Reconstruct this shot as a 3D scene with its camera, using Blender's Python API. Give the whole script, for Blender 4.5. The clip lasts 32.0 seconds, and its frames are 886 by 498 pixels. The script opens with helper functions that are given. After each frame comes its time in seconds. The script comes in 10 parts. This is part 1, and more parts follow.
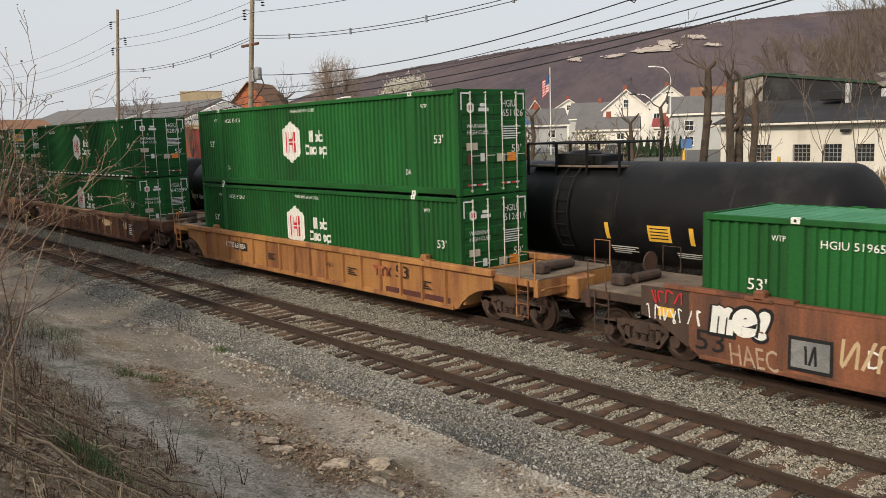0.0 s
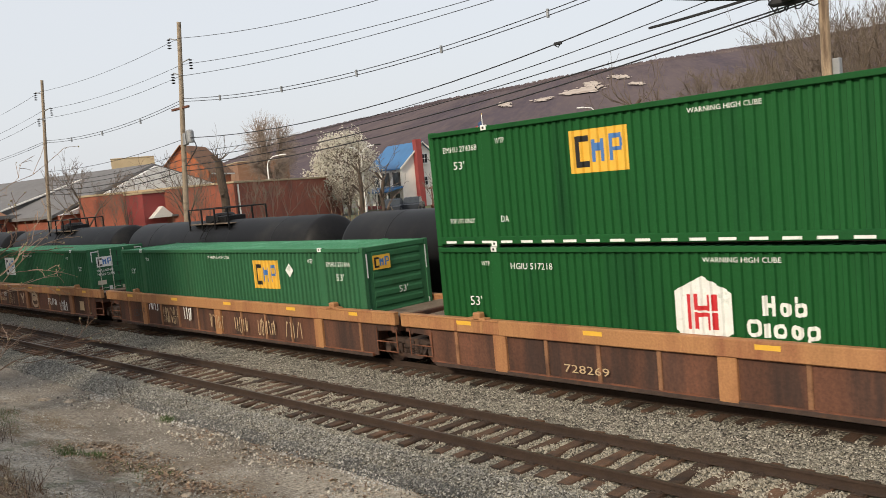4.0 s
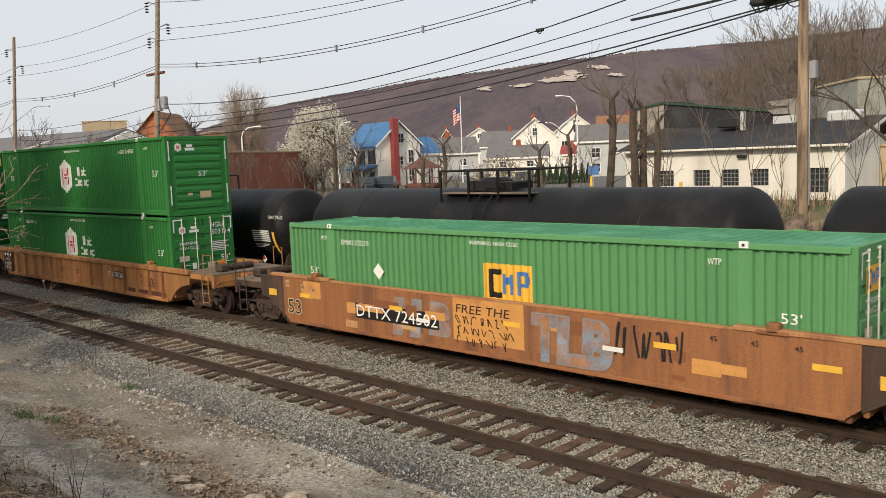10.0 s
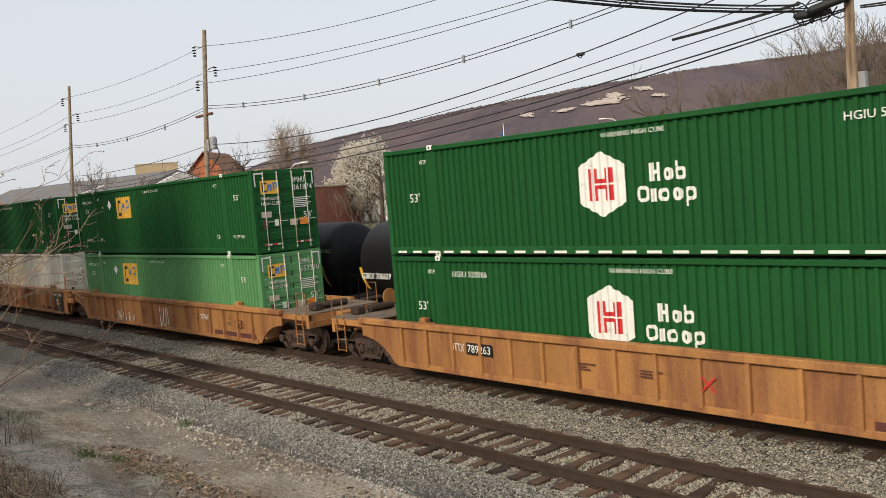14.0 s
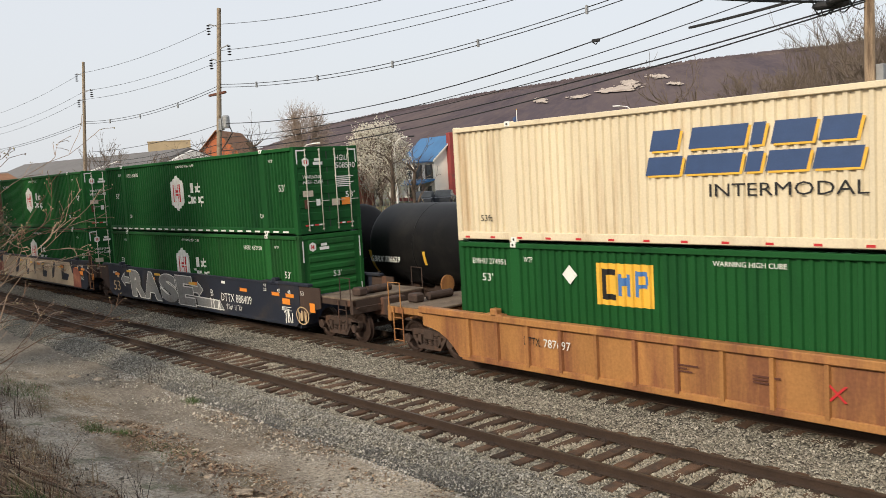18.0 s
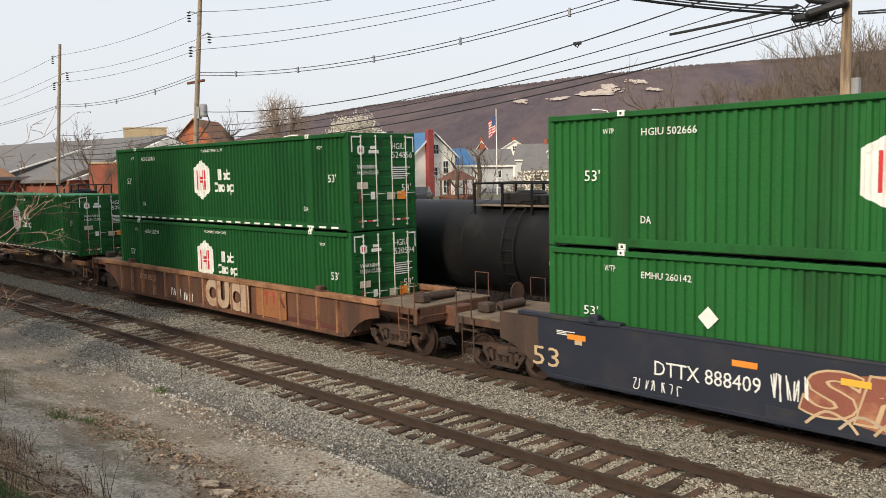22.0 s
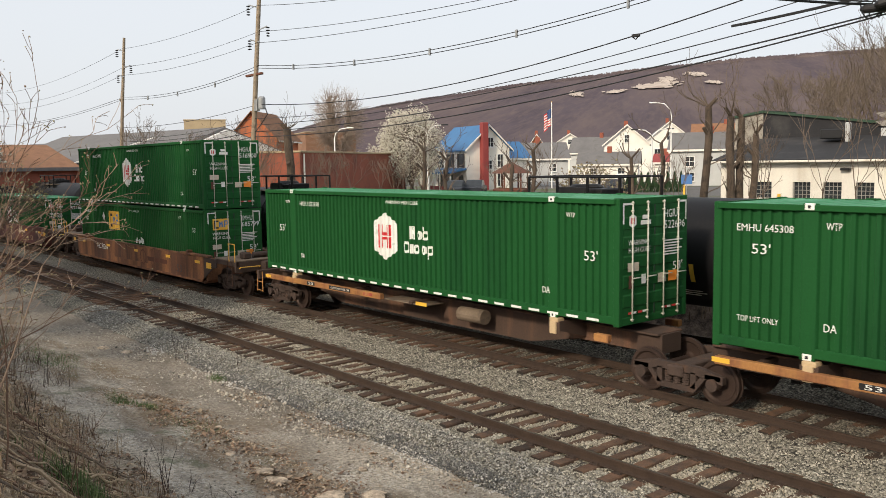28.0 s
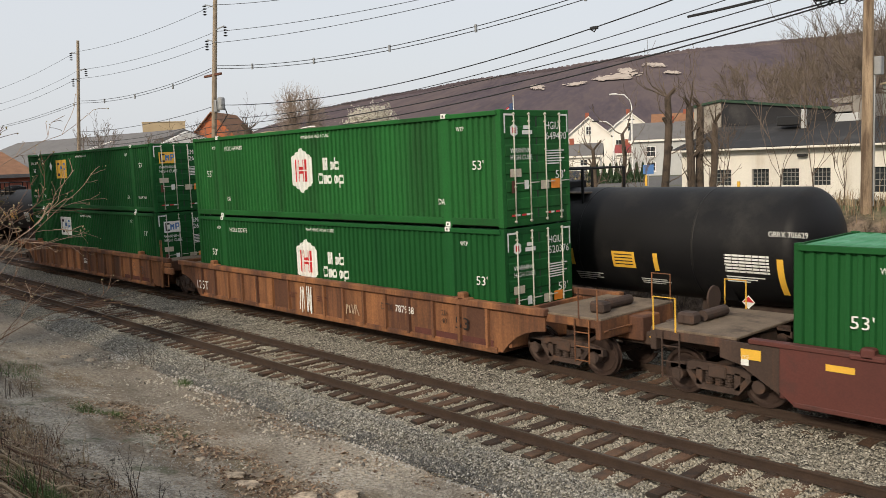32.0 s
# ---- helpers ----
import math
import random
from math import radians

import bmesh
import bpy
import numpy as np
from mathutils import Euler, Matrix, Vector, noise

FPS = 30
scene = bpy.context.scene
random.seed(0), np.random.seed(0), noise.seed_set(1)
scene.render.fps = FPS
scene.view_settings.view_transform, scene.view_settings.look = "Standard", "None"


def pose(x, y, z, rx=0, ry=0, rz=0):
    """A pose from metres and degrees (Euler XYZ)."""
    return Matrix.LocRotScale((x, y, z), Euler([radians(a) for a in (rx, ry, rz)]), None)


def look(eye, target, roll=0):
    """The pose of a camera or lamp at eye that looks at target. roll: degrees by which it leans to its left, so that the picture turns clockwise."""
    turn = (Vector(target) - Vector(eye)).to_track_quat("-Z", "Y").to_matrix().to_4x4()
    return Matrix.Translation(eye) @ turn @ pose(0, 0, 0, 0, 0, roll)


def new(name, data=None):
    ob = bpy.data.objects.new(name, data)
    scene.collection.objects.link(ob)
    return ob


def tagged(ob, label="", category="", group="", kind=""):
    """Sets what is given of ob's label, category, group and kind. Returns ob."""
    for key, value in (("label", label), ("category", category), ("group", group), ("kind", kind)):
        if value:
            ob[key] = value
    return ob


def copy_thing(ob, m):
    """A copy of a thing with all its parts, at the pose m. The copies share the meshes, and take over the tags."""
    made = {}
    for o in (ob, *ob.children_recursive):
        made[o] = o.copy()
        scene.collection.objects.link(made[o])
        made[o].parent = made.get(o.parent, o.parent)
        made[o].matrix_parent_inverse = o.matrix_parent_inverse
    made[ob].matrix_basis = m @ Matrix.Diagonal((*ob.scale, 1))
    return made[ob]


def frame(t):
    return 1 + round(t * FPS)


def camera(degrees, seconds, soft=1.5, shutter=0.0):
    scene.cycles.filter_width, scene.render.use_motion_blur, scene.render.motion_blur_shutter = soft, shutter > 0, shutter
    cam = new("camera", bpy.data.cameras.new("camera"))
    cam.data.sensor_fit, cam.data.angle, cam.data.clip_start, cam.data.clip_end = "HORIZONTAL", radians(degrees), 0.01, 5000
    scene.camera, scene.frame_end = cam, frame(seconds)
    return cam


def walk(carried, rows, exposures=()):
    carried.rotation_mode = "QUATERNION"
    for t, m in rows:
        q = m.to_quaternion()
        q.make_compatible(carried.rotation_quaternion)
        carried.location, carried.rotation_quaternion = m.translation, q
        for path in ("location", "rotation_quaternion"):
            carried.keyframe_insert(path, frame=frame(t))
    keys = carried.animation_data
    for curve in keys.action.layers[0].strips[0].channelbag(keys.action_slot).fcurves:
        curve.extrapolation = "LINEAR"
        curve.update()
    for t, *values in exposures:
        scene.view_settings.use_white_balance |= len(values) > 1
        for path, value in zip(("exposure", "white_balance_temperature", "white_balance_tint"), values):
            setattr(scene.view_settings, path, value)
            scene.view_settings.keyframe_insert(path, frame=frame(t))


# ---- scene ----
cam = camera(55.22, 32.0, soft=0.65, shutter=0.04)
PATH = [
    (0.0, -0.016, 0.005, 5.090, 82.15, 1.78, -40.13),
    (0.5, -0.012, -0.001, 5.090, 81.77, 2.36, -40.10),
    (1.0, -0.021, -0.006, 5.092, 81.73, 2.90, -40.49),
    (1.5, -0.012, -0.012, 5.094, 82.14, 2.90, -40.33),
    (2.0, -0.007, -0.006, 5.097, 82.28, 2.60, -40.77),
    (2.5, -0.007, 0.006, 5.090, 82.03, 2.80, -41.65),
    (3.0, -0.034, -0.006, 5.081, 82.52, 2.96, -42.96),
    (3.5, -0.023, -0.003, 5.086, 83.83, 4.39, -44.17),
    (5.5, -0.015, -0.020, 5.076, 86.48, 6.30, -44.13),
    (6.0, -0.021, -0.017, 5.074, 84.79, 4.43, -44.72),
    (6.5, 0.008, -0.003, 5.079, 82.16, 3.18, -45.63),
    (7.0, 0.007, -0.012, 5.073, 81.55, 3.29, -45.67),
    (7.5, 0.005, -0.018, 5.079, 81.90, 2.91, -46.04),
    (8.0, -0.018, -0.019, 5.083, 81.68, 2.04, -46.00),
    (8.5, -0.020, -0.010, 5.080, 81.45, 2.33, -45.91),
    (9.0, -0.028, -0.031, 5.074, 82.28, 2.90, -45.57),
    (9.5, -0.009, -0.008, 5.081, 83.55, 2.24, -45.81),
    (10.0, -0.025, -0.016, 5.080, 83.85, 2.21, -46.01),
    (10.5, -0.026, -0.030, 5.078, 83.74, 2.19, -45.36),
    (11.0, -0.009, -0.014, 5.074, 83.65, 2.48, -45.06),
    (11.5, 0.006, -0.010, 5.073, 84.10, 2.73, -44.89),
    (12.0, 0.002, -0.009, 5.075, 84.40, 3.83, -43.72),
    (12.5, -0.019, -0.009, 5.077, 84.93, 4.50, -43.46),
    (13.0, -0.025, -0.025, 5.076, 86.00, 4.15, -43.45),
    (13.5, -0.007, -0.011, 5.082, 86.42, 4.66, -43.41),
    (14.0, -0.020, -0.010, 5.081, 85.95, 4.55, -42.95),
    (14.5, -0.022, 0.001, 5.078, 84.99, 3.88, -42.78),
    (16.5, -0.014, -0.008, 5.082, 84.05, 3.17, -42.46),
    (17.0, 0.007, -0.015, 5.083, 84.33, 3.13, -42.30),
    (17.5, 0.017, -0.012, 5.082, 84.79, 3.49, -42.36),
    (18.0, 0.006, -0.012, 5.082, 84.93, 3.25, -42.16),
    (18.5, 0.008, -0.001, 5.083, 84.67, 1.18, -41.84),
    (19.0, 0.030, 0.000, 5.083, 84.60, 1.10, -42.03),
    (19.5, 0.020, 0.007, 5.078, 84.85, 0.95, -42.13),
    (20.0, 0.008, -0.002, 5.079, 85.12, 0.63, -42.17),
    (20.5, 0.007, -0.004, 5.084, 85.12, 0.68, -42.59),
    (21.0, -0.002, -0.004, 5.080, 84.88, 0.83, -43.25),
    (21.5, -0.002, -0.012, 5.080, 84.78, 0.93, -43.57),
    (22.0, -0.002, -0.006, 5.080, 84.69, 1.19, -43.67),
    (22.5, -0.005, 0.007, 5.080, 84.85, 0.68, -43.51),
    (23.0, -0.002, 0.004, 5.078, 85.02, -0.03, -43.09),
    (23.5, 0.024, 0.022, 5.078, 84.55, 1.15, -42.59),
    (24.0, 0.026, 0.032, 5.071, 84.32, 1.72, -42.31),
    (24.5, 0.015, 0.026, 5.070, 84.35, 1.35, -42.41),
    (25.0, 0.006, 0.021, 5.077, 84.19, 0.86, -42.16),
    (25.5, 0.015, 0.031, 5.078, 83.93, 0.83, -41.44),
    (26.0, 0.014, 0.015, 5.072, 83.92, 1.69, -41.01),
    (26.5, 0.007, 0.013, 5.077, 84.13, 1.51, -40.18),
    (28.5, 0.006, 0.020, 5.097, 84.39, 0.50, -40.32),
    (29.0, 0.011, 0.020, 5.110, 84.78, 0.76, -41.16),
    (29.5, 0.015, 0.025, 5.109, 85.46, 2.52, -41.32),
    (30.0, 0.039, 0.027, 5.109, 85.25, 3.10, -41.23),
    (30.5, 0.033, 0.026, 5.105, 84.53, 3.00, -41.48),
    (31.0, 0.028, 0.028, 5.092, 83.76, 2.76, -42.31),
    (31.5, 0.029, 0.027, 5.088, 83.55, 2.46, -42.71),
    (32.0, 0.024, 0.018, 5.092, 83.94, 2.33, -42.47),
]
walk(cam, [(t, pose(x, y, z, rx, ry, rz)) for t, x, y, z, rx, ry, rz in PATH],
     [(0.0, 0.0), (1.0, 0.25), (2.0, 0.22), (3.0, 0.2), (6.0, 0.05), (7.0, 0.32), (8.0, 0.1), (9.0, 0.04), (10.0, 0.1), (11.0, 0.05), (12.0, 0.16), (13.0, 0.0), (14.0, 0.1), (17.0, 0.15), (19.0, 0.2), (26.0, 0.28), (30.0, 0.15), (32.0, 0.06)])

# ---- light ----
world = bpy.data.worlds.new("sky")
scene.world = world
world.use_nodes = True
_wn, _wl = world.node_tree.nodes, world.node_tree.links
_wn.clear()
_sky = _wn.new("ShaderNodeTexSky")
_sky.sky_type, _sky.sun_disc = "NISHITA", False
_sky.sun_elevation, _sky.sun_rotation = radians(29), radians(256.5)
_sky.air_density, _sky.dust_density, _sky.ozone_density = 1.0, 5.0, 1.5
_mix = _wn.new("ShaderNodeMix")
_mix.data_type = "RGBA"
_mix.inputs[0].default_value = 0.72
_mix.inputs[7].default_value = (8.7, 8.95, 9.3, 1)
_bg = _wn.new("ShaderNodeBackground")
_bg.inputs[1].default_value = 0.10
_wo = _wn.new("ShaderNodeOutputWorld")
_wl.new(_sky.outputs[0], _mix.inputs[6])
_wl.new(_mix.outputs[2], _bg.inputs[0])
_wl.new(_bg.outputs[0], _wo.inputs[0])
_sun = new("sun", bpy.data.lights.new("sun", "SUN"))
_sun.data.energy, _sun.data.angle, _sun.data.color = 2.8, radians(6), (1.0, 0.86, 0.67)
_sun.matrix_world = look((0, 0, 60), (71, 17, 60 - 40))


# ---- materials ----
def mat(name, base, rough=0.7, metal=0.0, vary=0.15, scale=4.0, fine=60.0, bump=0.1, stain=None, stain_amount=0.3, stain_scale=1.2,
        each=0.0, streak=False, gloss=0.5):
    """Painted, rusty, stony or woody surface: base colour with two scales of variation, stains of a second colour and fine relief."""
    m = bpy.data.materials.new(name)
    m.use_nodes = True
    n, l = m.node_tree.nodes, m.node_tree.links
    b = n["Principled BSDF"]
    b.inputs["Roughness"].default_value, b.inputs["Metallic"].default_value = rough, metal
    b.inputs["Specular IOR Level"].default_value = gloss
    co = n.new("ShaderNodeTexCoord")
    info = n.new("ShaderNodeObjectInfo")
    add = n.new("ShaderNodeVectorMath")
    add.operation = "ADD"
    mul = n.new("ShaderNodeVectorMath")
    mul.operation = "SCALE"
    mul.inputs[3].default_value = 37.0
    rnd = n.new("ShaderNodeCombineXYZ")
    for i in range(3):
        l.new(info.outputs["Random"], rnd.inputs[i])
    l.new(rnd.outputs[0], mul.inputs[0])
    l.new(co.outputs["Object"], add.inputs[0])
    l.new(mul.outputs[0], add.inputs[1])
    vec = add.outputs[0]
    big, small = n.new("ShaderNodeTexNoise"), n.new("ShaderNodeTexNoise")
    big.inputs["Scale"].default_value, big.inputs["Detail"].default_value = scale, 5
    small.inputs["Scale"].default_value, small.inputs["Detail"].default_value = fine, 3
    if streak:
        st = n.new("ShaderNodeMapping")
        st.inputs["Scale"].default_value = (1, 1, 0.12)
        l.new(vec, st.inputs[0])
        l.new(st.outputs[0], big.inputs["Vector"])
    else:
        l.new(vec, big.inputs["Vector"])
    l.new(vec, small.inputs["Vector"])
    ramp = n.new("ShaderNodeMapRange")
    ramp.inputs[1].default_value, ramp.inputs[2].default_value = 0.3, 0.7
    ramp.inputs[3].default_value, ramp.inputs[4].default_value = 1 - vary, 1 + vary
    l.new(big.outputs[0], ramp.inputs[0])
    ramp2 = n.new("ShaderNodeMapRange")
    ramp2.inputs[1].default_value, ramp2.inputs[2].default_value = 0.3, 0.7
    ramp2.inputs[3].default_value, ramp2.inputs[4].default_value = 1 - vary * 0.7, 1 + vary * 0.7
    l.new(small.outputs[0], ramp2.inputs[0])
    k = n.new("ShaderNodeMath")
    k.operation = "MULTIPLY"
    l.new(ramp.outputs[0], k.inputs[0])
    l.new(ramp2.outputs[0], k.inputs[1])
    val = k.outputs[0]
    if each:
        r3 = n.new("ShaderNodeMapRange")
        r3.inputs[3].default_value, r3.inputs[4].default_value = 1 - each, 1 + each
        l.new(info.outputs["Random"], r3.inputs[0])
        k2 = n.new("ShaderNodeMath")
        k2.operation = "MULTIPLY"
        l.new(val, k2.inputs[0])
        l.new(r3.outputs[0], k2.inputs[1])
        val = k2.outputs[0]
    hue = n.new("ShaderNodeVectorMath")
    hue.operation = "SCALE"
    if stain:
        mx = n.new("ShaderNodeMix")
        mx.data_type = "RGBA"
        mx.inputs[6].default_value, mx.inputs[7].default_value = (*base, 1), (*stain, 1)
        sn = n.new("ShaderNodeTexNoise")
        sn.inputs["Scale"].default_value, sn.inputs["Detail"].default_value, sn.inputs["Roughness"].default_value = stain_scale, 8, 0.65
        if streak:
            l.new(st.outputs[0], sn.inputs["Vector"])
        else:
            l.new(vec, sn.inputs["Vector"])
        sr = n.new("ShaderNodeMapRange")
        sr.inputs[1].default_value, sr.inputs[2].default_value = 0.62 - 0.3 * stain_amount, 0.75 - 0.2 * stain_amount
        l.new(sn.outputs[0], sr.inputs[0])
        l.new(sr.outputs[0], mx.inputs[0])
        l.new(mx.outputs[2], hue.inputs[0])
    else:
        hue.inputs[0].default_value = base
    l.new(val, hue.inputs[3])
    l.new(hue.outputs[0], b.inputs["Base Color"])
    if bump:
        bp = n.new("ShaderNodeBump")
        bp.inputs["Strength"].default_value, bp.inputs["Distance"].default_value = bump, 0.02
        l.new(small.outputs[0], bp.inputs["Height"])
        l.new(bp.outputs[0], b.inputs["Normal"])
    return m


def stones(name, colours, size, rough=0.9, bump=1.0, dark=0.5):
    """Loose stones: cells of several greys with dark gaps between them."""
    m = bpy.data.materials.new(name)
    m.use_nodes = True
    n, l = m.node_tree.nodes, m.node_tree.links
    b = n["Principled BSDF"]
    b.inputs["Roughness"].default_value = rough
    co = n.new("ShaderNodeTexCoord")
    v = n.new("ShaderNodeTexVoronoi")
    v.inputs["Scale"].default_value = 1 / size
    l.new(co.outputs["Object"], v.inputs["Vector"])
    cr = n.new("ShaderNodeValToRGB")
    e = cr.color_ramp.elements
    while len(e) < len(colours):
        e.new(0.5)
    for i, c in enumerate(colours):
        e[i].position, e[i].color = i / (len(colours) - 1), (*c, 1)
    sep = n.new("ShaderNodeSeparateColor")
    l.new(v.outputs["Color"], sep.inputs[0])
    l.new(sep.outputs[0], cr.inputs[0])
    gap = n.new("ShaderNodeMapRange")
    gap.inputs[1].default_value, gap.inputs[2].default_value = 0.25, 0.75
    gap.inputs[3].default_value, gap.inputs[4].default_value = 1.0, dark
    l.new(v.outputs["Distance"], gap.inputs[0])
    big = n.new("ShaderNodeTexNoise")
    big.inputs["Scale"].default_value, big.inputs["Detail"].default_value = 0.5, 6
    l.new(co.outputs["Object"], big.inputs["Vector"])
    br = n.new("ShaderNodeMapRange")
    br.inputs[1].default_value, br.inputs[2].default_value, br.inputs[3].default_value, br.inputs[4].default_value = 0.3, 0.7, 0.75, 1.2
    l.new(big.outputs[0], br.inputs[0])
    k = n.new("ShaderNodeMath")
    k.operation = "MULTIPLY"
    l.new(gap.outputs[0], k.inputs[0])
    l.new(br.outputs[0], k.inputs[1])
    s = n.new("ShaderNodeVectorMath")
    s.operation = "SCALE"
    l.new(cr.outputs[0], s.inputs[0])
    l.new(k.outputs[0], s.inputs[3])
    l.new(s.outputs[0], b.inputs["Base Color"])
    bp = n.new("ShaderNodeBump")
    bp.invert = True
    bp.inputs["Strength"].default_value, bp.inputs["Distance"].default_value = bump, size * 0.6
    l.new(v.outputs["Distance"], bp.inputs["Height"])
    l.new(bp.outputs[0], b.inputs["Normal"])
    return m


M = {}
M["green"] = mat("container_green", (0.0185, 0.110, 0.028), 0.6, 0, 0.14, 0.5, 25, 0.04, (0.018, 0.070, 0.023), 0.5, 0.6, each=0.14, streak=True, gloss=0.12)
M["green_dark"] = mat("container_dark_green", (0.0125, 0.082, 0.0225), 0.6, 0, 0.10, 0.5, 25, 0.04, (0.008, 0.048, 0.016), 0.35, 0.5, each=0.1, streak=True, gloss=0.12)
M["green_bright"] = mat("container_sunned_green", (0.034, 0.175, 0.043), 0.6, 0, 0.10, 0.5, 25, 0.04, (0.030, 0.125, 0.034), 0.35, 0.5, each=0.05, streak=True, gloss=0.12)
M["green_dull"] = mat("container_dull_green", (0.036, 0.130, 0.062), 0.65, 0, 0.12, 0.5, 25, 0.04, (0.030, 0.095, 0.046), 0.4, 0.5, each=0.05, streak=True, gloss=0.12)
M["green_light"] = mat("container_faded_green", (0.10, 0.27, 0.11), 0.55, 0, 0.10, 0.5, 25, 0.04, (0.075, 0.20, 0.08), 0.35, 0.5, each=0.06, streak=True, gloss=0.22)
M["cream"] = mat("container_cream", (0.66, 0.58, 0.42), 0.5, 0, 0.08, 0.6, 25, 0.04, (0.45, 0.33, 0.2), 0.2, 0.8, streak=True)
M["white_box"] = mat("container_white", (0.72, 0.68, 0.58), 0.5, 0, 0.08, 0.6, 25, 0.04, (0.5, 0.42, 0.3), 0.15, 0.8, streak=True)
M["roof_green"] = mat("container_roof_green", (0.05, 0.22, 0.10), 0.6, 0, 0.15, 0.8, 20, 0.04, (0.1, 0.28, 0.17), 0.4, 0.8, gloss=0.22)
M["white_paint"] = mat("white_marking", (0.72, 0.73, 0.70), 0.6, 0, 0.08, 3, 40, 0.0, (0.4, 0.45, 0.4), 0.15, 3)
M["red_paint"] = mat("red_marking", (0.5, 0.025, 0.03), 0.5, 0, 0.08, 3, 40, 0.0)
M["yellow_paint"] = mat("yellow_marking", (0.72, 0.42, 0.05), 0.5, 0, 0.08, 3, 40, 0.0)
M["faded_red"] = mat("faded_red_marking", (0.30, 0.06, 0.04), 0.7, 0, 0.2, 3, 30, 0.0, (0.33, 0.15, 0.06), 0.55, 3.0)
M["orange_mark"] = mat("orange_marking", (0.75, 0.25, 0.03), 0.5, 0, 0.08, 3, 40, 0.0)
M["black_paint"] = mat("black_marking", (0.012, 0.012, 0.013), 0.5, 0, 0.1, 3, 40, 0.0)
M["blue_paint"] = mat("blue_marking", (0.06, 0.17, 0.42), 0.5, 0, 0.08, 3, 40, 0.0)
M["navy_paint"] = mat("navy_marking", (0.035, 0.07, 0.17), 0.5, 0, 0.08, 3, 40, 0.0)
M["tan_paint"] = mat("tan_marking", (0.50, 0.37, 0.22), 0.6, 0, 0.1, 2, 40, 0.0)
M["silver_paint"] = mat("silver_graffiti", (0.23, 0.235, 0.235), 0.5, 0.1, 0.25, 1.5, 30, 0.0, (0.13, 0.12, 0.115), 0.35, 1.5)
M["blue_grey_paint"] = mat("blue_grey_graffiti", (0.20, 0.23, 0.28), 0.6, 0, 0.3, 2, 30, 0.0, (0.32, 0.15, 0.07), 0.75, 2.5)
M["chalk_paint"] = mat("chalky_graffiti", (0.40, 0.31, 0.22), 0.7, 0, 0.15, 2, 30, 0.0, (0.24, 0.12, 0.07), 0.35, 2)
M["rust_red"] = mat("rust_panel", (0.10, 0.035, 0.022), 0.8, 0, 0.2, 2, 40, 0.05)
M["sticker_pale"] = mat("faded_label", (0.50, 0.45, 0.36), 0.6, 0, 0.12, 3, 40, 0.0, (0.36, 0.30, 0.22), 0.3, 6)
M["seal"] = mat("dark_gasket", (0.01, 0.03, 0.015), 0.6, 0, 0.1, 3, 40, 0.0)
M["rod"] = mat("locking_rod_paint", (0.50, 0.50, 0.43), 0.5, 0.0, 0.15, 3, 40, 0.0)
M["car_orange"] = mat("railcar_orange", (0.375, 0.178, 0.056), 0.65, 0, 0.18, 0.7, 18, 0.06, (0.19, 0.075, 0.033), 0.6, 1.4, each=0.06, streak=True)
M["car_rust"] = mat("railcar_rusty_brown", (0.18, 0.066, 0.031), 0.75, 0, 0.22, 0.7, 18, 0.06, (0.07, 0.032, 0.02), 0.6, 1.3, each=0.1, streak=True)
M["car_old"] = mat("railcar_rusted_orange", (0.27, 0.115, 0.045), 0.75, 0, 0.25, 0.8, 18, 0.08, (0.085, 0.036, 0.02), 0.85, 1.2, each=0.08, streak=True)
M["car_brown"] = mat("railcar_dark_rust", (0.125, 0.054, 0.030), 0.8, 0, 0.25, 0.7, 18, 0.06, (0.055, 0.028, 0.019), 0.6, 1.3, streak=True)
M["oxide"] = mat("red_primer", (0.085, 0.026, 0.020), 0.8, 0, 0.2, 1.5, 20, 0.05)
M["car_trim"] = mat("railcar_faded_trim", (0.27, 0.135, 0.068), 0.75, 0, 0.2, 0.8, 20, 0.05, (0.12, 0.055, 0.03), 0.5, 1.3)
M["car_ochre"] = mat("railcar_worn_ochre", (0.31, 0.125, 0.045), 0.7, 0, 0.2, 0.9, 30, 0.06, (0.13, 0.054, 0.027), 0.6, 0.9, each=0.05, streak=True)
M["car_sooty"] = mat("railcar_sooty_end", (0.052, 0.032, 0.024), 0.85, 0, 0.25, 1.5, 30, 0.06, (0.115, 0.052, 0.03), 0.35, 1.4, streak=True)
M["car_pale"] = mat("railcar_pale_orange", (0.40, 0.198, 0.082), 0.65, 0, 0.2, 0.9, 22, 0.06, (0.22, 0.09, 0.042), 0.5, 0.9, streak=True)
M["car_panel"] = mat("railcar_sooty_panel", (0.125, 0.052, 0.030), 0.8, 0, 0.3, 0.9, 18, 0.06, (0.045, 0.024, 0.018), 0.7, 1.1, streak=True)
M["car_spine"] = mat("spine_car_dark_rust", (0.060, 0.036, 0.026), 0.85, 0, 0.2, 0.8, 30, 0.06, (0.12, 0.06, 0.035), 0.35, 0.8, streak=True)
M["car_blue"] = mat("railcar_navy", (0.013, 0.018, 0.033), 0.6, 0, 0.15, 0.8, 30, 0.05, (0.03, 0.027, 0.028), 0.4, 0.8)
M["car_maroon"] = mat("railcar_maroon", (0.095, 0.026, 0.02), 0.65, 0, 0.15, 0.8, 30, 0.05, (0.05, 0.022, 0.018), 0.4, 0.8)
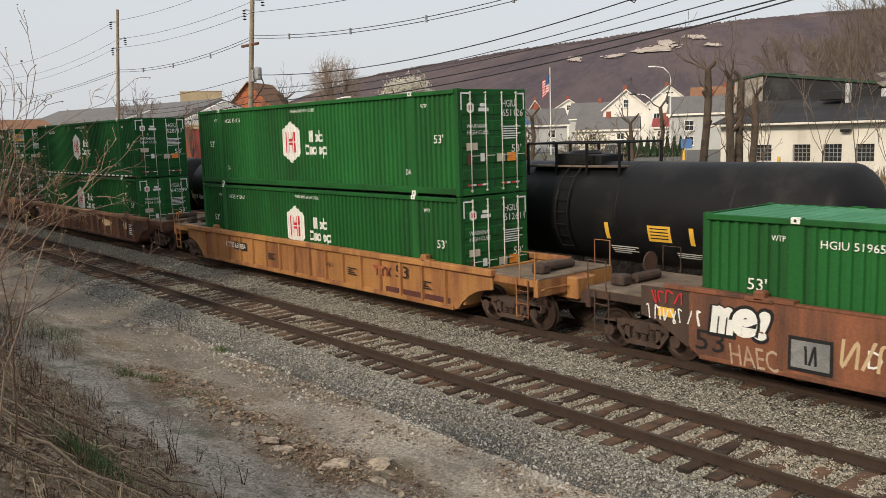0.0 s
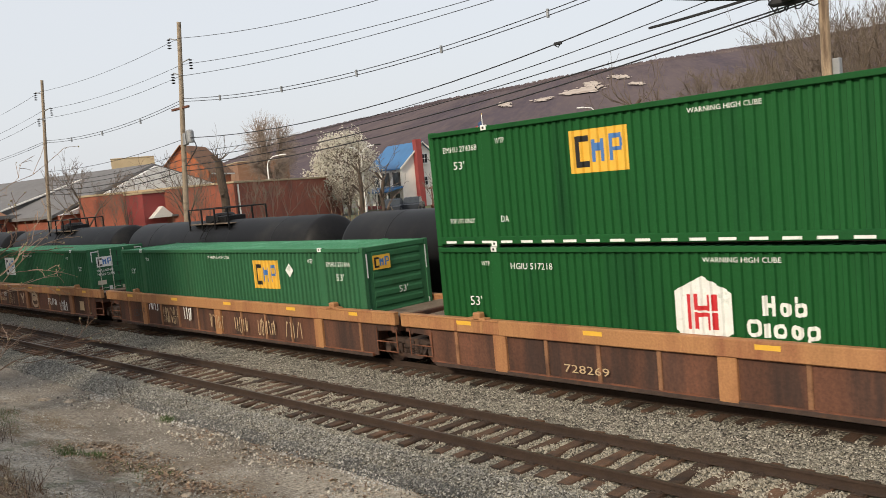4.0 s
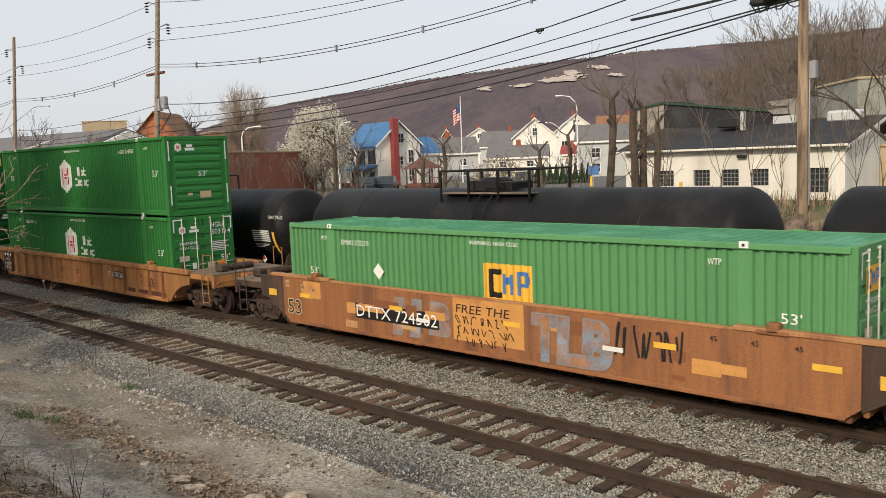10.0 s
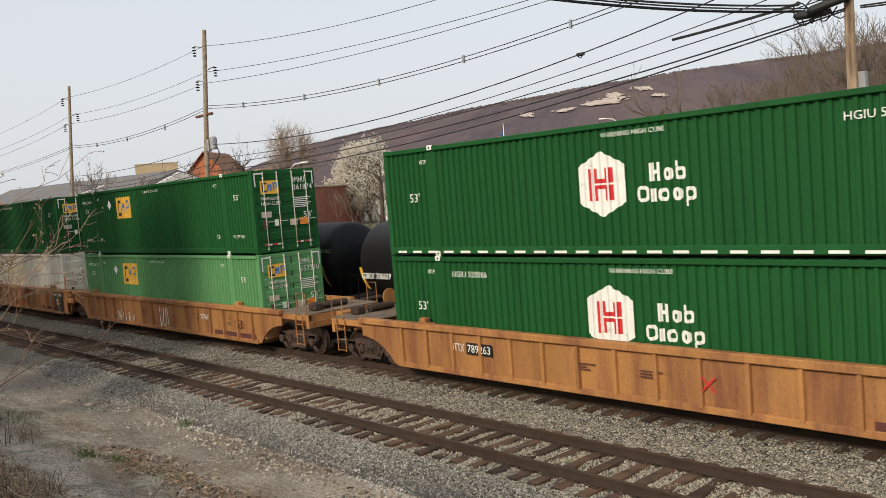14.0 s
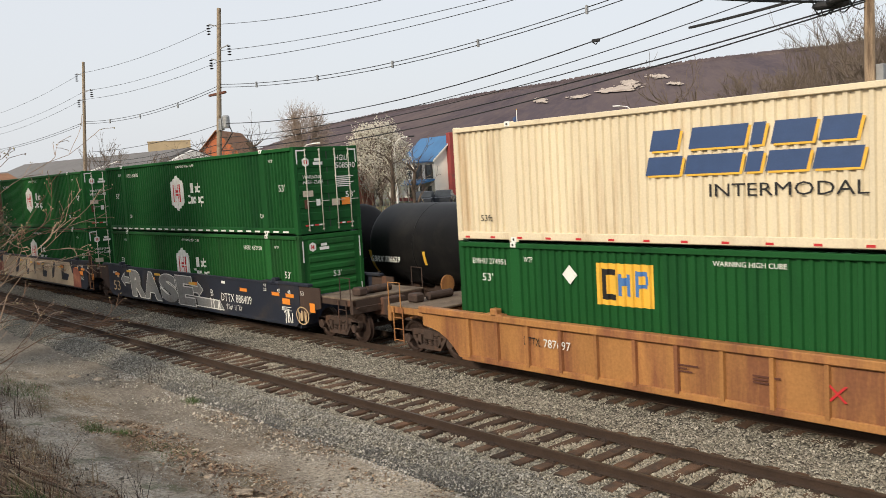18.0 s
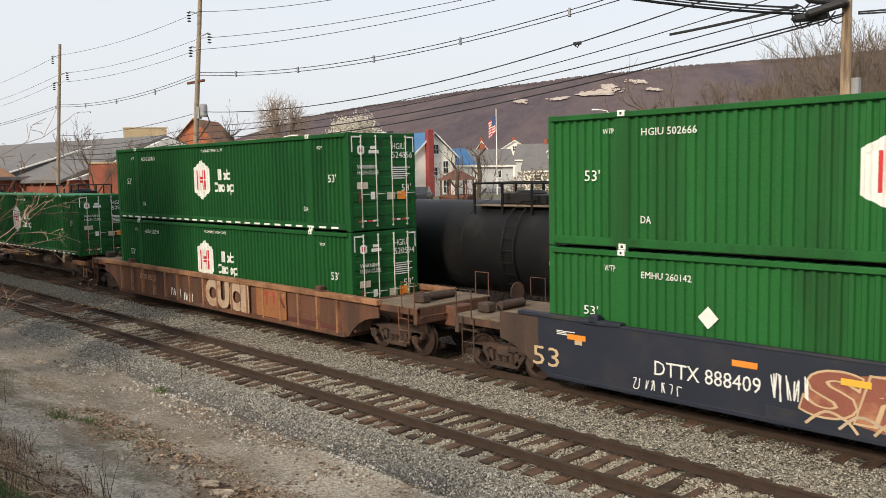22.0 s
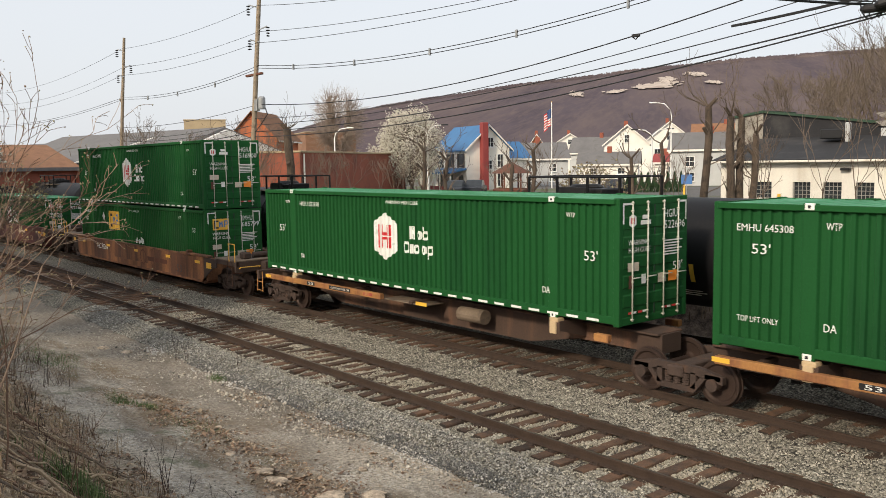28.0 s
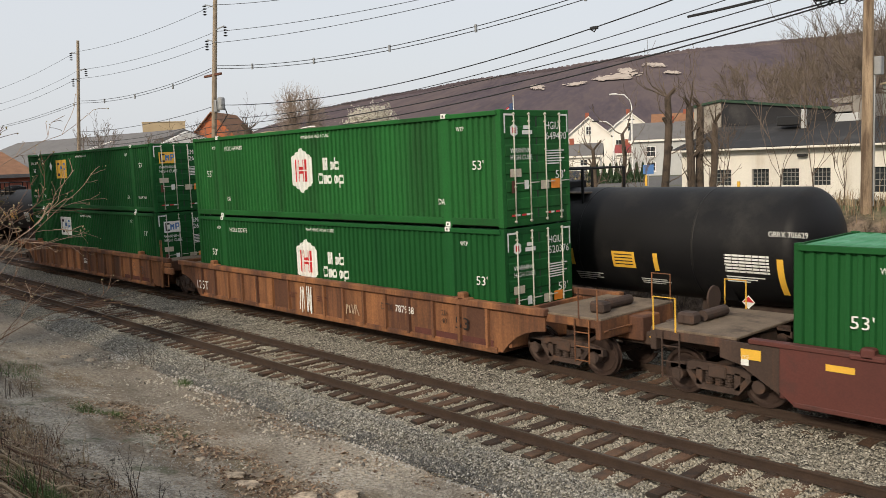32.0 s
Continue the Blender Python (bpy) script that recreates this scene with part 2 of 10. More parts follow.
M["deck"] = mat("railcar_deck_dirt", (0.16, 0.12, 0.085), 0.9, 0, 0.25, 2, 40, 0.1, (0.07, 0.05, 0.035), 0.4, 1.5)
M["truck"] = mat("truck_grime", (0.050, 0.032, 0.025), 0.85, 0, 0.25, 4, 50, 0.1, (0.07, 0.035, 0.02), 0.3, 2, each=0.2)
M["wheel"] = mat("wheel_steel", (0.055, 0.035, 0.028), 0.6, 0.5, 0.2, 4, 50, 0.08)
M["tank"] = mat("tank_black", (0.009, 0.009, 0.010), 0.5, 0, 0.2, 0.7, 30, 0.03, (0.022, 0.021, 0.02), 0.4, 0.6, gloss=0.18)
M["rail_head"] = mat("rail_steel", (0.080, 0.062, 0.046), 0.45, 0.5, 0.15, 2, 40, 0.03, (0.12, 0.06, 0.035), 0.3, 2)
M["rail_web"] = mat("rail_rust", (0.040, 0.024, 0.016), 0.9, 0, 0.2, 3, 40, 0.1)
M["tie_end"] = mat("dark_tie_end", (0.030, 0.022, 0.017), 0.9, 0, 0.3, 3, 45, 0.4, (0.085, 0.045, 0.028), 0.35, 4, each=0.45)
M["tie"] = mat("tie_wood", (0.092, 0.050, 0.029), 0.95, 0, 0.35, 3, 45, 0.5, (0.045, 0.030, 0.022), 0.5, 2.5, each=0.45)
M["pole"] = mat("pole_wood", (0.31, 0.25, 0.185), 0.9, 0, 0.2, 2, 60, 0.25, (0.12, 0.09, 0.065), 0.3, 2)
M["pole_tan"] = mat("tan_pole_wood", (0.36, 0.265, 0.175), 0.9, 0, 0.35, 4, 60, 0.4, (0.12, 0.08, 0.052), 0.6, 4.5, streak=True)
M["grey_metal"] = mat("grey_metal", (0.32, 0.33, 0.34), 0.5, 0.4, 0.1, 3, 40, 0.02)
M["wire"] = mat("wire_black", (0.015, 0.015, 0.017), 0.6, 0, 0.05, 3, 40, 0.0)
M["ballast"] = stones("ballast_stone", [(0.07, 0.062, 0.05), (0.30, 0.275, 0.215), (0.15, 0.136, 0.108), (0.44, 0.41, 0.335), (0.21, 0.19, 0.15)], 0.055, dark=0.12)


# ---- builders ----
class Geo:
    """Collects vertices and faces of one mesh."""

    def __init__(self):
        self.v, self.f = [], []

    def face(self, *pts):
        i = len(self.v)
        self.v.extend(pts)
        self.f.append(tuple(range(i, i + len(pts))))

    def box(self, x0, x1, y0, y1, z0, z1, c=0.0):
        if c:
            return self.cbox(x0, x1, y0, y1, z0, z1, c)
        i = len(self.v)
        self.v += [(x0, y0, z0), (x1, y0, z0), (x1, y1, z0), (x0, y1, z0), (x0, y0, z1), (x1, y0, z1), (x1, y1, z1), (x0, y1, z1)]
        self.f += [tuple(i + k for k in q) for q in ((0, 3, 2, 1), (4, 5, 6, 7), (0, 1, 5, 4), (1, 2, 6, 5), (2, 3, 7, 6), (3, 0, 4, 7))]
        return self

    def cbox(self, x0, x1, y0, y1, z0, z1, c):
        """A box with its edges cut at 45 degrees."""
        i = len(self.v)
        cx, cy, cz = (x0 + x1) / 2, (y0 + y1) / 2, (z0 + z1) / 2
        hx, hy, hz = (x1 - x0) / 2, (y1 - y0) / 2, (z1 - z0) / 2
        c = min(c, hx * 0.9, hy * 0.9, hz * 0.9)
        idx = {}
        for sx in (-1, 1):
            for sy in (-1, 1):
                for sz in (-1, 1):
                    for a in range(3):
                        h = [hx - c, hy - c, hz - c]
                        h[a] += c
                        idx[sx, sy, sz, a] = len(self.v)
                        self.v.append((cx + sx * h[0], cy + sy * h[1], cz + sz * h[2]))
        S = (-1, 1)
        for s in S:
            for a in range(3):
                b, d = (a + 1) % 3, (a + 2) % 3
                q = []
                for sb, sd in ((-1, -1), (1, -1), (1, 1), (-1, 1)):
                    k = [0, 0, 0]
                    k[a], k[b], k[d] = s, sb, sd
                    q.append(idx[(*k, a)])
                self.f.append(tuple(q if s > 0 else q[::-1]))
        for a in range(3):
            b, d = (a + 1) % 3, (a + 2) % 3
            for sb in S:
                for sd in S:
                    k0, k1 = [0, 0, 0], [0, 0, 0]
                    k0[a], k0[b], k0[d] = -1, sb, sd
                    k1[a], k1[b], k1[d] = 1, sb, sd
                    q = (idx[(*k0, b)], idx[(*k1, b)], idx[(*k1, d)], idx[(*k0, d)])
                    self.f.append(q if sb * sd < 0 else q[::-1])
        for sx in S:
            for sy in S:
                for sz in S:
                    q = tuple(idx[sx, sy, sz, a] for a in range(3))
                    self.f.append(q if sx * sy * sz > 0 else q[::-1])
        return self

    def prism(self, poly, axis, a, b):
        """A polygon (pairs in the two other axes, in order) drawn out along an axis from a to b."""
        def put(p, h):
            q = list(p)
            q.insert(axis, h)
            return tuple(q)
        i, n = len(self.v), len(poly)
        self.v += [put(p, a) for p in poly] + [put(p, b) for p in poly]
        self.f.append(tuple(range(i + n - 1, i - 1, -1)))
        self.f.append(tuple(range(i + n, i + 2 * n)))
        for k in range(n):
            self.f.append((i + k, i + (k + 1) % n, i + n + (k + 1) % n, i + n + k))
        return self

    def tube(self, pts, radii, n=8, caps=True):
        """A round bar along points, with a radius for each (or one for all)."""
        pts = [Vector(p) for p in pts]
        if not hasattr(radii, "__len__"):
            radii = [radii] * len(pts)
        base = len(self.v)
        ref = None
        for k, p in enumerate(pts):
            d = (pts[min(k + 1, len(pts) - 1)] - pts[max(k - 1, 0)]).normalized()
            if ref is None:
                ref = d.orthogonal().normalized()
            u = (ref - d * ref.dot(d))
            u = u.normalized() if u.length > 1e-6 else d.orthogonal().normalized()
            ref = u
            w = d.cross(u)
            for j in range(n):
                a = 2 * math.pi * j / n
                self.v.append(tuple(p + (u * math.cos(a) + w * math.sin(a)) * radii[k]))
        for k in range(len(pts) - 1):
            for j in range(n):
                a, b = base + k * n + j, base + k * n + (j + 1) % n
                self.f.append((a, b, b + n, a + n))
        if caps:
            self.f.append(tuple(range(base + n - 1, base - 1, -1)))
            e = base + (len(pts) - 1) * n
            self.f.append(tuple(range(e, e + n)))
        return self

    def lathe(self, prof, centre, axis, n=24):
        """A profile of (distance along the axis, radius) turned about an axis through centre."""
        c = Vector(centre)
        d = Vector([1.0 if k == axis else 0.0 for k in range(3)])
        pts, rad = [c + d * a for a, r in prof], [r for a, r in prof]
        base = len(self.v)
        u = Vector([1.0 if k == (axis + 1) % 3 else 0.0 for k in range(3)])
        w = d.cross(u)
        for p, r in zip(pts, rad):
            for j in range(n):
                a = 2 * math.pi * j / n
                self.v.append(tuple(p + (u * math.cos(a) + w * math.sin(a)) * r))
        for k in range(len(pts) - 1):
            for j in range(n):
                a, b = base + k * n + j, base + k * n + (j + 1) % n
                self.f.append((a, b, b + n, a + n))
        self.f.append(tuple(range(base + n - 1, base - 1, -1)))
        e = base + (len(pts) - 1) * n
        self.f.append(tuple(range(e, e + n)))
        return self

    def mesh(self, name, material=None, smooth=False):
        me = bpy.data.meshes.new(name)
        me.from_pydata(self.v, [], self.f)
        if material is not None:
            me.materials.append(material)
        if smooth:
            me.polygons.foreach_set("use_smooth", [True] * len(me.polygons))
        me.update()
        return me


def thing(name, label, category, group="", kind="", m=None):
    ob = tagged(new(name), label, category, group, kind)
    if m is not None:
        ob.matrix_basis = m
    return ob


def part(name, geo, material, parent, label="", smooth=False, m=None):
    """One mesh object under a thing. geo: a Geo, or a mesh that alike parts share."""
    me = geo.mesh(name, material, smooth) if isinstance(geo, Geo) else geo
    ob = new(name, me)
    ob.parent = parent
    if m is not None:
        ob.matrix_basis = m
    if label:
        ob["label"] = label
    return ob


SHARED = {}


def shared(key, make, material=None, smooth=False):
    """The mesh under that key, made once."""
    if key not in SHARED:
        SHARED[key] = make().mesh(str(key[0]), material, smooth)
    return SHARED[key]


def solid(name, geo, material, label, category, group="", kind="", smooth=False, m=None):
    """A thing of one mesh."""
    ob = new(name, geo.mesh(name, material, smooth) if isinstance(geo, Geo) else geo)
    if m is not None:
        ob.matrix_basis = m
    return tagged(ob, label, category, group, kind)


def lettering(words, width, height, material, fat=0.012, lean=0.0):
    """A flat mesh of words in the built-in font, width by height metres, from its lower left corner, in the x-y plane."""
    k = ("lettering", words, width, height, material.name, fat, lean)
    if k not in SHARED:
        cu = bpy.data.curves.new("lettering", "FONT")
        cu.body, cu.resolution_u, cu.offset, cu.shear = words, 2 if fat < 0.02 else 4, fat, lean
        ob = bpy.data.objects.new("lettering", cu)
        me = bpy.data.meshes.new_from_object(ob)
        bpy.data.objects.remove(ob)
        bpy.data.curves.remove(cu)
        co = np.empty(len(me.vertices) * 3)
        me.vertices.foreach_get("co", co)
        co = co.reshape(-1, 3)
        lo, hi = co.min(0), co.max(0)
        size = np.maximum(hi - lo, 1e-6)
        co = (co - lo) / size * np.array([width, height, 0])
        me.vertices.foreach_set("co", co.ravel())
        me.materials.clear()
        me.materials.append(material)
        me.name = "lettering"
        me.update()
        SHARED[k] = me
    return SHARED[k]


def flat(*polys):
    """Plain flat shapes in the x-y plane."""
    g = Geo()
    for p in polys:
        g.face(*[(x, y, 0.0) for x, y in p])
    return g


def rect(x0, y0, x1, y1, lean=0.0):
    return [(x0, y0), (x1, y0), (x1 + lean, y1), (x0 + lean, y1)]


def ring(x0, y0, x1, y1, w):
    return [rect(x0, y0, x1, y0 + w), rect(x0, y1 - w, x1, y1), rect(x0, y0 + w, x0 + w, y1 - w), rect(x1 - w, y0 + w, x1, y1 - w)]


def loop(x0, y0, x1, y1, w):
    """A rounded ring of flat strips."""
    cx, cy, rx, ry = (x0 + x1) / 2, (y0 + y1) / 2, (x1 - x0) / 2, (y1 - y0) / 2
    c = [(math.copysign(abs(math.cos(a)) ** 0.7, math.cos(a)), math.copysign(abs(math.sin(a)) ** 0.7, math.sin(a))) for a in [math.pi * (k + 0.5) / 8 for k in range(16)]]
    pt = lambda q, d: (cx + q[0] * (rx - d), cy + q[1] * (ry - d))
    return [[pt(c[k], 0), pt(c[(k + 1) % 16], 0), pt(c[(k + 1) % 16], w), pt(c[k], w)] for k in range(16)]


# a flat mark on the side that faces the near track: its x runs towards -y, its y upwards
def on_side(x, y, z):
    return Matrix.Translation((x, y, z)) @ Matrix(((0, 0, -1, 0), (-1, 0, 0, 0), (0, 1, 0, 0), (0, 0, 0, 1)))


# a flat mark on the end that faces -y: its x runs towards +x
def on_end(x, y, z):
    return Matrix.Translation((x, y, z)) @ Matrix(((1, 0, 0, 0), (0, 0, -1, 0), (0, 1, 0, 0), (0, 0, 0, 1)))


# ---- ground ----
NEAR, MID, FAR = 12.04, 16.26, 20.5
GAUGE = 1.505
PROFILE = [(-4000, 3.4), (-3, 3.4), (-0.6, 3.42), (0.7, 3.2), (2.0, 2.2), (3.3, 1.0), (4.4, 0.25), (6.0, -0.1), (8.2, -0.45), (9.2, -0.51), (9.65, -0.49), (10.2, -0.46), (10.5, -0.43),
           (14.2, -0.42), (18.4, -0.4), (21.9, -0.4), (22.6, 0.1), (24.2, 3.1), (25.4, 3.3), (29, 2.7), (36, 2.1), (4000, 2.0)]


def ground_z(x, y):
    for (x0, z0), (x1, z1) in zip(PROFILE, PROFILE[1:]):
        if x <= x1:
            k = (x - x0) / (x1 - x0)
            z = z0 + (z1 - z0) * k
            break
    near = max(0.0, 1 - abs(x - 6) / 18)
    if x < 9.5 or 22.5 < x < 60:
        z += 0.10 * near * noise.noise((x * 0.8, y * 0.8, 1.3)) + 0.22 * noise.noise((x * 0.16, y * 0.16, 7.1)) * (0.35 if x < 9.5 else 1.0)
    return z


def ground_material():
    m = bpy.data.materials.new("earth_and_grass")
    m.use_nodes = True
    n, l = m.node_tree.nodes, m.node_tree.links
    b = n["Principled BSDF"]
    b.inputs["Roughness"].default_value = 0.95
    co = n.new("ShaderNodeTexCoord")

    def noise_node(scale, detail=6, rough=0.6, warp=(1, 1, 1)):
        t = n.new("ShaderNodeTexNoise")
        t.inputs["Scale"].default_value, t.inputs["Detail"].default_value, t.inputs["Roughness"].default_value = scale, detail, rough
        mp = n.new("ShaderNodeMapping")
        mp.inputs["Scale"].default_value = warp
        l.new(co.outputs["Object"], mp.inputs[0])
        l.new(mp.outputs[0], t.inputs["Vector"])
        return t.outputs[0]

    def band(src, a, bb):
        r = n.new("ShaderNodeMapRange")
        r.inputs[1].default_value, r.inputs[2].default_value = a, bb
        l.new(src, r.inputs[0])
        return r.outputs[0]

    def math2(op, a, bb):
        k = n.new("ShaderNodeMath")
        k.operation = op
        for i, s in enumerate((a, bb)):
            if isinstance(s, float):
                k.inputs[i].default_value = s
            else:
                l.new(s, k.inputs[i])
        return k.outputs[0]

    def blend(fac, a, bb):
        k = n.new("ShaderNodeMix")
        k.data_type = "RGBA"
        l.new(fac, k.inputs[0])
        for i, s in ((6, a), (7, bb)):
            if isinstance(s, tuple):
                k.inputs[i].default_value = (*s, 1)
            else:
                l.new(s, k.inputs[i])
        return k.outputs[2]

    sep = n.new("ShaderNodeSeparateXYZ")
    l.new(co.outputs["Object"], sep.inputs[0])
    x = math2("ADD", sep.outputs[0], math2("MULTIPLY", math2("SUBTRACT", noise_node(0.35), 0.5), 3.0))
    fine = noise_node(14, 8, 0.7)
    dirt = blend(band(fine, 0.35, 0.66), (0.155, 0.130, 0.102), (0.62, 0.545, 0.44))
    dirt = blend(math2("MULTIPLY", band(noise_node(0.9, 7, 0.65, (1.4, 0.45, 1)), 0.46, 0.62), 0.7), dirt, blend(band(noise_node(40, 6, 0.7), 0.4, 0.62), (0.075, 0.062, 0.05), (0.20, 0.17, 0.135)))
    vor = n.new("ShaderNodeTexVoronoi")
    vor.inputs["Scale"].default_value = 22
    l.new(co.outputs["Object"], vor.inputs["Vector"])
    sc = n.new("ShaderNodeSeparateColor")
    l.new(vor.outputs["Color"], sc.inputs[0])
    grit = math2("MULTIPLY", band(sc.outputs[0], 0.72, 0.8), band(noise_node(0.8, 5), 0.42, 0.6))
    dirt = blend(grit, dirt, (0.52, 0.48, 0.42))
    straw = blend(band(noise_node(30, 6, 0.7, (1, 0.3, 1)), 0.35, 0.65), (0.10, 0.07, 0.045), (0.27, 0.20, 0.125))
    patch = math2("MULTIPLY", band(noise_node(1.1, 7, 0.65, (1.0, 0.5, 1)), 0.40, 0.56), math2("MULTIPLY", band(x, 8.4, 7.6), band(x, 5.6, 6.4)))
    near = blend(patch, dirt, straw)
    # darker brown soil beside the ballast farther along
    dark_soil = math2("MULTIPLY", band(x, 7.3, 8.5), band(sep.outputs[1], 12.0, 17.0))
    near = blend(math2("MULTIPLY", dark_soil, 0.62), near, blend(band(fine, 0.35, 0.66), (0.075, 0.060, 0.046), (0.19, 0.158, 0.122)))
    green = math2("MULTIPLY", band(noise_node(0.9, 6, 0.65), 0.57, 0.64), band(x, 8.5, 5.0))
    near = blend(math2("MULTIPLY", green, 0.75), near, (0.06, 0.085, 0.03))
    bank = blend(band(x, 5.2, 3.6), near, straw)
    grass = blend(band(noise_node(0.6, 8, 0.7), 0.4, 0.65), (0.075, 0.11, 0.032), (0.16, 0.145, 0.07))
    rubble = blend(band(noise_node(3.2, 8, 0.75), 0.4, 0.62), (0.06, 0.045, 0.035), (0.27, 0.20, 0.15))
    slope = blend(band(x, 23.8, 24.8), rubble, grass)
    far = blend(band(x, 30.0, 40.0), slope, blend(band(noise_node(0.08, 6), 0.45, 0.6), (0.13, 0.125, 0.12), (0.10, 0.11, 0.05)))
    out = blend(band(sep.outputs[0], 14.0, 18.0), bank, far)
    l.new(out, b.inputs["Base Color"])
    bp = n.new("ShaderNodeBump")
    bp.inputs["Strength"].default_value, bp.inputs["Distance"].default_value = 0.9, 0.06
    l.new(fine, bp.inputs["Height"])
    l.new(bp.outputs[0], b.inputs["Normal"])
    return m


def steps(stops):
    out = [stops[0][0]]
    for a, b, d in stops:
        k = max(1, round((b - a) / d))
        out += [a + (b - a) * i / k for i in range(1, k + 1)]
    return out


def build_ground():
    xs = steps([(-4000, -40, 990), (-40, -4, 9), (-4, 10.5, 0.3), (10.5, 22, 1.4), (22, 27, 0.35), (27, 60, 3), (60, 160, 20), (160, 4000, 640)])
    ys = steps([(-4000, -60, 985), (-60, -2, 6), (-2, 45, 0.4), (45, 110, 2.5), (110, 400, 29), (400, 4000, 600)])
    g = Geo()
    for x in xs:
        for y in ys:
            g.v.append((x, y, ground_z(x, y)))
    ny = len(ys)
    for i in range(len(xs) - 1):
        for j in range(ny - 1):
            a = i * ny + j
            g.f.append((a, a + ny, a + ny + 1, a + 1))
    solid("ground", g, ground_material(), "bare trodden earth with grit, dry grass and weeds beside the railway", "ground", kind="structure", smooth=True)


BED = [(9.1, -0.62), (9.7, -0.5), (10.35, -0.255), (10.75, -0.215), (13.35, -0.22), (13.75, -0.31), (14.5, -0.31), (14.95, -0.215), (15.5, -0.20),
       (17.6, -0.21), (18.1, -0.36), (18.8, -0.36), (19.2, -0.24), (21.8, -0.24), (22.3, -0.38), (22.9, -0.62)]


def bed_z(x, y):
    for (x0, z0), (x1, z1) in zip(BED, BED[1:]):
        if x <= x1:
            z = z0 + (z1 - z0) * (x - x0) / (x1 - x0)
            break
    return z + 0.05 * noise.noise((x * 2.3, y * 2.3, 0.2)) + 0.05 * noise.noise((x * 0.7, y * 0.7, 4.2))


def build_tracks():
    # one ballast bed under all three tracks, with a shoulder on each side
    prof = BED
    ys = steps([(-45, 0, 3), (0, 40, 0.25), (40, 90, 1.0), (90, 600, 51)])
    xs = []
    for (x0, z0), (x1, z1) in zip(prof, prof[1:]):
        k = max(1, round((x1 - x0) / 0.25))
        xs += [(x0 + (x1 - x0) * i / k, z0 + (z1 - z0) * i / k) for i in range(k)]
    xs.append(prof[-1])
    g = Geo()
    for x, z in xs:
        for y in ys:
            g.v.append((x, y, bed_z(x, y) - (0.03 if x in (9.1, 22.9) else 0)))
    ny = len(ys)
    for i in range(len(xs) - 1):
        for j in range(ny - 1):
            a = i * ny + j
            g.f.append((a, a + ny, a + ny + 1, a + 1))
    solid("ballast_bed", g, M["ballast"], "grey crushed-stone ballast under the railway tracks", "ballast", kind="structure", smooth=True)
    # rails
    rail = [(-0.07, -0.17), (0.07, -0.17), (0.07, -0.155), (0.012, -0.135), (0.012, -0.045), (0.035, -0.038), (0.037, -0.008), (0.028, 0.0),
            (-0.028, 0.0), (-0.037, -0.008), (-0.035, -0.038), (-0.012, -0.045), (-0.012, -0.135), (-0.07, -0.155)]
    def tie_mesh(seed):
        """A squared tie with worn, split edges and dark ends."""
        rnd = random.Random(seed)
        g = Geo()
        n = 9
        for i in range(n + 1):
            x = -1.3 + 2.6 * i / n
            j = lambda k: rnd.uniform(-k, k)
            g.v += [(x + j(0.02), -0.115 + j(0.008), -0.35), (x + j(0.02), -0.115 + j(0.010), -0.186 + j(0.006)), (x + j(0.02), -0.098 + j(0.008), -0.172 + j(0.004)),
                    (x + j(0.02), 0.098 + j(0.008), -0.172 + j(0.004)), (x + j(0.02), 0.115 + j(0.010), -0.186 + j(0.006)), (x + j(0.02), 0.115 + j(0.008), -0.35)]
        for i in range(n):
            for k in range(5):
                a = i * 6 + k
                g.f.append((a, a + 1, a + 7, a + 6))
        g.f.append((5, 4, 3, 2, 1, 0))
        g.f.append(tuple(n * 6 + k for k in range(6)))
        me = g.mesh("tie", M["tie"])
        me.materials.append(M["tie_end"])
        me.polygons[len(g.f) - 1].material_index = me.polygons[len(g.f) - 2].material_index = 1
        return me
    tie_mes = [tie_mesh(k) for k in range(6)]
    plate_g = Geo()
    for sx in (-GAUGE / 2, GAUGE / 2):
        plate_g.cbox(sx - 0.17, sx + 0.17, -0.095, 0.095, -0.172, -0.155, 0.004)
        for a in (-0.11, 0.11):
            for b in (-0.06, 0.06):
                plate_g.cbox(sx + a - 0.016, sx + a + 0.016, b - 0.016, b + 0.016, -0.158, -0.135, 0.004)
    plate_me = plate_g.mesh("tie_plate", M["rail_web"])
    tops = Geo().box(-0.026, 0.026, -45, 600, -0.006, 0.0015).mesh("rail_top", M["rail_head"])
    for name, cx, label, y0, y1 in (("track_near", NEAR, "empty railway track of rusty rails on weathered wooden ties", 0, 70),
                                    ("track_middle", MID, "railway track under the moving container train", 0, 60),
                                    ("track_far", FAR, "railway track under the standing tank cars", 4, 24)):
        tr = thing(name, label, "railway track", "three parallel tracks", "structure", pose(cx, 0, 0))
        for sx in (-GAUGE / 2, GAUGE / 2):
            r = part("rail", Geo().prism([(x + sx, z) for x, z in rail], 1, -45, 600), M["rail_web"], tr, "rusty steel rail")
            part("running_surface", tops, None, r, "worn bright strip on the rail head", m=pose(sx, 0, 0.001))
        rest = Geo()
        k = 0
        y = -44.0
        while y < 150:
            d = 0.03 * noise.noise((cx, y * 3.1, 2.0))
            if y0 <= y <= y1:
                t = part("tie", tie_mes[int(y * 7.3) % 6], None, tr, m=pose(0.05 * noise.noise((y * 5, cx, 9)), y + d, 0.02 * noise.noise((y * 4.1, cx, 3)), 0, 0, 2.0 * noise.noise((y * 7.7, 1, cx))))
                if cx == NEAR:
                    part("tie_plate", plate_me, None, t)
            else:
                rest.box(-1.3, 1.3, y - 0.115, y + 0.115, -0.33, -0.17)
            y += 0.508
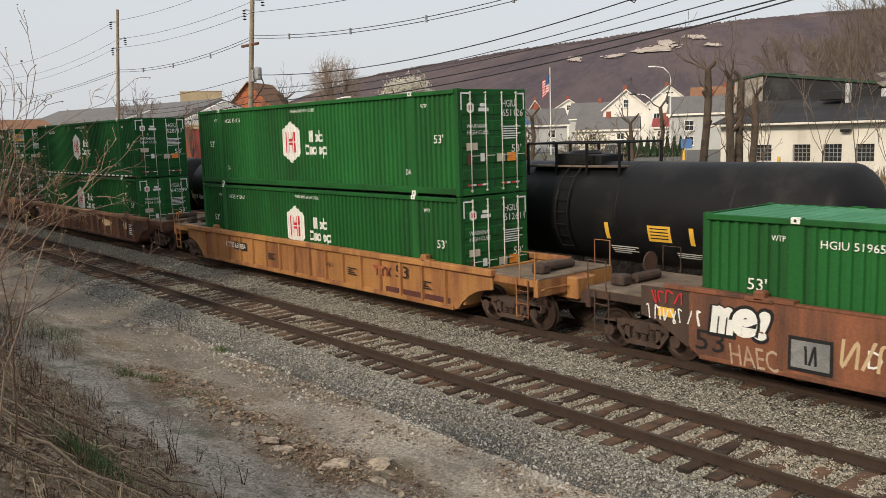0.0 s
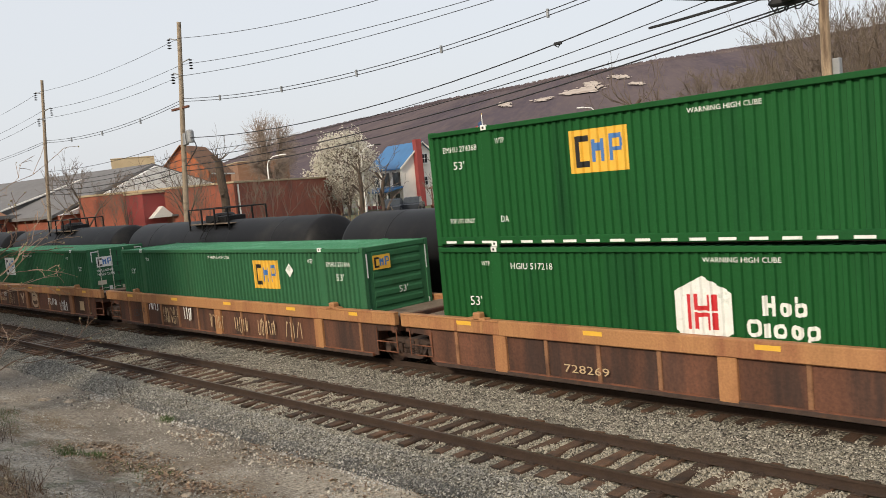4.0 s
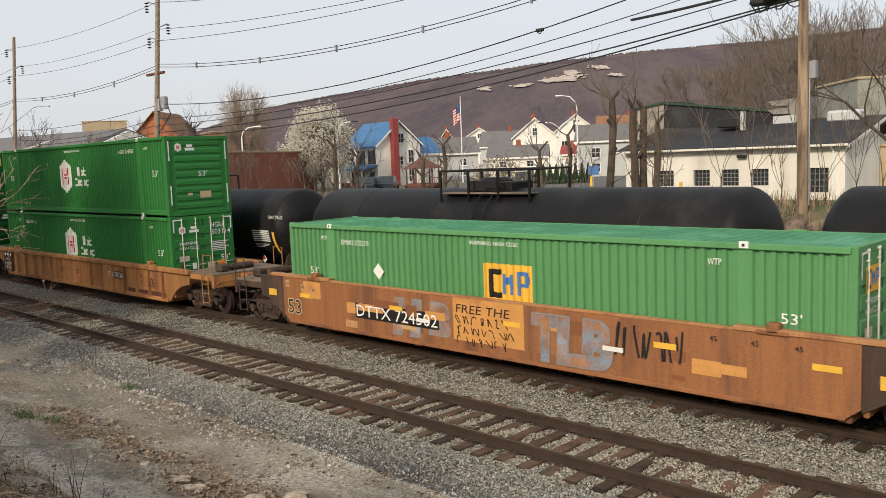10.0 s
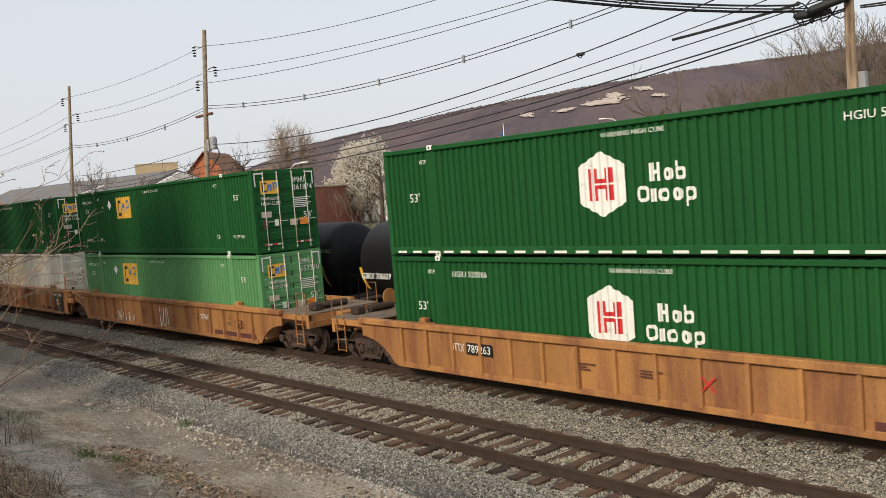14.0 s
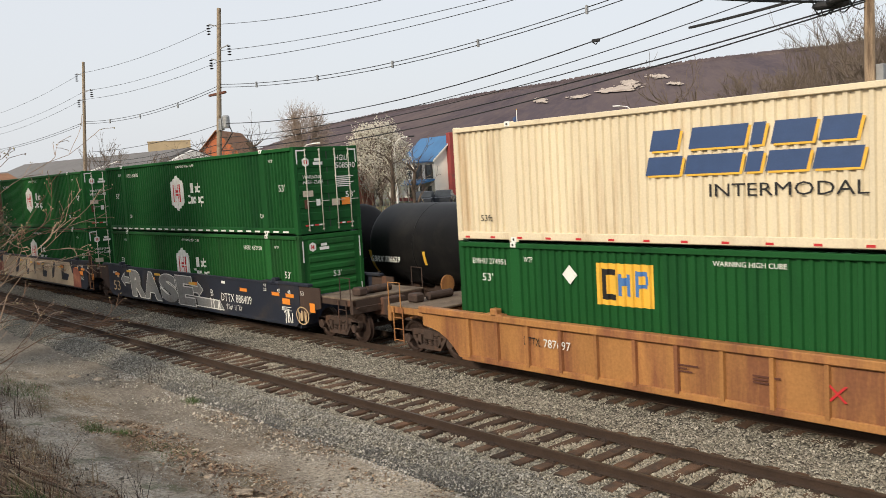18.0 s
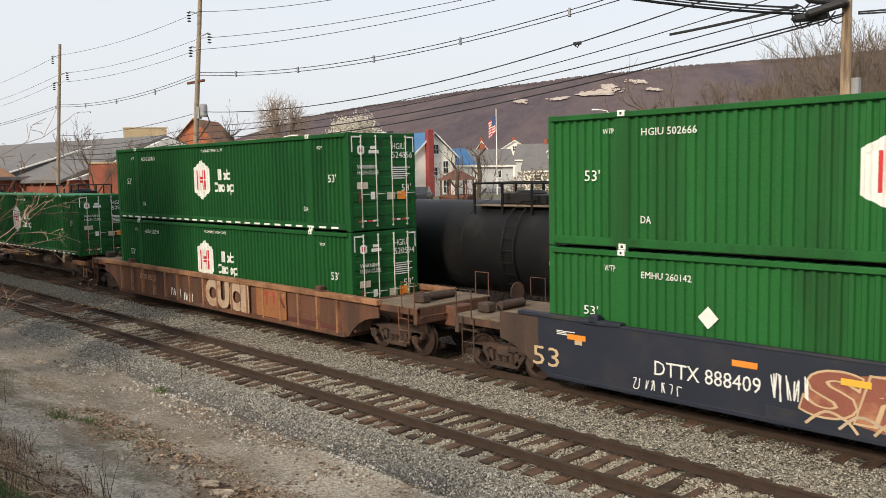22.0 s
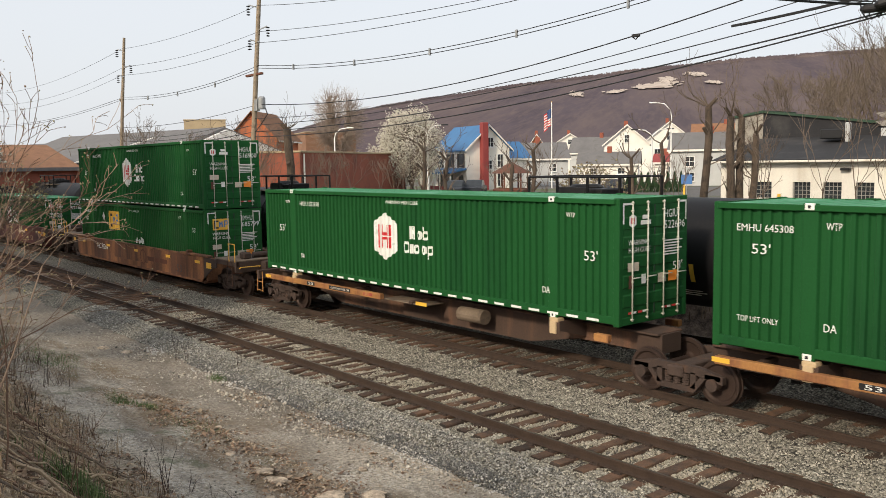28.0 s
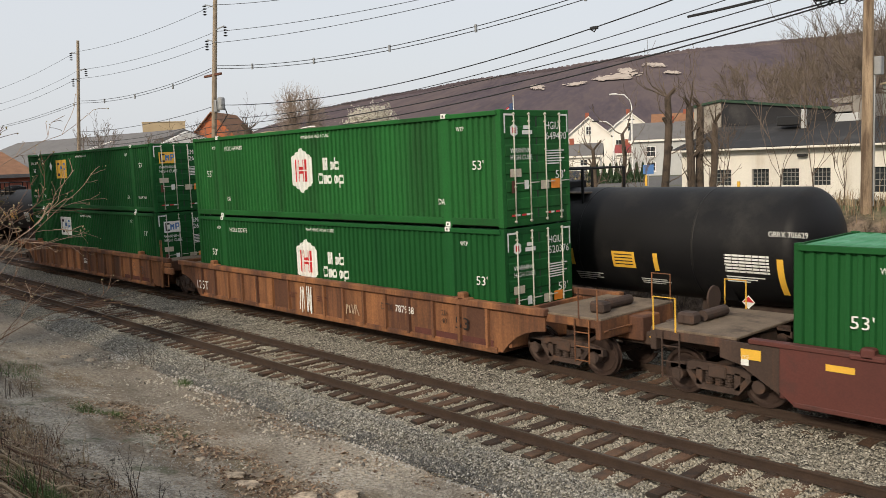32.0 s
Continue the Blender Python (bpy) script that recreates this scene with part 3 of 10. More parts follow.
        part("far_ties", rest, M["tie"], tr, "more wooden ties")["kind"] = "stuff"


build_ground()
build_tracks()


# ---- the container train ----
LONG, WIDE, HIGH = 16.15, 1.295, 2.896
LOW, TOP, FLAT = 0.43, 3.34, 1.38
FIRST = [-6.43, 17.18, 40.69, 64.3, 83.6, 103.3, 126.82, 146.28, 165.77, 189.17, 208.51, 227.97, 251.33, 270.72, 290.28,
         314.08, 333.4, 352.91, 376.44, 397.36, 414.67, 431.95, 449.1, 467.6, 489.0, 512.63, 536.0, 556.0]
MOVERS = []


RUN = [(0.0, 0.01), (1.0, 16.06), (2.0, 31.47), (3.0, 48.12), (5.5, 88.12), (6.0, 95.65), (7.0, 112.43), (8.0, 128.55), (9.0, 144.13), (10.0, 160.93),
       (11.0, 176.42), (11.5, 184.55), (12.0, 193.25), (13.0, 208.85), (14.0, 225.68), (16.5, 266.32), (17.0, 274.47), (18.0, 290.36), (19.0, 307.33), (20.0, 323.96),
       (21.0, 339.82), (22.0, 356.82), (23.0, 372.71), (24.0, 389.7), (25.0, 405.71), (26.0, 422.81), (28.5, 464.1), (29.0, 472.52), (30.0, 488.72), (31.0, 505.75),
       (32.0, 521.74)]


def gone(t):
    """How far the train has run after t seconds."""
    for (t0, d0), (t1, d1) in zip(RUN, RUN[1:]):
        if t <= t1:
            return d0 + (d1 - d0) * (t - t0) / (t1 - t0)
    return RUN[-1][1]


def corrugation():
    """The line of a long wall seen from above: places along it and depths, with two flat stretches for the lifting posts."""
    ys = []
    for a, b in ((0.16, 1.83), (2.13, 14.02), (14.32, 15.99)):
        k = round((b - a) / 0.217)
        w = (b - a) / k
        for i in range(k):
            o = a + i * w
            ys += [(o, 0.0), (o + 0.36 * w, 0.0), (o + 0.48 * w, 0.055), (o + 0.88 * w, 0.055)]
        ys.append((b, 0.0))
    return ys


CORRUGATION = corrugation()


def corrugated(side):
    """A long wall of vertical corrugations between the rails."""
    g = Geo()
    x = lambda d: side * (WIDE - 0.012 - d)
    for y, d in CORRUGATION:
        g.v += [(x(d), y, 0.19), (x(d), y, 2.78)]
    for i in range(len(CORRUGATION) - 1):
        a = 2 * i
        g.f.append((a, a + 2, a + 3, a + 1) if side > 0 else (a, a + 1, a + 3, a + 2))
    return g


def cut(p, x, keep_left):
    """The part of a convex outline on one side of an upright line."""
    out = []
    for (x0, y0), (x1, y1) in zip(p, p[1:] + p[:1]):
        a, b = (x0 <= x, x1 <= x) if keep_left else (x0 >= x, x1 >= x)
        if a:
            out.append((x0, y0))
        if a != b:
            k = (x - x0) / (x1 - x0)
            out.append((x, y0 + (y1 - y0) * k))
    return out


def draped(polys, u, lift):
    """Paint that follows the corrugations of the near long side; u as in mark()."""
    g = Geo()
    for (y0, d0), (y1, d1) in zip(CORRUGATION, CORRUGATION[1:]):
        a0, a1 = LONG - u - y1, LONG - u - y0
        for p in polys:
            if a1 - a0 < 1e-4 or max(x for x, _ in p) <= a0 or min(x for x, _ in p) >= a1:
                continue
            q = cut(cut(p, a0, False), a1, True)
            if len(q) > 2:
                g.face(*[(x, y, lift - 0.018 - d1 - (d0 - d1) * (x - a0) / (a1 - a0)) for x, y in q])
    return g


def door_geo():
    """One door leaf, pressed into five broad ribs."""
    poly = [(0.05, 0.2), (0.0, 0.2)]
    for z0, z1 in ((0.42, 0.72), (0.86, 1.16), (1.30, 1.60), (1.74, 2.04), (2.18, 2.48)):
        poly += [(0.0, z0), (-0.02, z0 + 0.03), (-0.02, z1 - 0.03), (0.0, z1)]
    poly += [(0.0, 2.72), (0.05, 2.72)]
    return Geo().prism(poly[::-1], 0, 0.03, 1.19)


def rod_geo():
    g = Geo().tube([(0, 0, 0.1), (0, 0, 2.82)], 0.017, 8)
    for z in (0.14, 0.3, 1.0, 1.9, 2.6, 2.78):
        g.cbox(-0.03, 0.03, -0.02, 0.035, z - 0.018, z + 0.018, 0.005)
    g.cbox(-0.02, 0.30, -0.035, -0.015, 1.07, 1.095, 0.005)
    return g


def frame_parts(box, c, m, roof):
    S = lambda k, mk, mm=m, sm=False: shared((k, c), mk, mm, sm)
    for side in (-1, 1):
        part("side_wall", shared(("side_wall", c, side), lambda: corrugated(side), m), None, box)
        part("top_rail", shared(("top_rail", c, side), lambda: Geo().cbox(side * WIDE - 0.045, side * WIDE + 0.045, 0.1, 16.05, 2.76, 2.875, 0.012) if side < 0
             else Geo().cbox(WIDE - 0.045, WIDE + 0.0, 0.1, 16.05, 2.76, 2.875, 0.012), m), None, box)
        part("bottom_rail", shared(("bottom_rail", c, side), lambda: Geo().cbox(min(side * WIDE, side * (WIDE - 0.06)), max(side * WIDE, side * (WIDE - 0.06)), 0.1, 16.05, 0.05, 0.235, 0.015), m), None, box)
        for y in (1.98, 14.17):
            part("lifting_post", shared(("lifting_post", c, side, y), lambda: Geo().cbox(min(side * (WIDE + 0.004), side * (WIDE - 0.05)), max(side * (WIDE + 0.004), side * (WIDE - 0.05)), y - 0.15, y + 0.15, 0.0, 2.9, 0.012), m), None, box)
            if side < 0:
                for z in (0.0, 2.78):
                    f = part("lifting_casting", S("lifting_casting", lambda: Geo().cbox(-0.012, 0.05, -0.09, 0.09, 0.0, 0.125, 0.01), M["white_paint"]), None, box, "white-painted corner casting", m=pose(-WIDE - (0.045 if z else 0.0), y, z))
                    part("casting_hole", S("casting_hole", lambda: Geo().cbox(-0.016, 0.0, -0.03, 0.03, 0.03, 0.09, 0.006), M["black_paint"]), None, f)
        for y in (0.0, 16.15):
            part("corner_post", shared(("corner_post", c, side, y), lambda: Geo().cbox(min(side * WIDE, side * (WIDE - 0.16)), max(side * WIDE, side * (WIDE - 0.16)),
                 min(y, abs(y - 0.17)), max(y, abs(y - 0.17)), 0.0, HIGH, 0.02), m), None, box)
    part("roof", shared(("roof", c), roof_geo, M["roof_green"] if c.startswith("green") else m), None, box)
    part("floor", shared(("floor", c), lambda: Geo().box(-1.23, 1.23, 0.1, 16.05, 0.03, 0.12), M["truck"]), None, box)
    part("rear_wall", shared(("rear_wall", c), lambda: Geo().box(-1.14, 1.14, 16.08, 16.13, 0.0, 2.88), m), None, box)


def roof_geo():
    g = Geo()
    y = 0.1
    pts = []
    while y < 16.0:
        pts += [(y, 2.866), (y + 0.12, 2.866), (y + 0.14, 2.852), (y + 0.26, 2.852)]
        y += 0.2815
    pts.append((16.06, 2.866))
    for (y0, z0), (y1, z1) in zip(pts, pts[1:]):
        g.face((-1.26, y0, z0), (1.26, y0, z0), (1.26, y1, z1), (-1.26, y1, z1))
    return g


def mark(parent, name, me, u, z, label="", out=0.006):
    """A flat marking on the near long side; u: metres from the rear corner to its left edge."""
    return part(name, me, None, parent, label, m=on_side(-WIDE - out, LONG - u, z))


def end_mark(parent, name, me, x, z, label="", out=0.032):
    return part(name, me, None, parent, label, m=on_end(x, -out, z))


W = lambda s, w, h, c="white_paint": lettering(s, w, h, M[c], 0.0)


def hexagon(w, h):
    a = 0.22 * h
    return [(0, a), (w / 2, 0), (w, a), (w, h - a), (w / 2, h), (0, h - a)]


def emblem_red(box, u, z):
    """White six-sided badge with red bars and a two-line white wordmark, all as plain shapes."""
    mark(box, "badge", shared(("badge", u), lambda: draped([hexagon(1.25, 1.42)], u, 0.004), M["white_paint"]), u, z, "white six-sided badge")
    bars = [rect(0.30, 0.356, 0.375, 1.06), rect(0.82, 0.356, 0.95, 0.693), rect(0.82, 0.735, 0.95, 1.06), rect(0.42, 0.735, 0.535, 1.06), rect(0.71, 0.735, 0.78, 1.06),
            rect(0.535, 0.735, 0.71, 0.83), rect(0.42, 0.356, 0.535, 0.693), rect(0.71, 0.356, 0.78, 0.693), rect(0.535, 0.61, 0.71, 0.693)]
    mark(box, "badge_block", shared(("badge_block", u), lambda: draped(bars, u, 0.007), M["red_paint"]), u, z, "red block of the badge")
    rows = []
    for x0, x1, y0, y1 in ((0.35, 0.60, 0.42, 0.80), (0.66, 0.88, 0.42, 0.68), (0.94, 1.17, 0.42, 0.68),
                           (0.0, 0.30, 0.0, 0.34), (0.36, 0.46, 0.0, 0.27), (0.54, 0.79, 0.0, 0.27), (0.85, 1.08, 0.0, 0.27), (1.14, 1.38, 0.0, 0.27)):
        if y1 - y0 > 0.36:
            rows += [rect(x0, y0, x0 + 0.085, y1), rect(x1 - 0.085, y0, x1, y1), rect(x0 + 0.085, 0.57, x1 - 0.085, 0.65)]
        elif x1 - x0 > 0.2:
            rows += loop(x0, y0, x1, y1, 0.075)
        else:
            rows.append(rect(x0, y0, x1, y1))
    rows += [rect(0.94, 0.68, 1.02, 0.80), rect(1.14, -0.12, 1.22, 0.02)]
    mark(box, "wordmark", shared(("wordmark", u), lambda: draped(rows, u + 1.5, 0.004), M["white_paint"]), u + 1.5, z + 0.28, "white two-line wordmark")


def emblem_yellow(box, u, z, ground="yellow_paint", k=1.0, end=False):
    black = [rect(0.12, 0.12, 0.27, 0.80), rect(0.27, 0.12, 0.52, 0.25), rect(0.27, 0.67, 0.52, 0.80)]
    blue = [rect(0.55, 0.22, 0.68, 0.70), rect(0.78, 0.22, 0.90, 0.70), rect(0.66, 0.45, 0.80, 0.62), rect(1.0, 0.22, 1.12, 0.78), rect(1.12, 0.42, 1.34, 0.50), rect(1.12, 0.68, 1.34, 0.78), rect(1.26, 0.50, 1.36, 0.68)]
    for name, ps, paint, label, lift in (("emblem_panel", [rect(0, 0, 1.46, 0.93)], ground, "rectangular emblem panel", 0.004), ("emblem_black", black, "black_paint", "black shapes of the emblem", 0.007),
                                         ("emblem_blue", blue, "blue_paint", "blue shapes of the emblem", 0.007)):
        ps = [[(x * k, y * k) for x, y in p] for p in ps]
        if end:
            end_mark(box, name, shared((name, k, paint), lambda: flat(*ps), M[paint]), u, z, label, 0.03 + lift)
        else:
            mark(box, name, shared((name, u, paint), lambda: draped(ps, u, lift), M[paint]), u, z, label)


def dashes(box):
    g = flat(*[rect(0.35 + i * 0.62, 0, 0.35 + i * 0.62 + 0.36, 0.06) for i in range(25)])
    mark(box, "reflective_tape", shared(("reflective_tape",), lambda: g, M["white_paint"]), 0.0, 0.075, "dashed white reflective tape")["kind"] = "stuff"


def doors(box, c, m, number, badge):
    for k, x in enumerate((-1.17, 0.0)):
        d = part("door", shared(("door", c), door_geo, m), None, box, m=pose(x, 0.01, 0))
        for a in (0.32, 0.88):
            part("lock_rod", shared(("lock_rod",), rod_geo, M["rod"], True), None, d, m=pose(a, -0.045, 0))
    part("door_gasket", shared(("door_gasket",), lambda: Geo().box(-0.012, 0.03, -0.004, 0.03, 0.2, 2.72), M["seal"]), None, box)
    part("door_sill", shared(("door_sill", c), lambda: Geo().cbox(-1.14, 1.14, 0.0, 0.12, 0.02, 0.2, 0.01), m), None, box)
    part("door_header", shared(("door_header", c), lambda: Geo().cbox(-1.14, 1.14, 0.0, 0.12, 2.72, 2.88, 0.01), m), None, box)
    g = flat(*[rect(x, 0, x + 0.16, 0.05) for x in (0.0, 0.36, 1.3, 1.66)])
    end_mark(box, "red_tape", shared(("red_tape",), lambda: g, M["red_paint"]), -1.0, 0.27, "strips of red reflective tape")
    g2 = flat(*[rect(x + 0.17, 0, x + 0.30, 0.05) for x in (0.0, 0.36, 1.3, 1.66)])
    end_mark(box, "white_tape", shared(("white_tape",), lambda: g2, M["white_paint"]), -1.0, 0.27, "strips of white reflective tape")
    g3 = flat(rect(0, 0, 0.34, 0.045), rect(2.06, 0, 2.4, 0.045), rect(0, -0.42, 0.045, 0.0), rect(2.355, -0.42, 2.4, 0.0))
    end_mark(box, "corner_tape", shared(("corner_tape",), lambda: g3, M["white_paint"]), -1.2, 2.74, "white corner tape")
    if badge == "red":
        end_mark(box, "small_badge", shared(("small_badge",), lambda: flat(hexagon(0.26, 0.32)), M["white_paint"]), -0.98, 2.22, "small white badge")
        end_mark(box, "small_badge_bars", shared(("small_badge_bars",), lambda: flat(rect(0.07, 0.09, 0.11, 0.23), rect(0.15, 0.09, 0.19, 0.23), rect(0.11, 0.14, 0.15, 0.18)), M["red_paint"]), -0.98, 2.22, "", 0.035)
        end_mark(box, "small_wordmark", shared(("small_wordmark",), lambda: flat(rect(0.06, 0.13, 0.3, 0.22), rect(0.0, 0.0, 0.38, 0.10)), M["white_paint"]), -0.56, 2.28)
    elif badge:
        emblem_yellow(box, -0.98, 2.05, badge, 0.5, True)
    if badge:
        end_mark(box, "end_warning", W("WARNING\nHIGH CUBE", 0.80, 0.29), -1.0, 1.66)
        end_mark(box, "end_length", W("53'", 0.38, 0.22), 0.68, 1.14)
        if number:
            a, b = number.split()
            end_mark(box, "end_number", W(a, 0.50, 0.19), 0.34, 2.40)
            end_mark(box, "end_number", W(b, 0.80, 0.19), 0.34, 2.14)
        g4 = flat(*[rect(0, k * 0.065, 0.5 + 0.2 * ((k * 7) % 3) / 2, k * 0.065 + 0.03) for k in range(6)])
        end_mark(box, "data_lines", shared(("data_lines",), lambda: g4, M["white_paint"]), 0.34, 1.52)
    for x, z, w, h, c2 in ((-0.98, 0.85, 0.18, 0.3, "rust_red"), (-0.52, 0.93, 0.16, 0.22, "white_paint"), (-1.02, 1.24, 0.40, 0.2, "sticker_pale"), (0.10, 0.9, 0.32, 0.22, "sticker_pale")):
        end_mark(box, "sticker", shared(("sticker", w, h, c2), lambda: flat(rect(0, 0, w, h)), M[c2]), x, z, "faded sticker")
    end_mark(box, "sticker", shared(("sticker",), lambda: flat(rect(0, 0, 0.34, 0.24)), M["orange_mark"] if badge == "red" else M["yellow_paint"]), 0.5, 0.9, "bright square sticker")


def nose(box, c, m, badge):
    """The closed end: a sheet with level ribs."""
    def make():
        g = Geo().box(-1.14, 1.14, 0.03, 0.07, 0.1, 2.85)
        g.cbox(-1.14, 1.14, 0.0, 0.1, 0.0, 0.16, 0.01)
        g.cbox(-1.14, 1.14, 0.0, 0.1, 2.74, 2.88, 0.01)
        return g
    part("closed_end", shared(("closed_end", c), make, m), None, box)
    for k in range(9):
        part("end_rib", shared(("end_rib", c), lambda: Geo().prism([(0.005, 0), (0.03, -0.05), (0.03, 0.17), (0.005, 0.12)], 0, -0.92, 0.92), m), None, box, m=pose(0, 0, 0.28 + k * 0.285))
    e = dict(out=0.004)
    g3 = flat(rect(0, 0, 0.045, 0.7), rect(2.3, 0, 2.345, 0.7), rect(0, -1.6, 0.045, -0.9), rect(2.3, -1.6, 2.345, -0.9))
    end_mark(box, "corner_tape", shared(("nose_tape",), lambda: g3, M["white_paint"]), -1.17, 2.0, "white tape down the corner posts", **e)
    if badge == "red":
        end_mark(box, "small_badge", shared(("small_badge",), None), -0.9, 2.32, "small white badge", **e)
        end_mark(box, "small_badge_bars", shared(("small_badge_bars",), None), -0.9, 2.32, "", 0.007)
        end_mark(box, "small_wordmark", shared(("small_wordmark",), None), -0.5, 2.36, "", **e)
    elif badge:
        emblem_yellow(box, -0.95, 2.2, badge, 0.45, True)
    end_mark(box, "end_length", W("53'", 0.36, 0.2), -0.02, 1.42, "", **e)
    end_mark(box, "notice", shared(("notice",), lambda: flat(rect(0, 0, 0.46, 0.24), rect(-0.5, 0.1, -0.3, 0.2)), M["tan_paint"]), 0.0, 0.62, "pale notice", **e)


def slanted(dx, k=1.0):
    """A wordmark of slanting blocks, as plain shapes."""
    L = 0.22
    ps = []
    x = 0.0
    for w, bars in ((0.78, 3), (1.15, 2), (0.3, 1), (0.75, 4), (0.8, 5)):
        ps += [rect(x, 0.0, x + w, 0.36, L * 0.4), rect(x + L * 0.5, 0.48, x + w * (0.8 if bars % 2 else 1.0) + L * 0.5, 0.88, L * 0.45)]
        x += w + 0.1
    return flat(*[[((a + dx) * k, (b - dx) * k) for a, b in p] for p in ps])


EMBLEM_AT = {"EMHU 272210": 7.72, "EMHU 260142": 7.29}


def container(c, number, brand, front="door", tape=False, ground="yellow_paint", placard=False, patch=False):
    """A 53-foot corrugated box; its origin is the middle of its leading end at the floor."""
    m = M[c]
    word = {"green": "green", "green_dark": "dark green", "green_bright": "sun-bleached bright green", "green_dull": "dull chalky green", "green_light": "faded light-green", "cream": "cream", "white_box": "off-white"}[c]
    tail = {"red": "with a white-and-red badge", "emp": "with a rectangular emblem panel", "slant": "with slanting blue lettering shapes", "ghost": "with faint remains of a wordmark"}[brand]
    where = "" if not tape else " and dashed tape"
    box = thing("container", f"{word} corrugated container {tail}{where}", "container", "containers on the train")
    frame_parts(box, c, m, None)
    badge = {"red": "red", "emp": ground, "slant": "", "ghost": ""}[brand]
    if front == "door":
        doors(box, c, m, number, badge)
    else:
        nose(box, c, m, badge)
    if brand == "red":
        emblem_red(box, 6.72, 0.86)
        mark(box, "warning", W("WARNING HIGH CUBE", 1.57, 0.10), 7.42, 2.56)
        mark(box, "length_mark", W("53'", 0.40, 0.24), 1.02, 1.44)
        mark(box, "length_mark", W("53'", 0.40, 0.24), 15.15, 1.45)
        if number:
            mark(box, "number", W(number, 1.25, 0.15), 2.45 if front == "door" else 12.5, 2.36)
        for u in (1.5, 14.6):
            mark(box, "lift_letters", W("WTP", 0.28, 0.11), u, 2.43)
        if front == "door":
            for u in (2.44, 13.84):
                mark(box, "stack_letters", W("DA", 0.24, 0.15), u, 0.57)
    elif brand == "emp":
        turned = front != "door"
        emblem_yellow(box, 10.25 if turned else EMBLEM_AT.get(number, 4.42), 1.57 if number not in EMBLEM_AT else 1.2, ground)
        mark(box, "warning", W("WARNING HIGH CUBE", 1.5, 0.10), 7.3, 2.55)
        low = number in EMBLEM_AT
        mark(box, "length_mark", W("53'", 0.38, 0.2), 0.98 if low else 0.84, 1.44 if low else 1.91)
        mark(box, "length_mark", W("53'", 0.38, 0.2), 14.85, 1.44 if low else 1.92)
        if number:
            mark(box, "number", W(number, 1.15, 0.14), 2.45 if low else 14.4 if turned else 0.52, 2.34)
        for u in (2.28, 13.44):
            mark(box, "lift_letters", W("WTP", 0.28, 0.13), u - (0.75 if low and u < 5 else 0.0), 2.43)
            mark(box, "stack_letters", W("DA", 0.24, 0.15), u, 0.58)
        for u in (0.55, 14.59):
            mark(box, "lift_note", W("TOP LIFT ONLY", 0.86, 0.11), u, 0.58)
        if placard:
            mark(box, "placard", shared(("placard",), lambda: flat([(0, 0.225), (0.22, 0), (0.44, 0.225), (0.22, 0.45)]), M["white_paint"]), 12.2 if turned else 3.75 if low else 3.46, 1.45 if low else 1.97, "white diamond placard")
    elif brand == "slant":
        mark(box, "wordmark_shadow", shared(("wordmark_shadow",), lambda: slanted(0.03, 1.03), M["yellow_paint"]), 5.84, 1.45, "yellow shadow of the wordmark")
        mark(box, "wordmark", shared(("slant_wordmark",), lambda: slanted(0.0, 1.03), M["navy_paint"]), 5.82, 1.46, "dark blue slanting wordmark shapes", 0.009)
        mark(box, "trade_word", W("INTERMODAL", 3.0, 0.25, "black_paint"), 7.27, 1.0)
        mark(box, "length_mark", W("53ft", 0.4, 0.16, "black_paint"), 0.9, 0.5)
        mark(box, "length_mark", W("53ft", 0.4, 0.16, "black_paint"), 14.6, 0.5)
        mark(box, "number", W(number, 1.5, 0.13, "tan_paint"), 11.9, 2.4)
        g = flat(*[rect(0.3 + i * 0.9, 0, 0.3 + i * 0.9 + 0.16, 0.05) for i in range(18)])
        mark(box, "red_dashes", shared(("red_dashes",), lambda: g, M["red_paint"]), 0.0, 0.08, "dashes of red tape")
        end_mark(box, "end_wordmark", shared(("end_wordmark",), lambda: slanted(0.0, 0.42), M["navy_paint"]), -1.02, 2.3, "dark blue wordmark shapes")
        end_mark(box, "end_number", W(number, 1.0, 0.1, "black_paint"), -0.4, 1.95)
    else:
        mark(box, "faded_wordmark", shared(("faded_wordmark",), lambda: slanted(0.0, 1.03), M["ghost"]), 5.75, 1.25, "sun-bleached wordmark shapes")
        mark(box, "number", W(number, 1.5, 0.16, "blue_paint"), 12.22, 2.33)
    if tape:
        dashes(box)
    if patch:
        mark(box, "repair_panel", shared(("repair_panel",), lambda: corrugated_patch(), M["rust_red"]), 0.85, 0.25, "rust-brown primer panel", 0.002)
    return box


def corrugated_patch():
    g = Geo()
    y = 0.0
    pts = []
    while y < 1.1:
        pts += [(y, 0.0), (y + 0.10, 0.0), (y + 0.139, -0.03), (y + 0.239, -0.03)]
        y += 0.278
    for (y0, d0), (y1, d1) in zip(pts, pts[1:]):
        g.face((y0, 0.0, d0 + 0.012), (y1, 0.0, d1 + 0.012), (y1, 2.5, d1 + 0.012), (y0, 2.5, d0 + 0.012))
    return g


M["ghost"] = mat("bleached_mark", (0.62, 0.52, 0.34), 0.6, 0, 0.1, 3, 40, 0.0)


# ---- railcars ----
R_WHEEL = 0.47
SIDE = 1.52


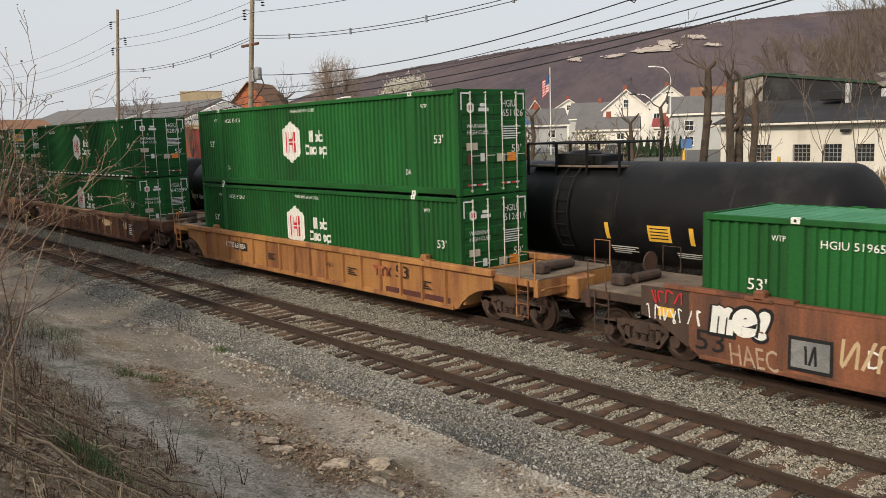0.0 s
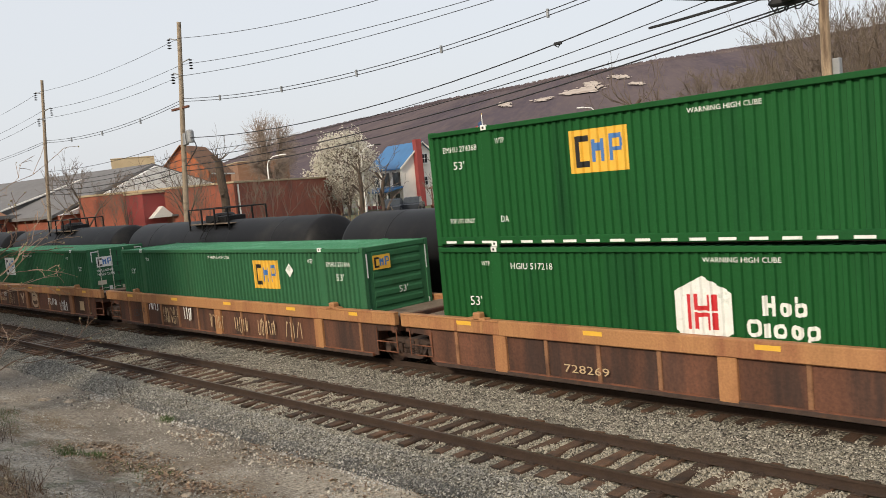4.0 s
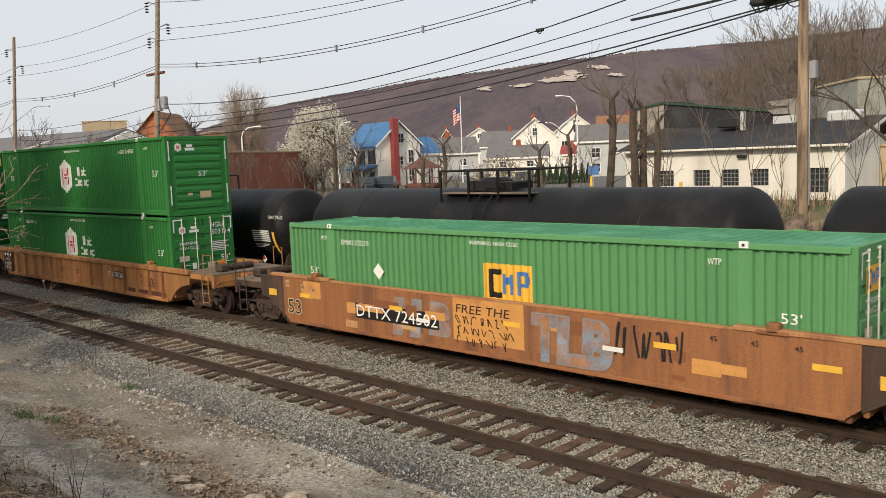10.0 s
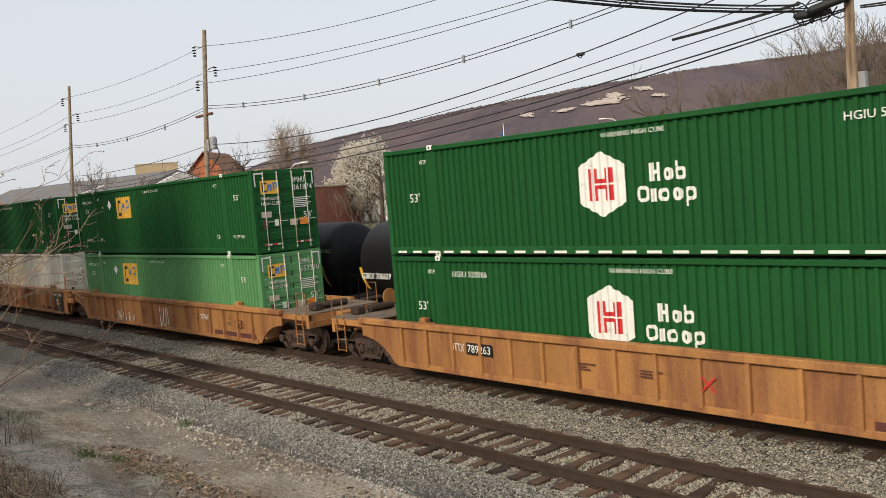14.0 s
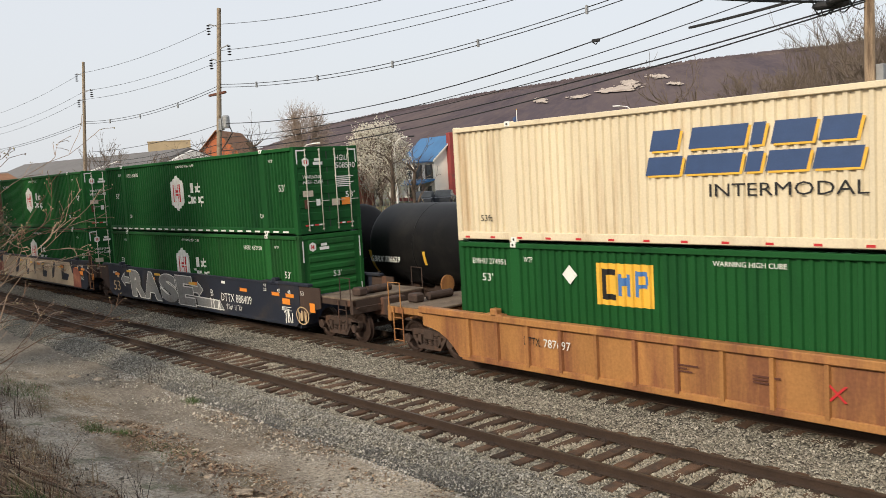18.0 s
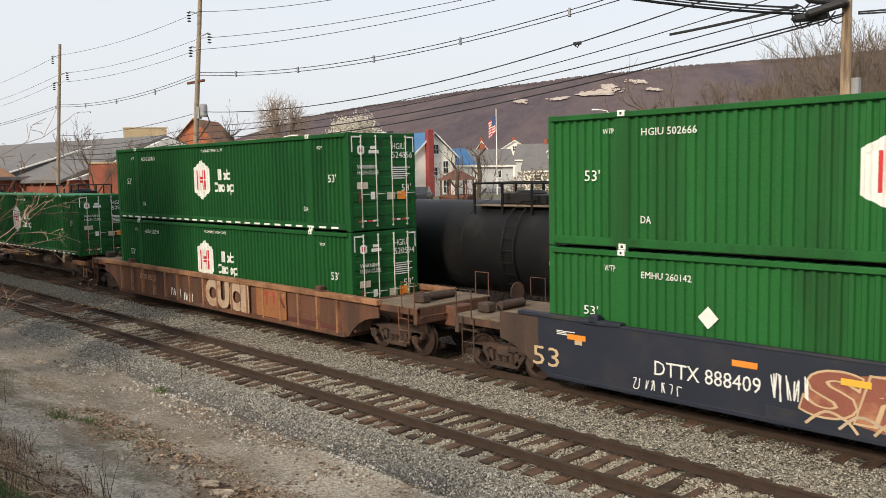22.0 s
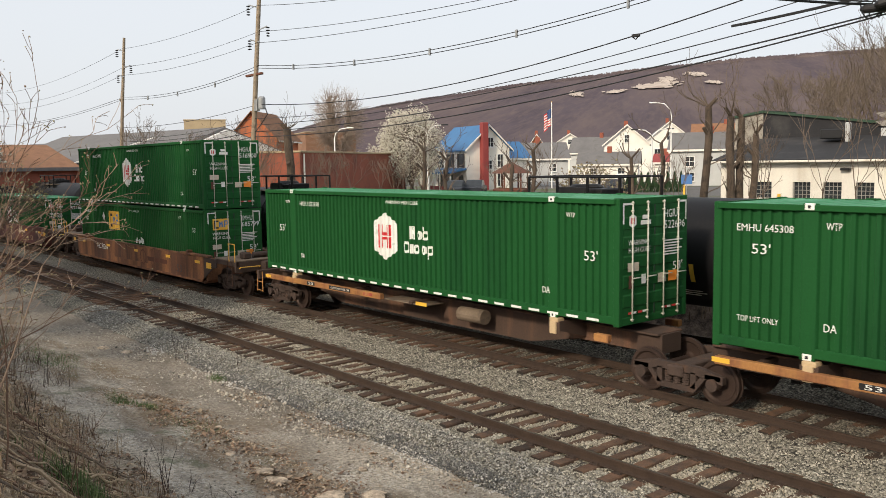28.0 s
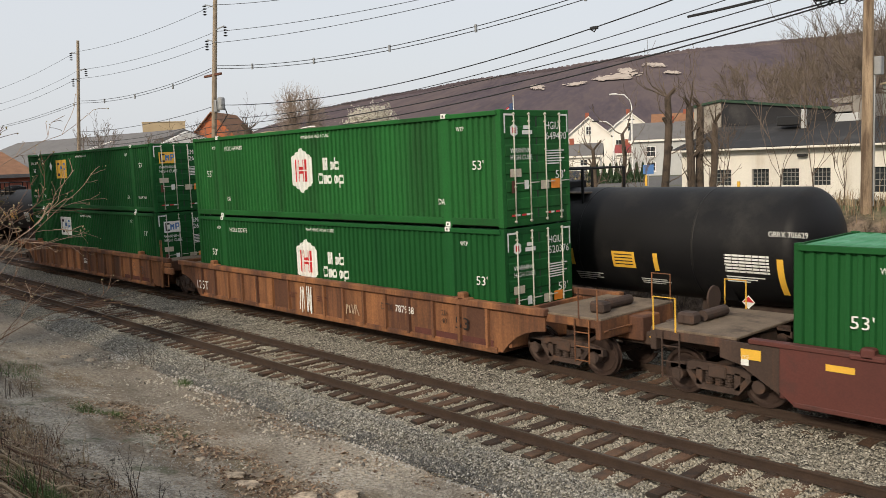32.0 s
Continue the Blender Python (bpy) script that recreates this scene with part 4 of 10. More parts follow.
def wheelset_geo():
    g = Geo()
    for s in (-1, 1):
        x = s * GAUGE / 2
        prof = [(-0.075, 0.1), (-0.075, 0.15), (-0.03, 0.17), (-0.03, 0.36), (-0.07, 0.40), (-0.07, R_WHEEL), (0.035, R_WHEEL - 0.006), (0.035, R_WHEEL + 0.026), (0.065, R_WHEEL + 0.02), (0.065, 0.40), (0.02, 0.36), (0.0, 0.16), (0.06, 0.12), (0.06, 0.09)]
        g.lathe([(a * -s, r) for a, r in prof] if s > 0 else [(a, r) for a, r in prof], (x, 0, 0), 0, 28)
    g.tube([(-0.95, 0, 0), (0.95, 0, 0)], 0.075, 10)
    return g


def frame_geo(s):
    """A cast side frame with its spring window, two bearing boxes and a stack of springs."""
    x0, x1 = sorted((s * 0.93, s * 1.07))
    g = Geo()
    top = [(-1.12, 0.50), (-1.12, 0.66), (-0.55, 0.78), (0.55, 0.78), (1.12, 0.66), (1.12, 0.50), (0.72, 0.56), (0.45, 0.62), (-0.45, 0.62), (-0.72, 0.56)]
    g.prism(top, 0, x0, x1)
    low = [(-0.72, 0.56), (-0.45, 0.22), (0.45, 0.22), (0.72, 0.56), (0.60, 0.58), (0.38, 0.34), (-0.38, 0.34), (-0.60, 0.58)]
    g.prism(low, 0, x0, x1)
    for y in (-0.42, 0.42):
        g.cbox(x0, x1, y - 0.07, y + 0.07, 0.3, 0.66, 0.01)
    for y in (-0.889, 0.889):
        g.lathe([(x0 - 0.05 if s < 0 else x0, 0.135), (x1 if s < 0 else x1 + 0.05, 0.135)], (0, y, R_WHEEL), 0, 14)
        g.cbox(x0, x1, y - 0.2, y + 0.2, 0.55, 0.68, 0.015)
    return g


def spring_geo():
    """A coil spring, as one turned profile of bulges."""
    prof = []
    for k in range(5):
        prof += [(k * 0.052, 0.07), (k * 0.052 + 0.012, 0.088), (k * 0.052 + 0.03, 0.088), (k * 0.052 + 0.042, 0.07)]
    return Geo().lathe(prof, (0, 0, 0.34), 2, 10)


WHEELS = []


def truck(car, y):
    """A two-axle truck as a part of its car."""
    t = part("truck", shared(("truck_bolster",), lambda: Geo().cbox(-1.12, 1.12, -0.2, 0.2, 0.5, 0.74, 0.03), M["truck"]), None, car, "grimy two-axle truck", m=pose(0, y, 0))
    for s in (-1, 1):
        part("side_frame", shared(("side_frame", s), lambda: frame_geo(s), M["truck"]), None, t)
        for a in (-0.22, 0.0, 0.22) if s < 0 else ():
            part("spring", shared(("spring",), spring_geo, M["truck"]), None, t, m=pose(s * 1.0, a, 0))
    for a in (-0.889, 0.889):
        w = part("wheelset", shared(("wheelset",), wheelset_geo, M["wheel"], False), None, t, "worn steel wheelset", m=pose(0, a, R_WHEEL))
        WHEELS.append((w, car, y + a))
    return t


def coupler(car, y, s):
    g = Geo()
    g.cbox(-0.22, 0.22, min(y, y - s * 1.2), max(y, y - s * 1.2), 0.72, 1.02, 0.03)
    g.cbox(-0.16, 0.2, min(y, y + s * 0.34), max(y, y + s * 0.34), 0.70, 0.98, 0.05)
    part("coupler", g, M["truck"], car, "grimy knuckle coupler")
    h = Geo().tube([(0.3, y - s * 0.3, 0.8), (0.32, y - s * 0.05, 0.62), (0.26, y + s * 0.1, 0.5), (0.12, y + s * 0.2, 0.48)], 0.022, 6)
    part("air_hose", h, M["wire"], car, "black rubber air hose")


def ladder(car, x, y, z0, z1, m, w=0.4):
    g = Geo()
    for a in (0.0, w):
        g.tube([(x, y + a, z0), (x, y + a, z1)], 0.018, 6)
    z = z0 + 0.05
    while z < z1 - 0.1:
        g.tube([(x, y, z), (x, y + w, z)], 0.014, 6)
        z += 0.32
    part("ladder", g, m, car, "steel ladder")


def grab(car, pts, m, r=0.018):
    part("handrail", Geo().tube(pts, r, 6), m, car, "steel handrail")


def end_platform(car, y, s, m, far, rail):
    """The platform over a truck at a free end; y: where the side ends, far: the coupler's face, s: which way it points."""
    e = far - s * 0.75
    a, b = sorted((y - s * 0.35, e))
    part("platform", Geo().cbox(-1.42, 1.42, a, b, 1.40, 1.46, 0.015), M["deck"], car, "dirty steel platform deck")
    for q in (-1, 1):
        x0, x1 = sorted((q * 1.42, q * 1.30))
        part("platform_sill", Geo().cbox(x0, x1, a, b, 1.22, 1.42, 0.015), m, car)
    part("draft_sill", Geo().cbox(-0.36, 0.36, min(y - s * 0.3, far - s * 0.4), max(y - s * 0.3, far - s * 0.4), 0.82, 1.38, 0.03), m, car)
    q = sorted((e - s * 0.14, e))
    part("end_beam", Geo().cbox(-1.45, 1.45, q[0], q[1], 0.98, 1.42, 0.02), m, car)
    for x in (-1.47, 1.3):
        ladder(car, x, e - s * 0.5 - (0.2 if s > 0 else 0.2), 0.42, 1.4, m)
    for x in (-1.44, 1.44):
        grab(car, [(x, e - s * 0.08, 1.4), (x, e - s * 0.08, 2.1), (x, e - s * 0.6, 2.1), (x, e - s * 0.6, 1.4)], rail)
    grab(car, [(-1.3, e, 1.15), (-1.3, e + s * 0.1, 1.2), (-0.45, e + s * 0.1, 1.2), (-0.45, e, 1.15)], rail)
    if s > 0:
        part("hand_brake", Geo().lathe([(-0.02, 0.27), (0.02, 0.27)], (0.75, e - s * 0.2, 1.78), 1, 16), m, car, "hand-brake wheel")
    part("brake_gear", Geo().cbox(-0.95, -0.6, e - 0.5 * s - 0.2, e - 0.5 * s + 0.2, 1.46, 1.72, 0.05).tube([(-0.4, e - 0.6 * s, 1.58), (0.5, e - 0.6 * s, 1.58)], 0.12, 12), M["truck"], car, "brake valve and air reservoir")
    coupler(car, far, s)


def connector(car, y, s, m):
    """Where two units meet over a shared truck."""
    a, b = sorted((y, y - s * 1.3))
    part("connector", Geo().cbox(-0.45, 0.45, a, b, 0.74, 1.2, 0.05), M["truck"], car, "articulated connector")
    part("end_apron", Geo().cbox(-1.40, 1.40, min(y - s * 0.5, y - s * 1.5), max(y - s * 0.5, y - s * 1.5), 1.34, 1.42, 0.015), M["deck"], car, "dirty steel apron")
    part("end_beam", Geo().cbox(-1.44, 1.44, min(y - s * 0.42, y - s * 0.56), max(y - s * 0.42, y - s * 0.56), 0.98, 1.40, 0.02), m, car)


def ribbed_side(q, m, car, top, front="free"):
    """A well-car side: sheet, top chord, bottom sill and upright ribs, each a part."""
    trim = M["car_trim"] if m is M["car_brown"] else m
    x0, x1 = sorted((q * (SIDE - 0.05), q * (SIDE - 0.09)))
    arch = [(16.15, 0.30), (16.35, 0.52), (16.6, 0.72), (16.9, 0.87), (17.2, 0.95), (17.55, 1.0), (17.55, top - 0.2)]
    if front == "free":
        poly = [(-1.4, top - 0.2), (-1.4, 1.0), (-1.05, 0.95), (-0.75, 0.87), (-0.45, 0.72), (-0.2, 0.52), (0.0, 0.30)] + arch
    else:
        poly = [(-0.62, top - 0.2), (-0.62, 0.34), (-0.5, 0.30)] + arch
        x = sorted((q * (SIDE + 0.03), q * (SIDE - 0.1)))
        part("end_post", Geo().cbox(x[0], x[1], -0.7, -0.56, 0.26, top - 0.16, 0.03), trim, car)
        part("end_box", Geo().cbox(x[0], x[1] if q > 0 else x[1], -1.5, -0.72, 1.18, top - 0.19, 0.03).cbox(x[0], x[1], -1.72, -0.74, 0.88, 1.14, 0.03), trim, car)
        part("grab_loop", Geo().tube([(q * (SIDE + 0.05), -0.86, 0.36), (q * (SIDE + 0.05), -0.86, 2.25), (q * (SIDE + 0.05), -0.98, 2.25), (q * (SIDE + 0.05), -0.98, 0.9)], 0.02, 6), trim, car, "tall steel grab loop")
        part("step_rod", Geo().tube([(q * SIDE, -1.3, 0.9), (q * SIDE, -1.3, 0.36), (q * SIDE, -0.86, 0.36)], 0.018, 6), trim, car)
    part("side_sheet", Geo().prism(poly, 0, x0, x1), m, car)
    a, b = sorted((q * (SIDE + 0.06), q * (SIDE - 0.15)))
    part("top_chord", Geo().cbox(a, b, -1.45, 17.6, top - 0.17, top, 0.02), trim, car)
    a, b = sorted((q * SIDE, q * (SIDE - 0.14)))
    part("bottom_sill", Geo().cbox(a, b, 0.15, 16.0, 0.25, 0.40, 0.015), m, car)
    me = shared(("side_rib_placed", m.name, q, top), lambda: rib_geo(q, top), trim)
    for k in range(16):
        part("side_rib", me, None, car, m=pose(q * (SIDE - 0.05), 0.45 + k * 1.017, 0))
    # dark oxide patches along the lower edge of the doors' end
    x = sorted((q * (SIDE - 0.046), q * (SIDE - 0.06)))
    part("oxide_band", Geo().box(x[0], x[1], 0.3, 3.3, 0.40, 0.56), M["oxide"], car, "dark red primer band")


def beam_side(q, m, car, top):
    """A well-car side with a deep pale top beam over recessed brown panels between broad and narrow posts."""
    pale = M["car_pale"]
    x0, x1 = sorted((q * (SIDE - 0.09), q * (SIDE - 0.13)))
    poly = [(-1.4, 1.22), (-1.4, 1.06), (-0.55, 1.0), (-0.5, 0.30), (16.6, 0.30), (16.65, 1.0), (17.55, 1.06), (17.55, 1.22)]
    part("side_sheet", Geo().prism(poly, 0, x0, x1), M["car_panel"], car, "sooty brown panel sheet")
    for y in (-0.95, 16.95) if q < 0 else ():
        for z in (0.45, 0.72):
            part("step_rod", Geo().tube([(q * (SIDE - 0.06), y - 0.42, z), (q * (SIDE - 0.06), y + 0.42, z)], 0.018, 6), m, car)
        for e in (-0.42, 0.42):
            part("step_hanger", Geo().tube([(q * (SIDE - 0.06), y + e, 0.42), (q * (SIDE - 0.06), y + e, 1.1)], 0.018, 6), m, car)
    for y in (-1.2, -0.45, 0.6, 1.5, 14.6, 15.5, 16.5, 17.3) if q < 0 else ():
        x = sorted((q * (SIDE + 0.045), q * (SIDE - 0.1)))
        part("beam_gusset", Geo().cbox(x[0], x[1], y - 0.05, y + 0.05, top - 0.34, top - 0.04, 0.012), pale, car)
    part("grime_band", Geo().box(*sorted((q * (SIDE - 0.012), q * (SIDE - 0.03))), -0.3, 16.4, 0.25, 0.34), M["truck"], car, "grimy lower edge")
    a, b = sorted((q * (SIDE + 0.03), q * (SIDE - 0.15)))
    part("top_beam", Geo().cbox(a, b, 2.1, 14.05, 1.20, top, 0.02), pale, car, "deep pale orange top beam")
    for y0, y1 in ((-1.45, 2.1), (14.05, 17.6)):
        part("end_beam_side", Geo().cbox(a, b, y0, y1, top - 0.36, top - 0.04, 0.02), pale, car)
        part("beam_lip", Geo().cbox(a - 0.01 if q < 0 else a, b if q < 0 else b + 0.01, y0, y1, top - 0.05, top, 0.01), pale, car)
    a, b = sorted((q * (SIDE - 0.02), q * (SIDE - 0.14)))
    part("bottom_sill", Geo().cbox(a, b, -0.3, 16.4, 0.25, 0.36, 0.015), m, car)
    for y, w, mm in [(2.2, 0.2, pale), (8.25, 0.2, pale), (14.1, 0.2, pale)] + [(v, 0.05, M["car_trim"]) for v in (0.2, 3.7, 5.2, 6.7, 9.75, 11.25, 12.7, 15.6)]:
        x = sorted((q * (SIDE - 0.01 if w > 0.1 else SIDE - 0.04), q * (SIDE - 0.11)))
        part("side_post", Geo().cbox(x[0], x[1], y - w, y + w, 0.3, 1.22, 0.015), mm, car)


def rib_geo(q, top):
    g = Geo()
    i = [(0.0, -0.055), (q * 0.085, -0.042), (q * 0.085, 0.042), (0.0, 0.055)]
    g.prism(i, 2, 0.36, top - 0.15)
    return g


def slab_side(q, m, car, top, front="free"):
    """A smooth-sided well car: one tall plate with a turned top edge, and soot-blackened plates over the trucks."""
    pale = M["car_pale"] if m is M["car_ochre"] else m
    x0, x1 = sorted((q * SIDE, q * (SIDE - 0.05)))
    poly = [(-0.15, top - 0.02), (-0.15, 0.58), (0.1, 0.38), (16.05, 0.38), (16.3, 0.58), (16.3, top - 0.02)]
    part("side_plate", Geo().prism(poly, 0, x0, x1), m, car)
    x0, x1 = sorted((q * (SIDE - 0.012), q * (SIDE - 0.05)))
    for e in (lambda y: y, lambda y: 16.15 - y):
        poly = [(e(-1.35), top - 0.05), (e(-1.35), 1.06), (e(-0.95), 0.98), (e(-0.16), 0.52), (e(-0.16), top - 0.05)]
        part("end_plate", Geo().prism(poly if e(0) < 1 else poly[::-1], 0, x0, x1), M["car_sooty"], car, "soot-blackened end plate")
    a, b = sorted((q * (SIDE + 0.03), q * (SIDE - 0.17)))
    part("top_flange", Geo().cbox(a, b, -0.75, 2.1, top - 0.04, top + 0.05, 0.012), pale, car)
    part("top_flange", Geo().cbox(a, b, 14.05, 16.9, top - 0.04, top + 0.05, 0.012), pale, car)
    a, b = sorted((q * (SIDE + 0.012), q * (SIDE - 0.12)))
    part("top_edge", Geo().cbox(a, b, 2.1, 14.05, top - 0.06, top, 0.012), pale, car)
    part("bottom_edge", Geo().cbox(a, b, 0.1, 16.05, 0.34, 0.44, 0.015), m, car)
    part("belly_plate", shared(("belly_plate", m.name, q), lambda: Geo().cbox(*sorted((q * (SIDE + 0.008), q * (SIDE - 0.02))), 5.2, 10.9, 0.40, 0.66, 0.006), m), None, car)
    if front == "joint" and q < 0:
        x = q * (SIDE + 0.03)
        part("end_post", Geo().cbox(x - 0.05, x + 0.05, -0.80, -0.68, 0.95, 2.35, 0.015), M["car_sooty"], car)
        for y in (-0.62, -1.06):
            part("ladder_rail", Geo().tube([(x - 0.03, y, 0.42), (x - 0.03, y, 2.2 if y < -1 else 1.5)], 0.018, 6), M["car_trim"], car)
        for z in (0.46, 0.80, 1.14, 1.48):
            part("ladder_rung", Geo().tube([(x - 0.03, -1.06, z), (x - 0.03, -0.62, z)], 0.015, 6), M["car_trim"], car)


def guides(car, m, top):
    for q in (-1, 1):
        for y in (1.35, 14.75):
            a, b = sorted((q * (SIDE + 0.05), q * (SIDE - 0.17)))
            part("container_guide", shared(("container_guide", m.name, q, top), lambda: Geo().cbox(a, b, -0.12, 0.12, top - 0.04, top + 0.16, 0.03).cbox(a, b, -0.3, 0.3, top - 0.06, top + 0.03, 0.02), m), None, car, "steel container guide", m=pose(0, y, 0))


def well_floor(car, m):
    for y in (0.15, 2.1, 5.4, 8.0, 10.7, 14.0, 15.9):
        part("floor_beam", shared(("floor_beam", m.name), lambda: Geo().cbox(-1.40, 1.40, -0.12, 0.12, 0.27, 0.41, 0.02), m), None, car, m=pose(0, y, 0))
    for y in (-0.2, 16.3):
        part("bulkhead", Geo().cbox(-1.42, 1.42, y - 0.05, y + 0.05, 0.42, 1.34, 0.02), m, car)
    for y in (2.1, 14.0):
        for s in (-1, 1):
            part("box_support", shared(("box_support", s), lambda: Geo().cbox(s * 1.2 - 0.14, s * 1.2 + 0.14, -0.14, 0.14, 0.40, 0.43, 0.01), M["truck"]), None, car, m=pose(0, y, 0))


def side_mark(car, name, me, u, z, label="", out=0.012):
    return part(name, me, None, car, label, m=on_side(-SIDE - out, LONG - u, z))


def well_car(m, style, front, rear, colour, top=None):
    top = top or {"ribbed": 1.53, "slab": 1.75, "beam": 1.57}[style]
    kind = {"ribbed": "ribbed", "slab": "smooth-sided", "beam": "panelled"}[style]
    car = thing("well_car", f"{colour} {kind} steel well car of a container train", "railcar", "railcars of the train")
    for q in (-1, 1):
        if style == "beam":
            beam_side(q, m, car, top)
        else:
            {"slab": slab_side, "ribbed": ribbed_side}[style](q, m, car, top, front)
    guides(car, M["car_pale"] if style == "beam" else m, top)
    well_floor(car, m)
    end = {"slab": M["car_sooty"], "beam": M["car_panel"], "ribbed": m}[style]
    rail = M["yellow_paint"] if top == 1.45 else end
    if front == "free":
        end_platform(car, -1.4, -1, end, -3.72, rail)
        truck(car, -1.62)
    else:
        connector(car, -1.7, -1, end)
    if rear == "free":
        end_platform(car, 17.55, 1, end, 19.87, rail)
        truck(car, 17.8)
    else:
        connector(car, 17.85, 1, end)
        truck(car, 17.85)
    return car


def spine_car(front, rear):
    car = thing("spine_car", "rusty brown spine car with orange side sills under a single container", "railcar", "railcars of the train")
    m, o = M["car_spine"], M["car_orange"]
    a, b = (-0.9 if front == "free" else -0.5), (17.2 if rear == "free" else 16.7)
    poly = [(a, 0.72), (2.0, 0.72), (3.6, 0.40), (12.6, 0.40), (14.2, 0.72), (b, 0.72), (b, 1.16), (a, 1.16)]
    part("centre_sill", Geo().prism(poly, 0, -0.36, 0.36), m, car)
    part("sill_flange", Geo().cbox(-0.48, 0.48, a + 0.05, b - 0.05, 1.14, 1.19, 0.01), m, car)
    for q in (-1, 1):
        x0, x1 = sorted((q * 1.44, q * 1.28))
        for y0, y1 in ((8.9, 16.0), (-1.0 if front == "free" else 0.2, 0.6)):
            part("side_sill", Geo().cbox(x0, x1, y0, y1, 1.03, 1.20, 0.015), o, car, "worn orange side sill")
        for y in (1.9, 14.1):
            part("outrigger", Geo().prism([(0.3 * q, 0.8), (1.34 * q, 1.08), (1.34 * q, 1.30), (0.3 * q, 1.30)], 1, y - 0.18, y + 0.18), m, car)
            part("pedestal", Geo().cbox(min(q * 1.36, q * 1.12), max(q * 1.36, q * 1.12), y - 0.14, y + 0.14, 1.28, 1.38, 0.015).cbox(min(q * 1.4, q * 1.34), max(q * 1.4, q * 1.34), y - 0.1, y + 0.1, 1.0, 1.3, 0.01), M["tan_paint"] if q < 0 else m, car, "pale container pedestal")
        for y in (7.6, 11.0, 15.3):
            part("cross_arm", Geo().cbox(min(q * 1.3, q * 0.34), max(q * 1.3, q * 0.34), y - 0.08, y + 0.08, 1.02, 1.12, 0.015), m, car)
    part("brake_reservoir", Geo().tube([(-0.8, 4.9, 0.92), (-0.8, 5.9, 0.92)], [0.2, 0.2], 14), M["deck"], car, "dusty brake cylinder")
    part("walkway", Geo().cbox(-1.25, -0.5, 7.0, 9.0, 1.02, 1.05, 0.008), M["deck"], car)
    if front == "free":
        truck(car, 0.55)
        coupler(car, -1.15, -1)
        part("end_beam", Geo().cbox(-1.36, 1.36, -0.95, -0.8, 0.9, 1.24, 0.02), m, car)
        ladder(car, -1.34, -0.85, 0.45, 1.2, o)
    if rear == "free":
        truck(car, 15.5)
        coupler(car, 17.58, 1)
        part("end_beam", Geo().cbox(-1.36, 1.36, 16.75, 16.9, 0.9, 1.24, 0.02), m, car)
        ladder(car, -1.34, 16.5, 0.45, 1.2, o)
    else:
        truck(car, 17.15)
    side_mark(car, "size_panel", shared(("size_panel",), lambda: flat(rect(0, 0, 0.5, 0.12)), M["black_paint"]), 3.0, 1.07, "black stencil panel", -0.076)
    side_mark(car, "length_mark", W("53", 0.3, 0.09), 3.1, 1.085, "", -0.073)
    return car


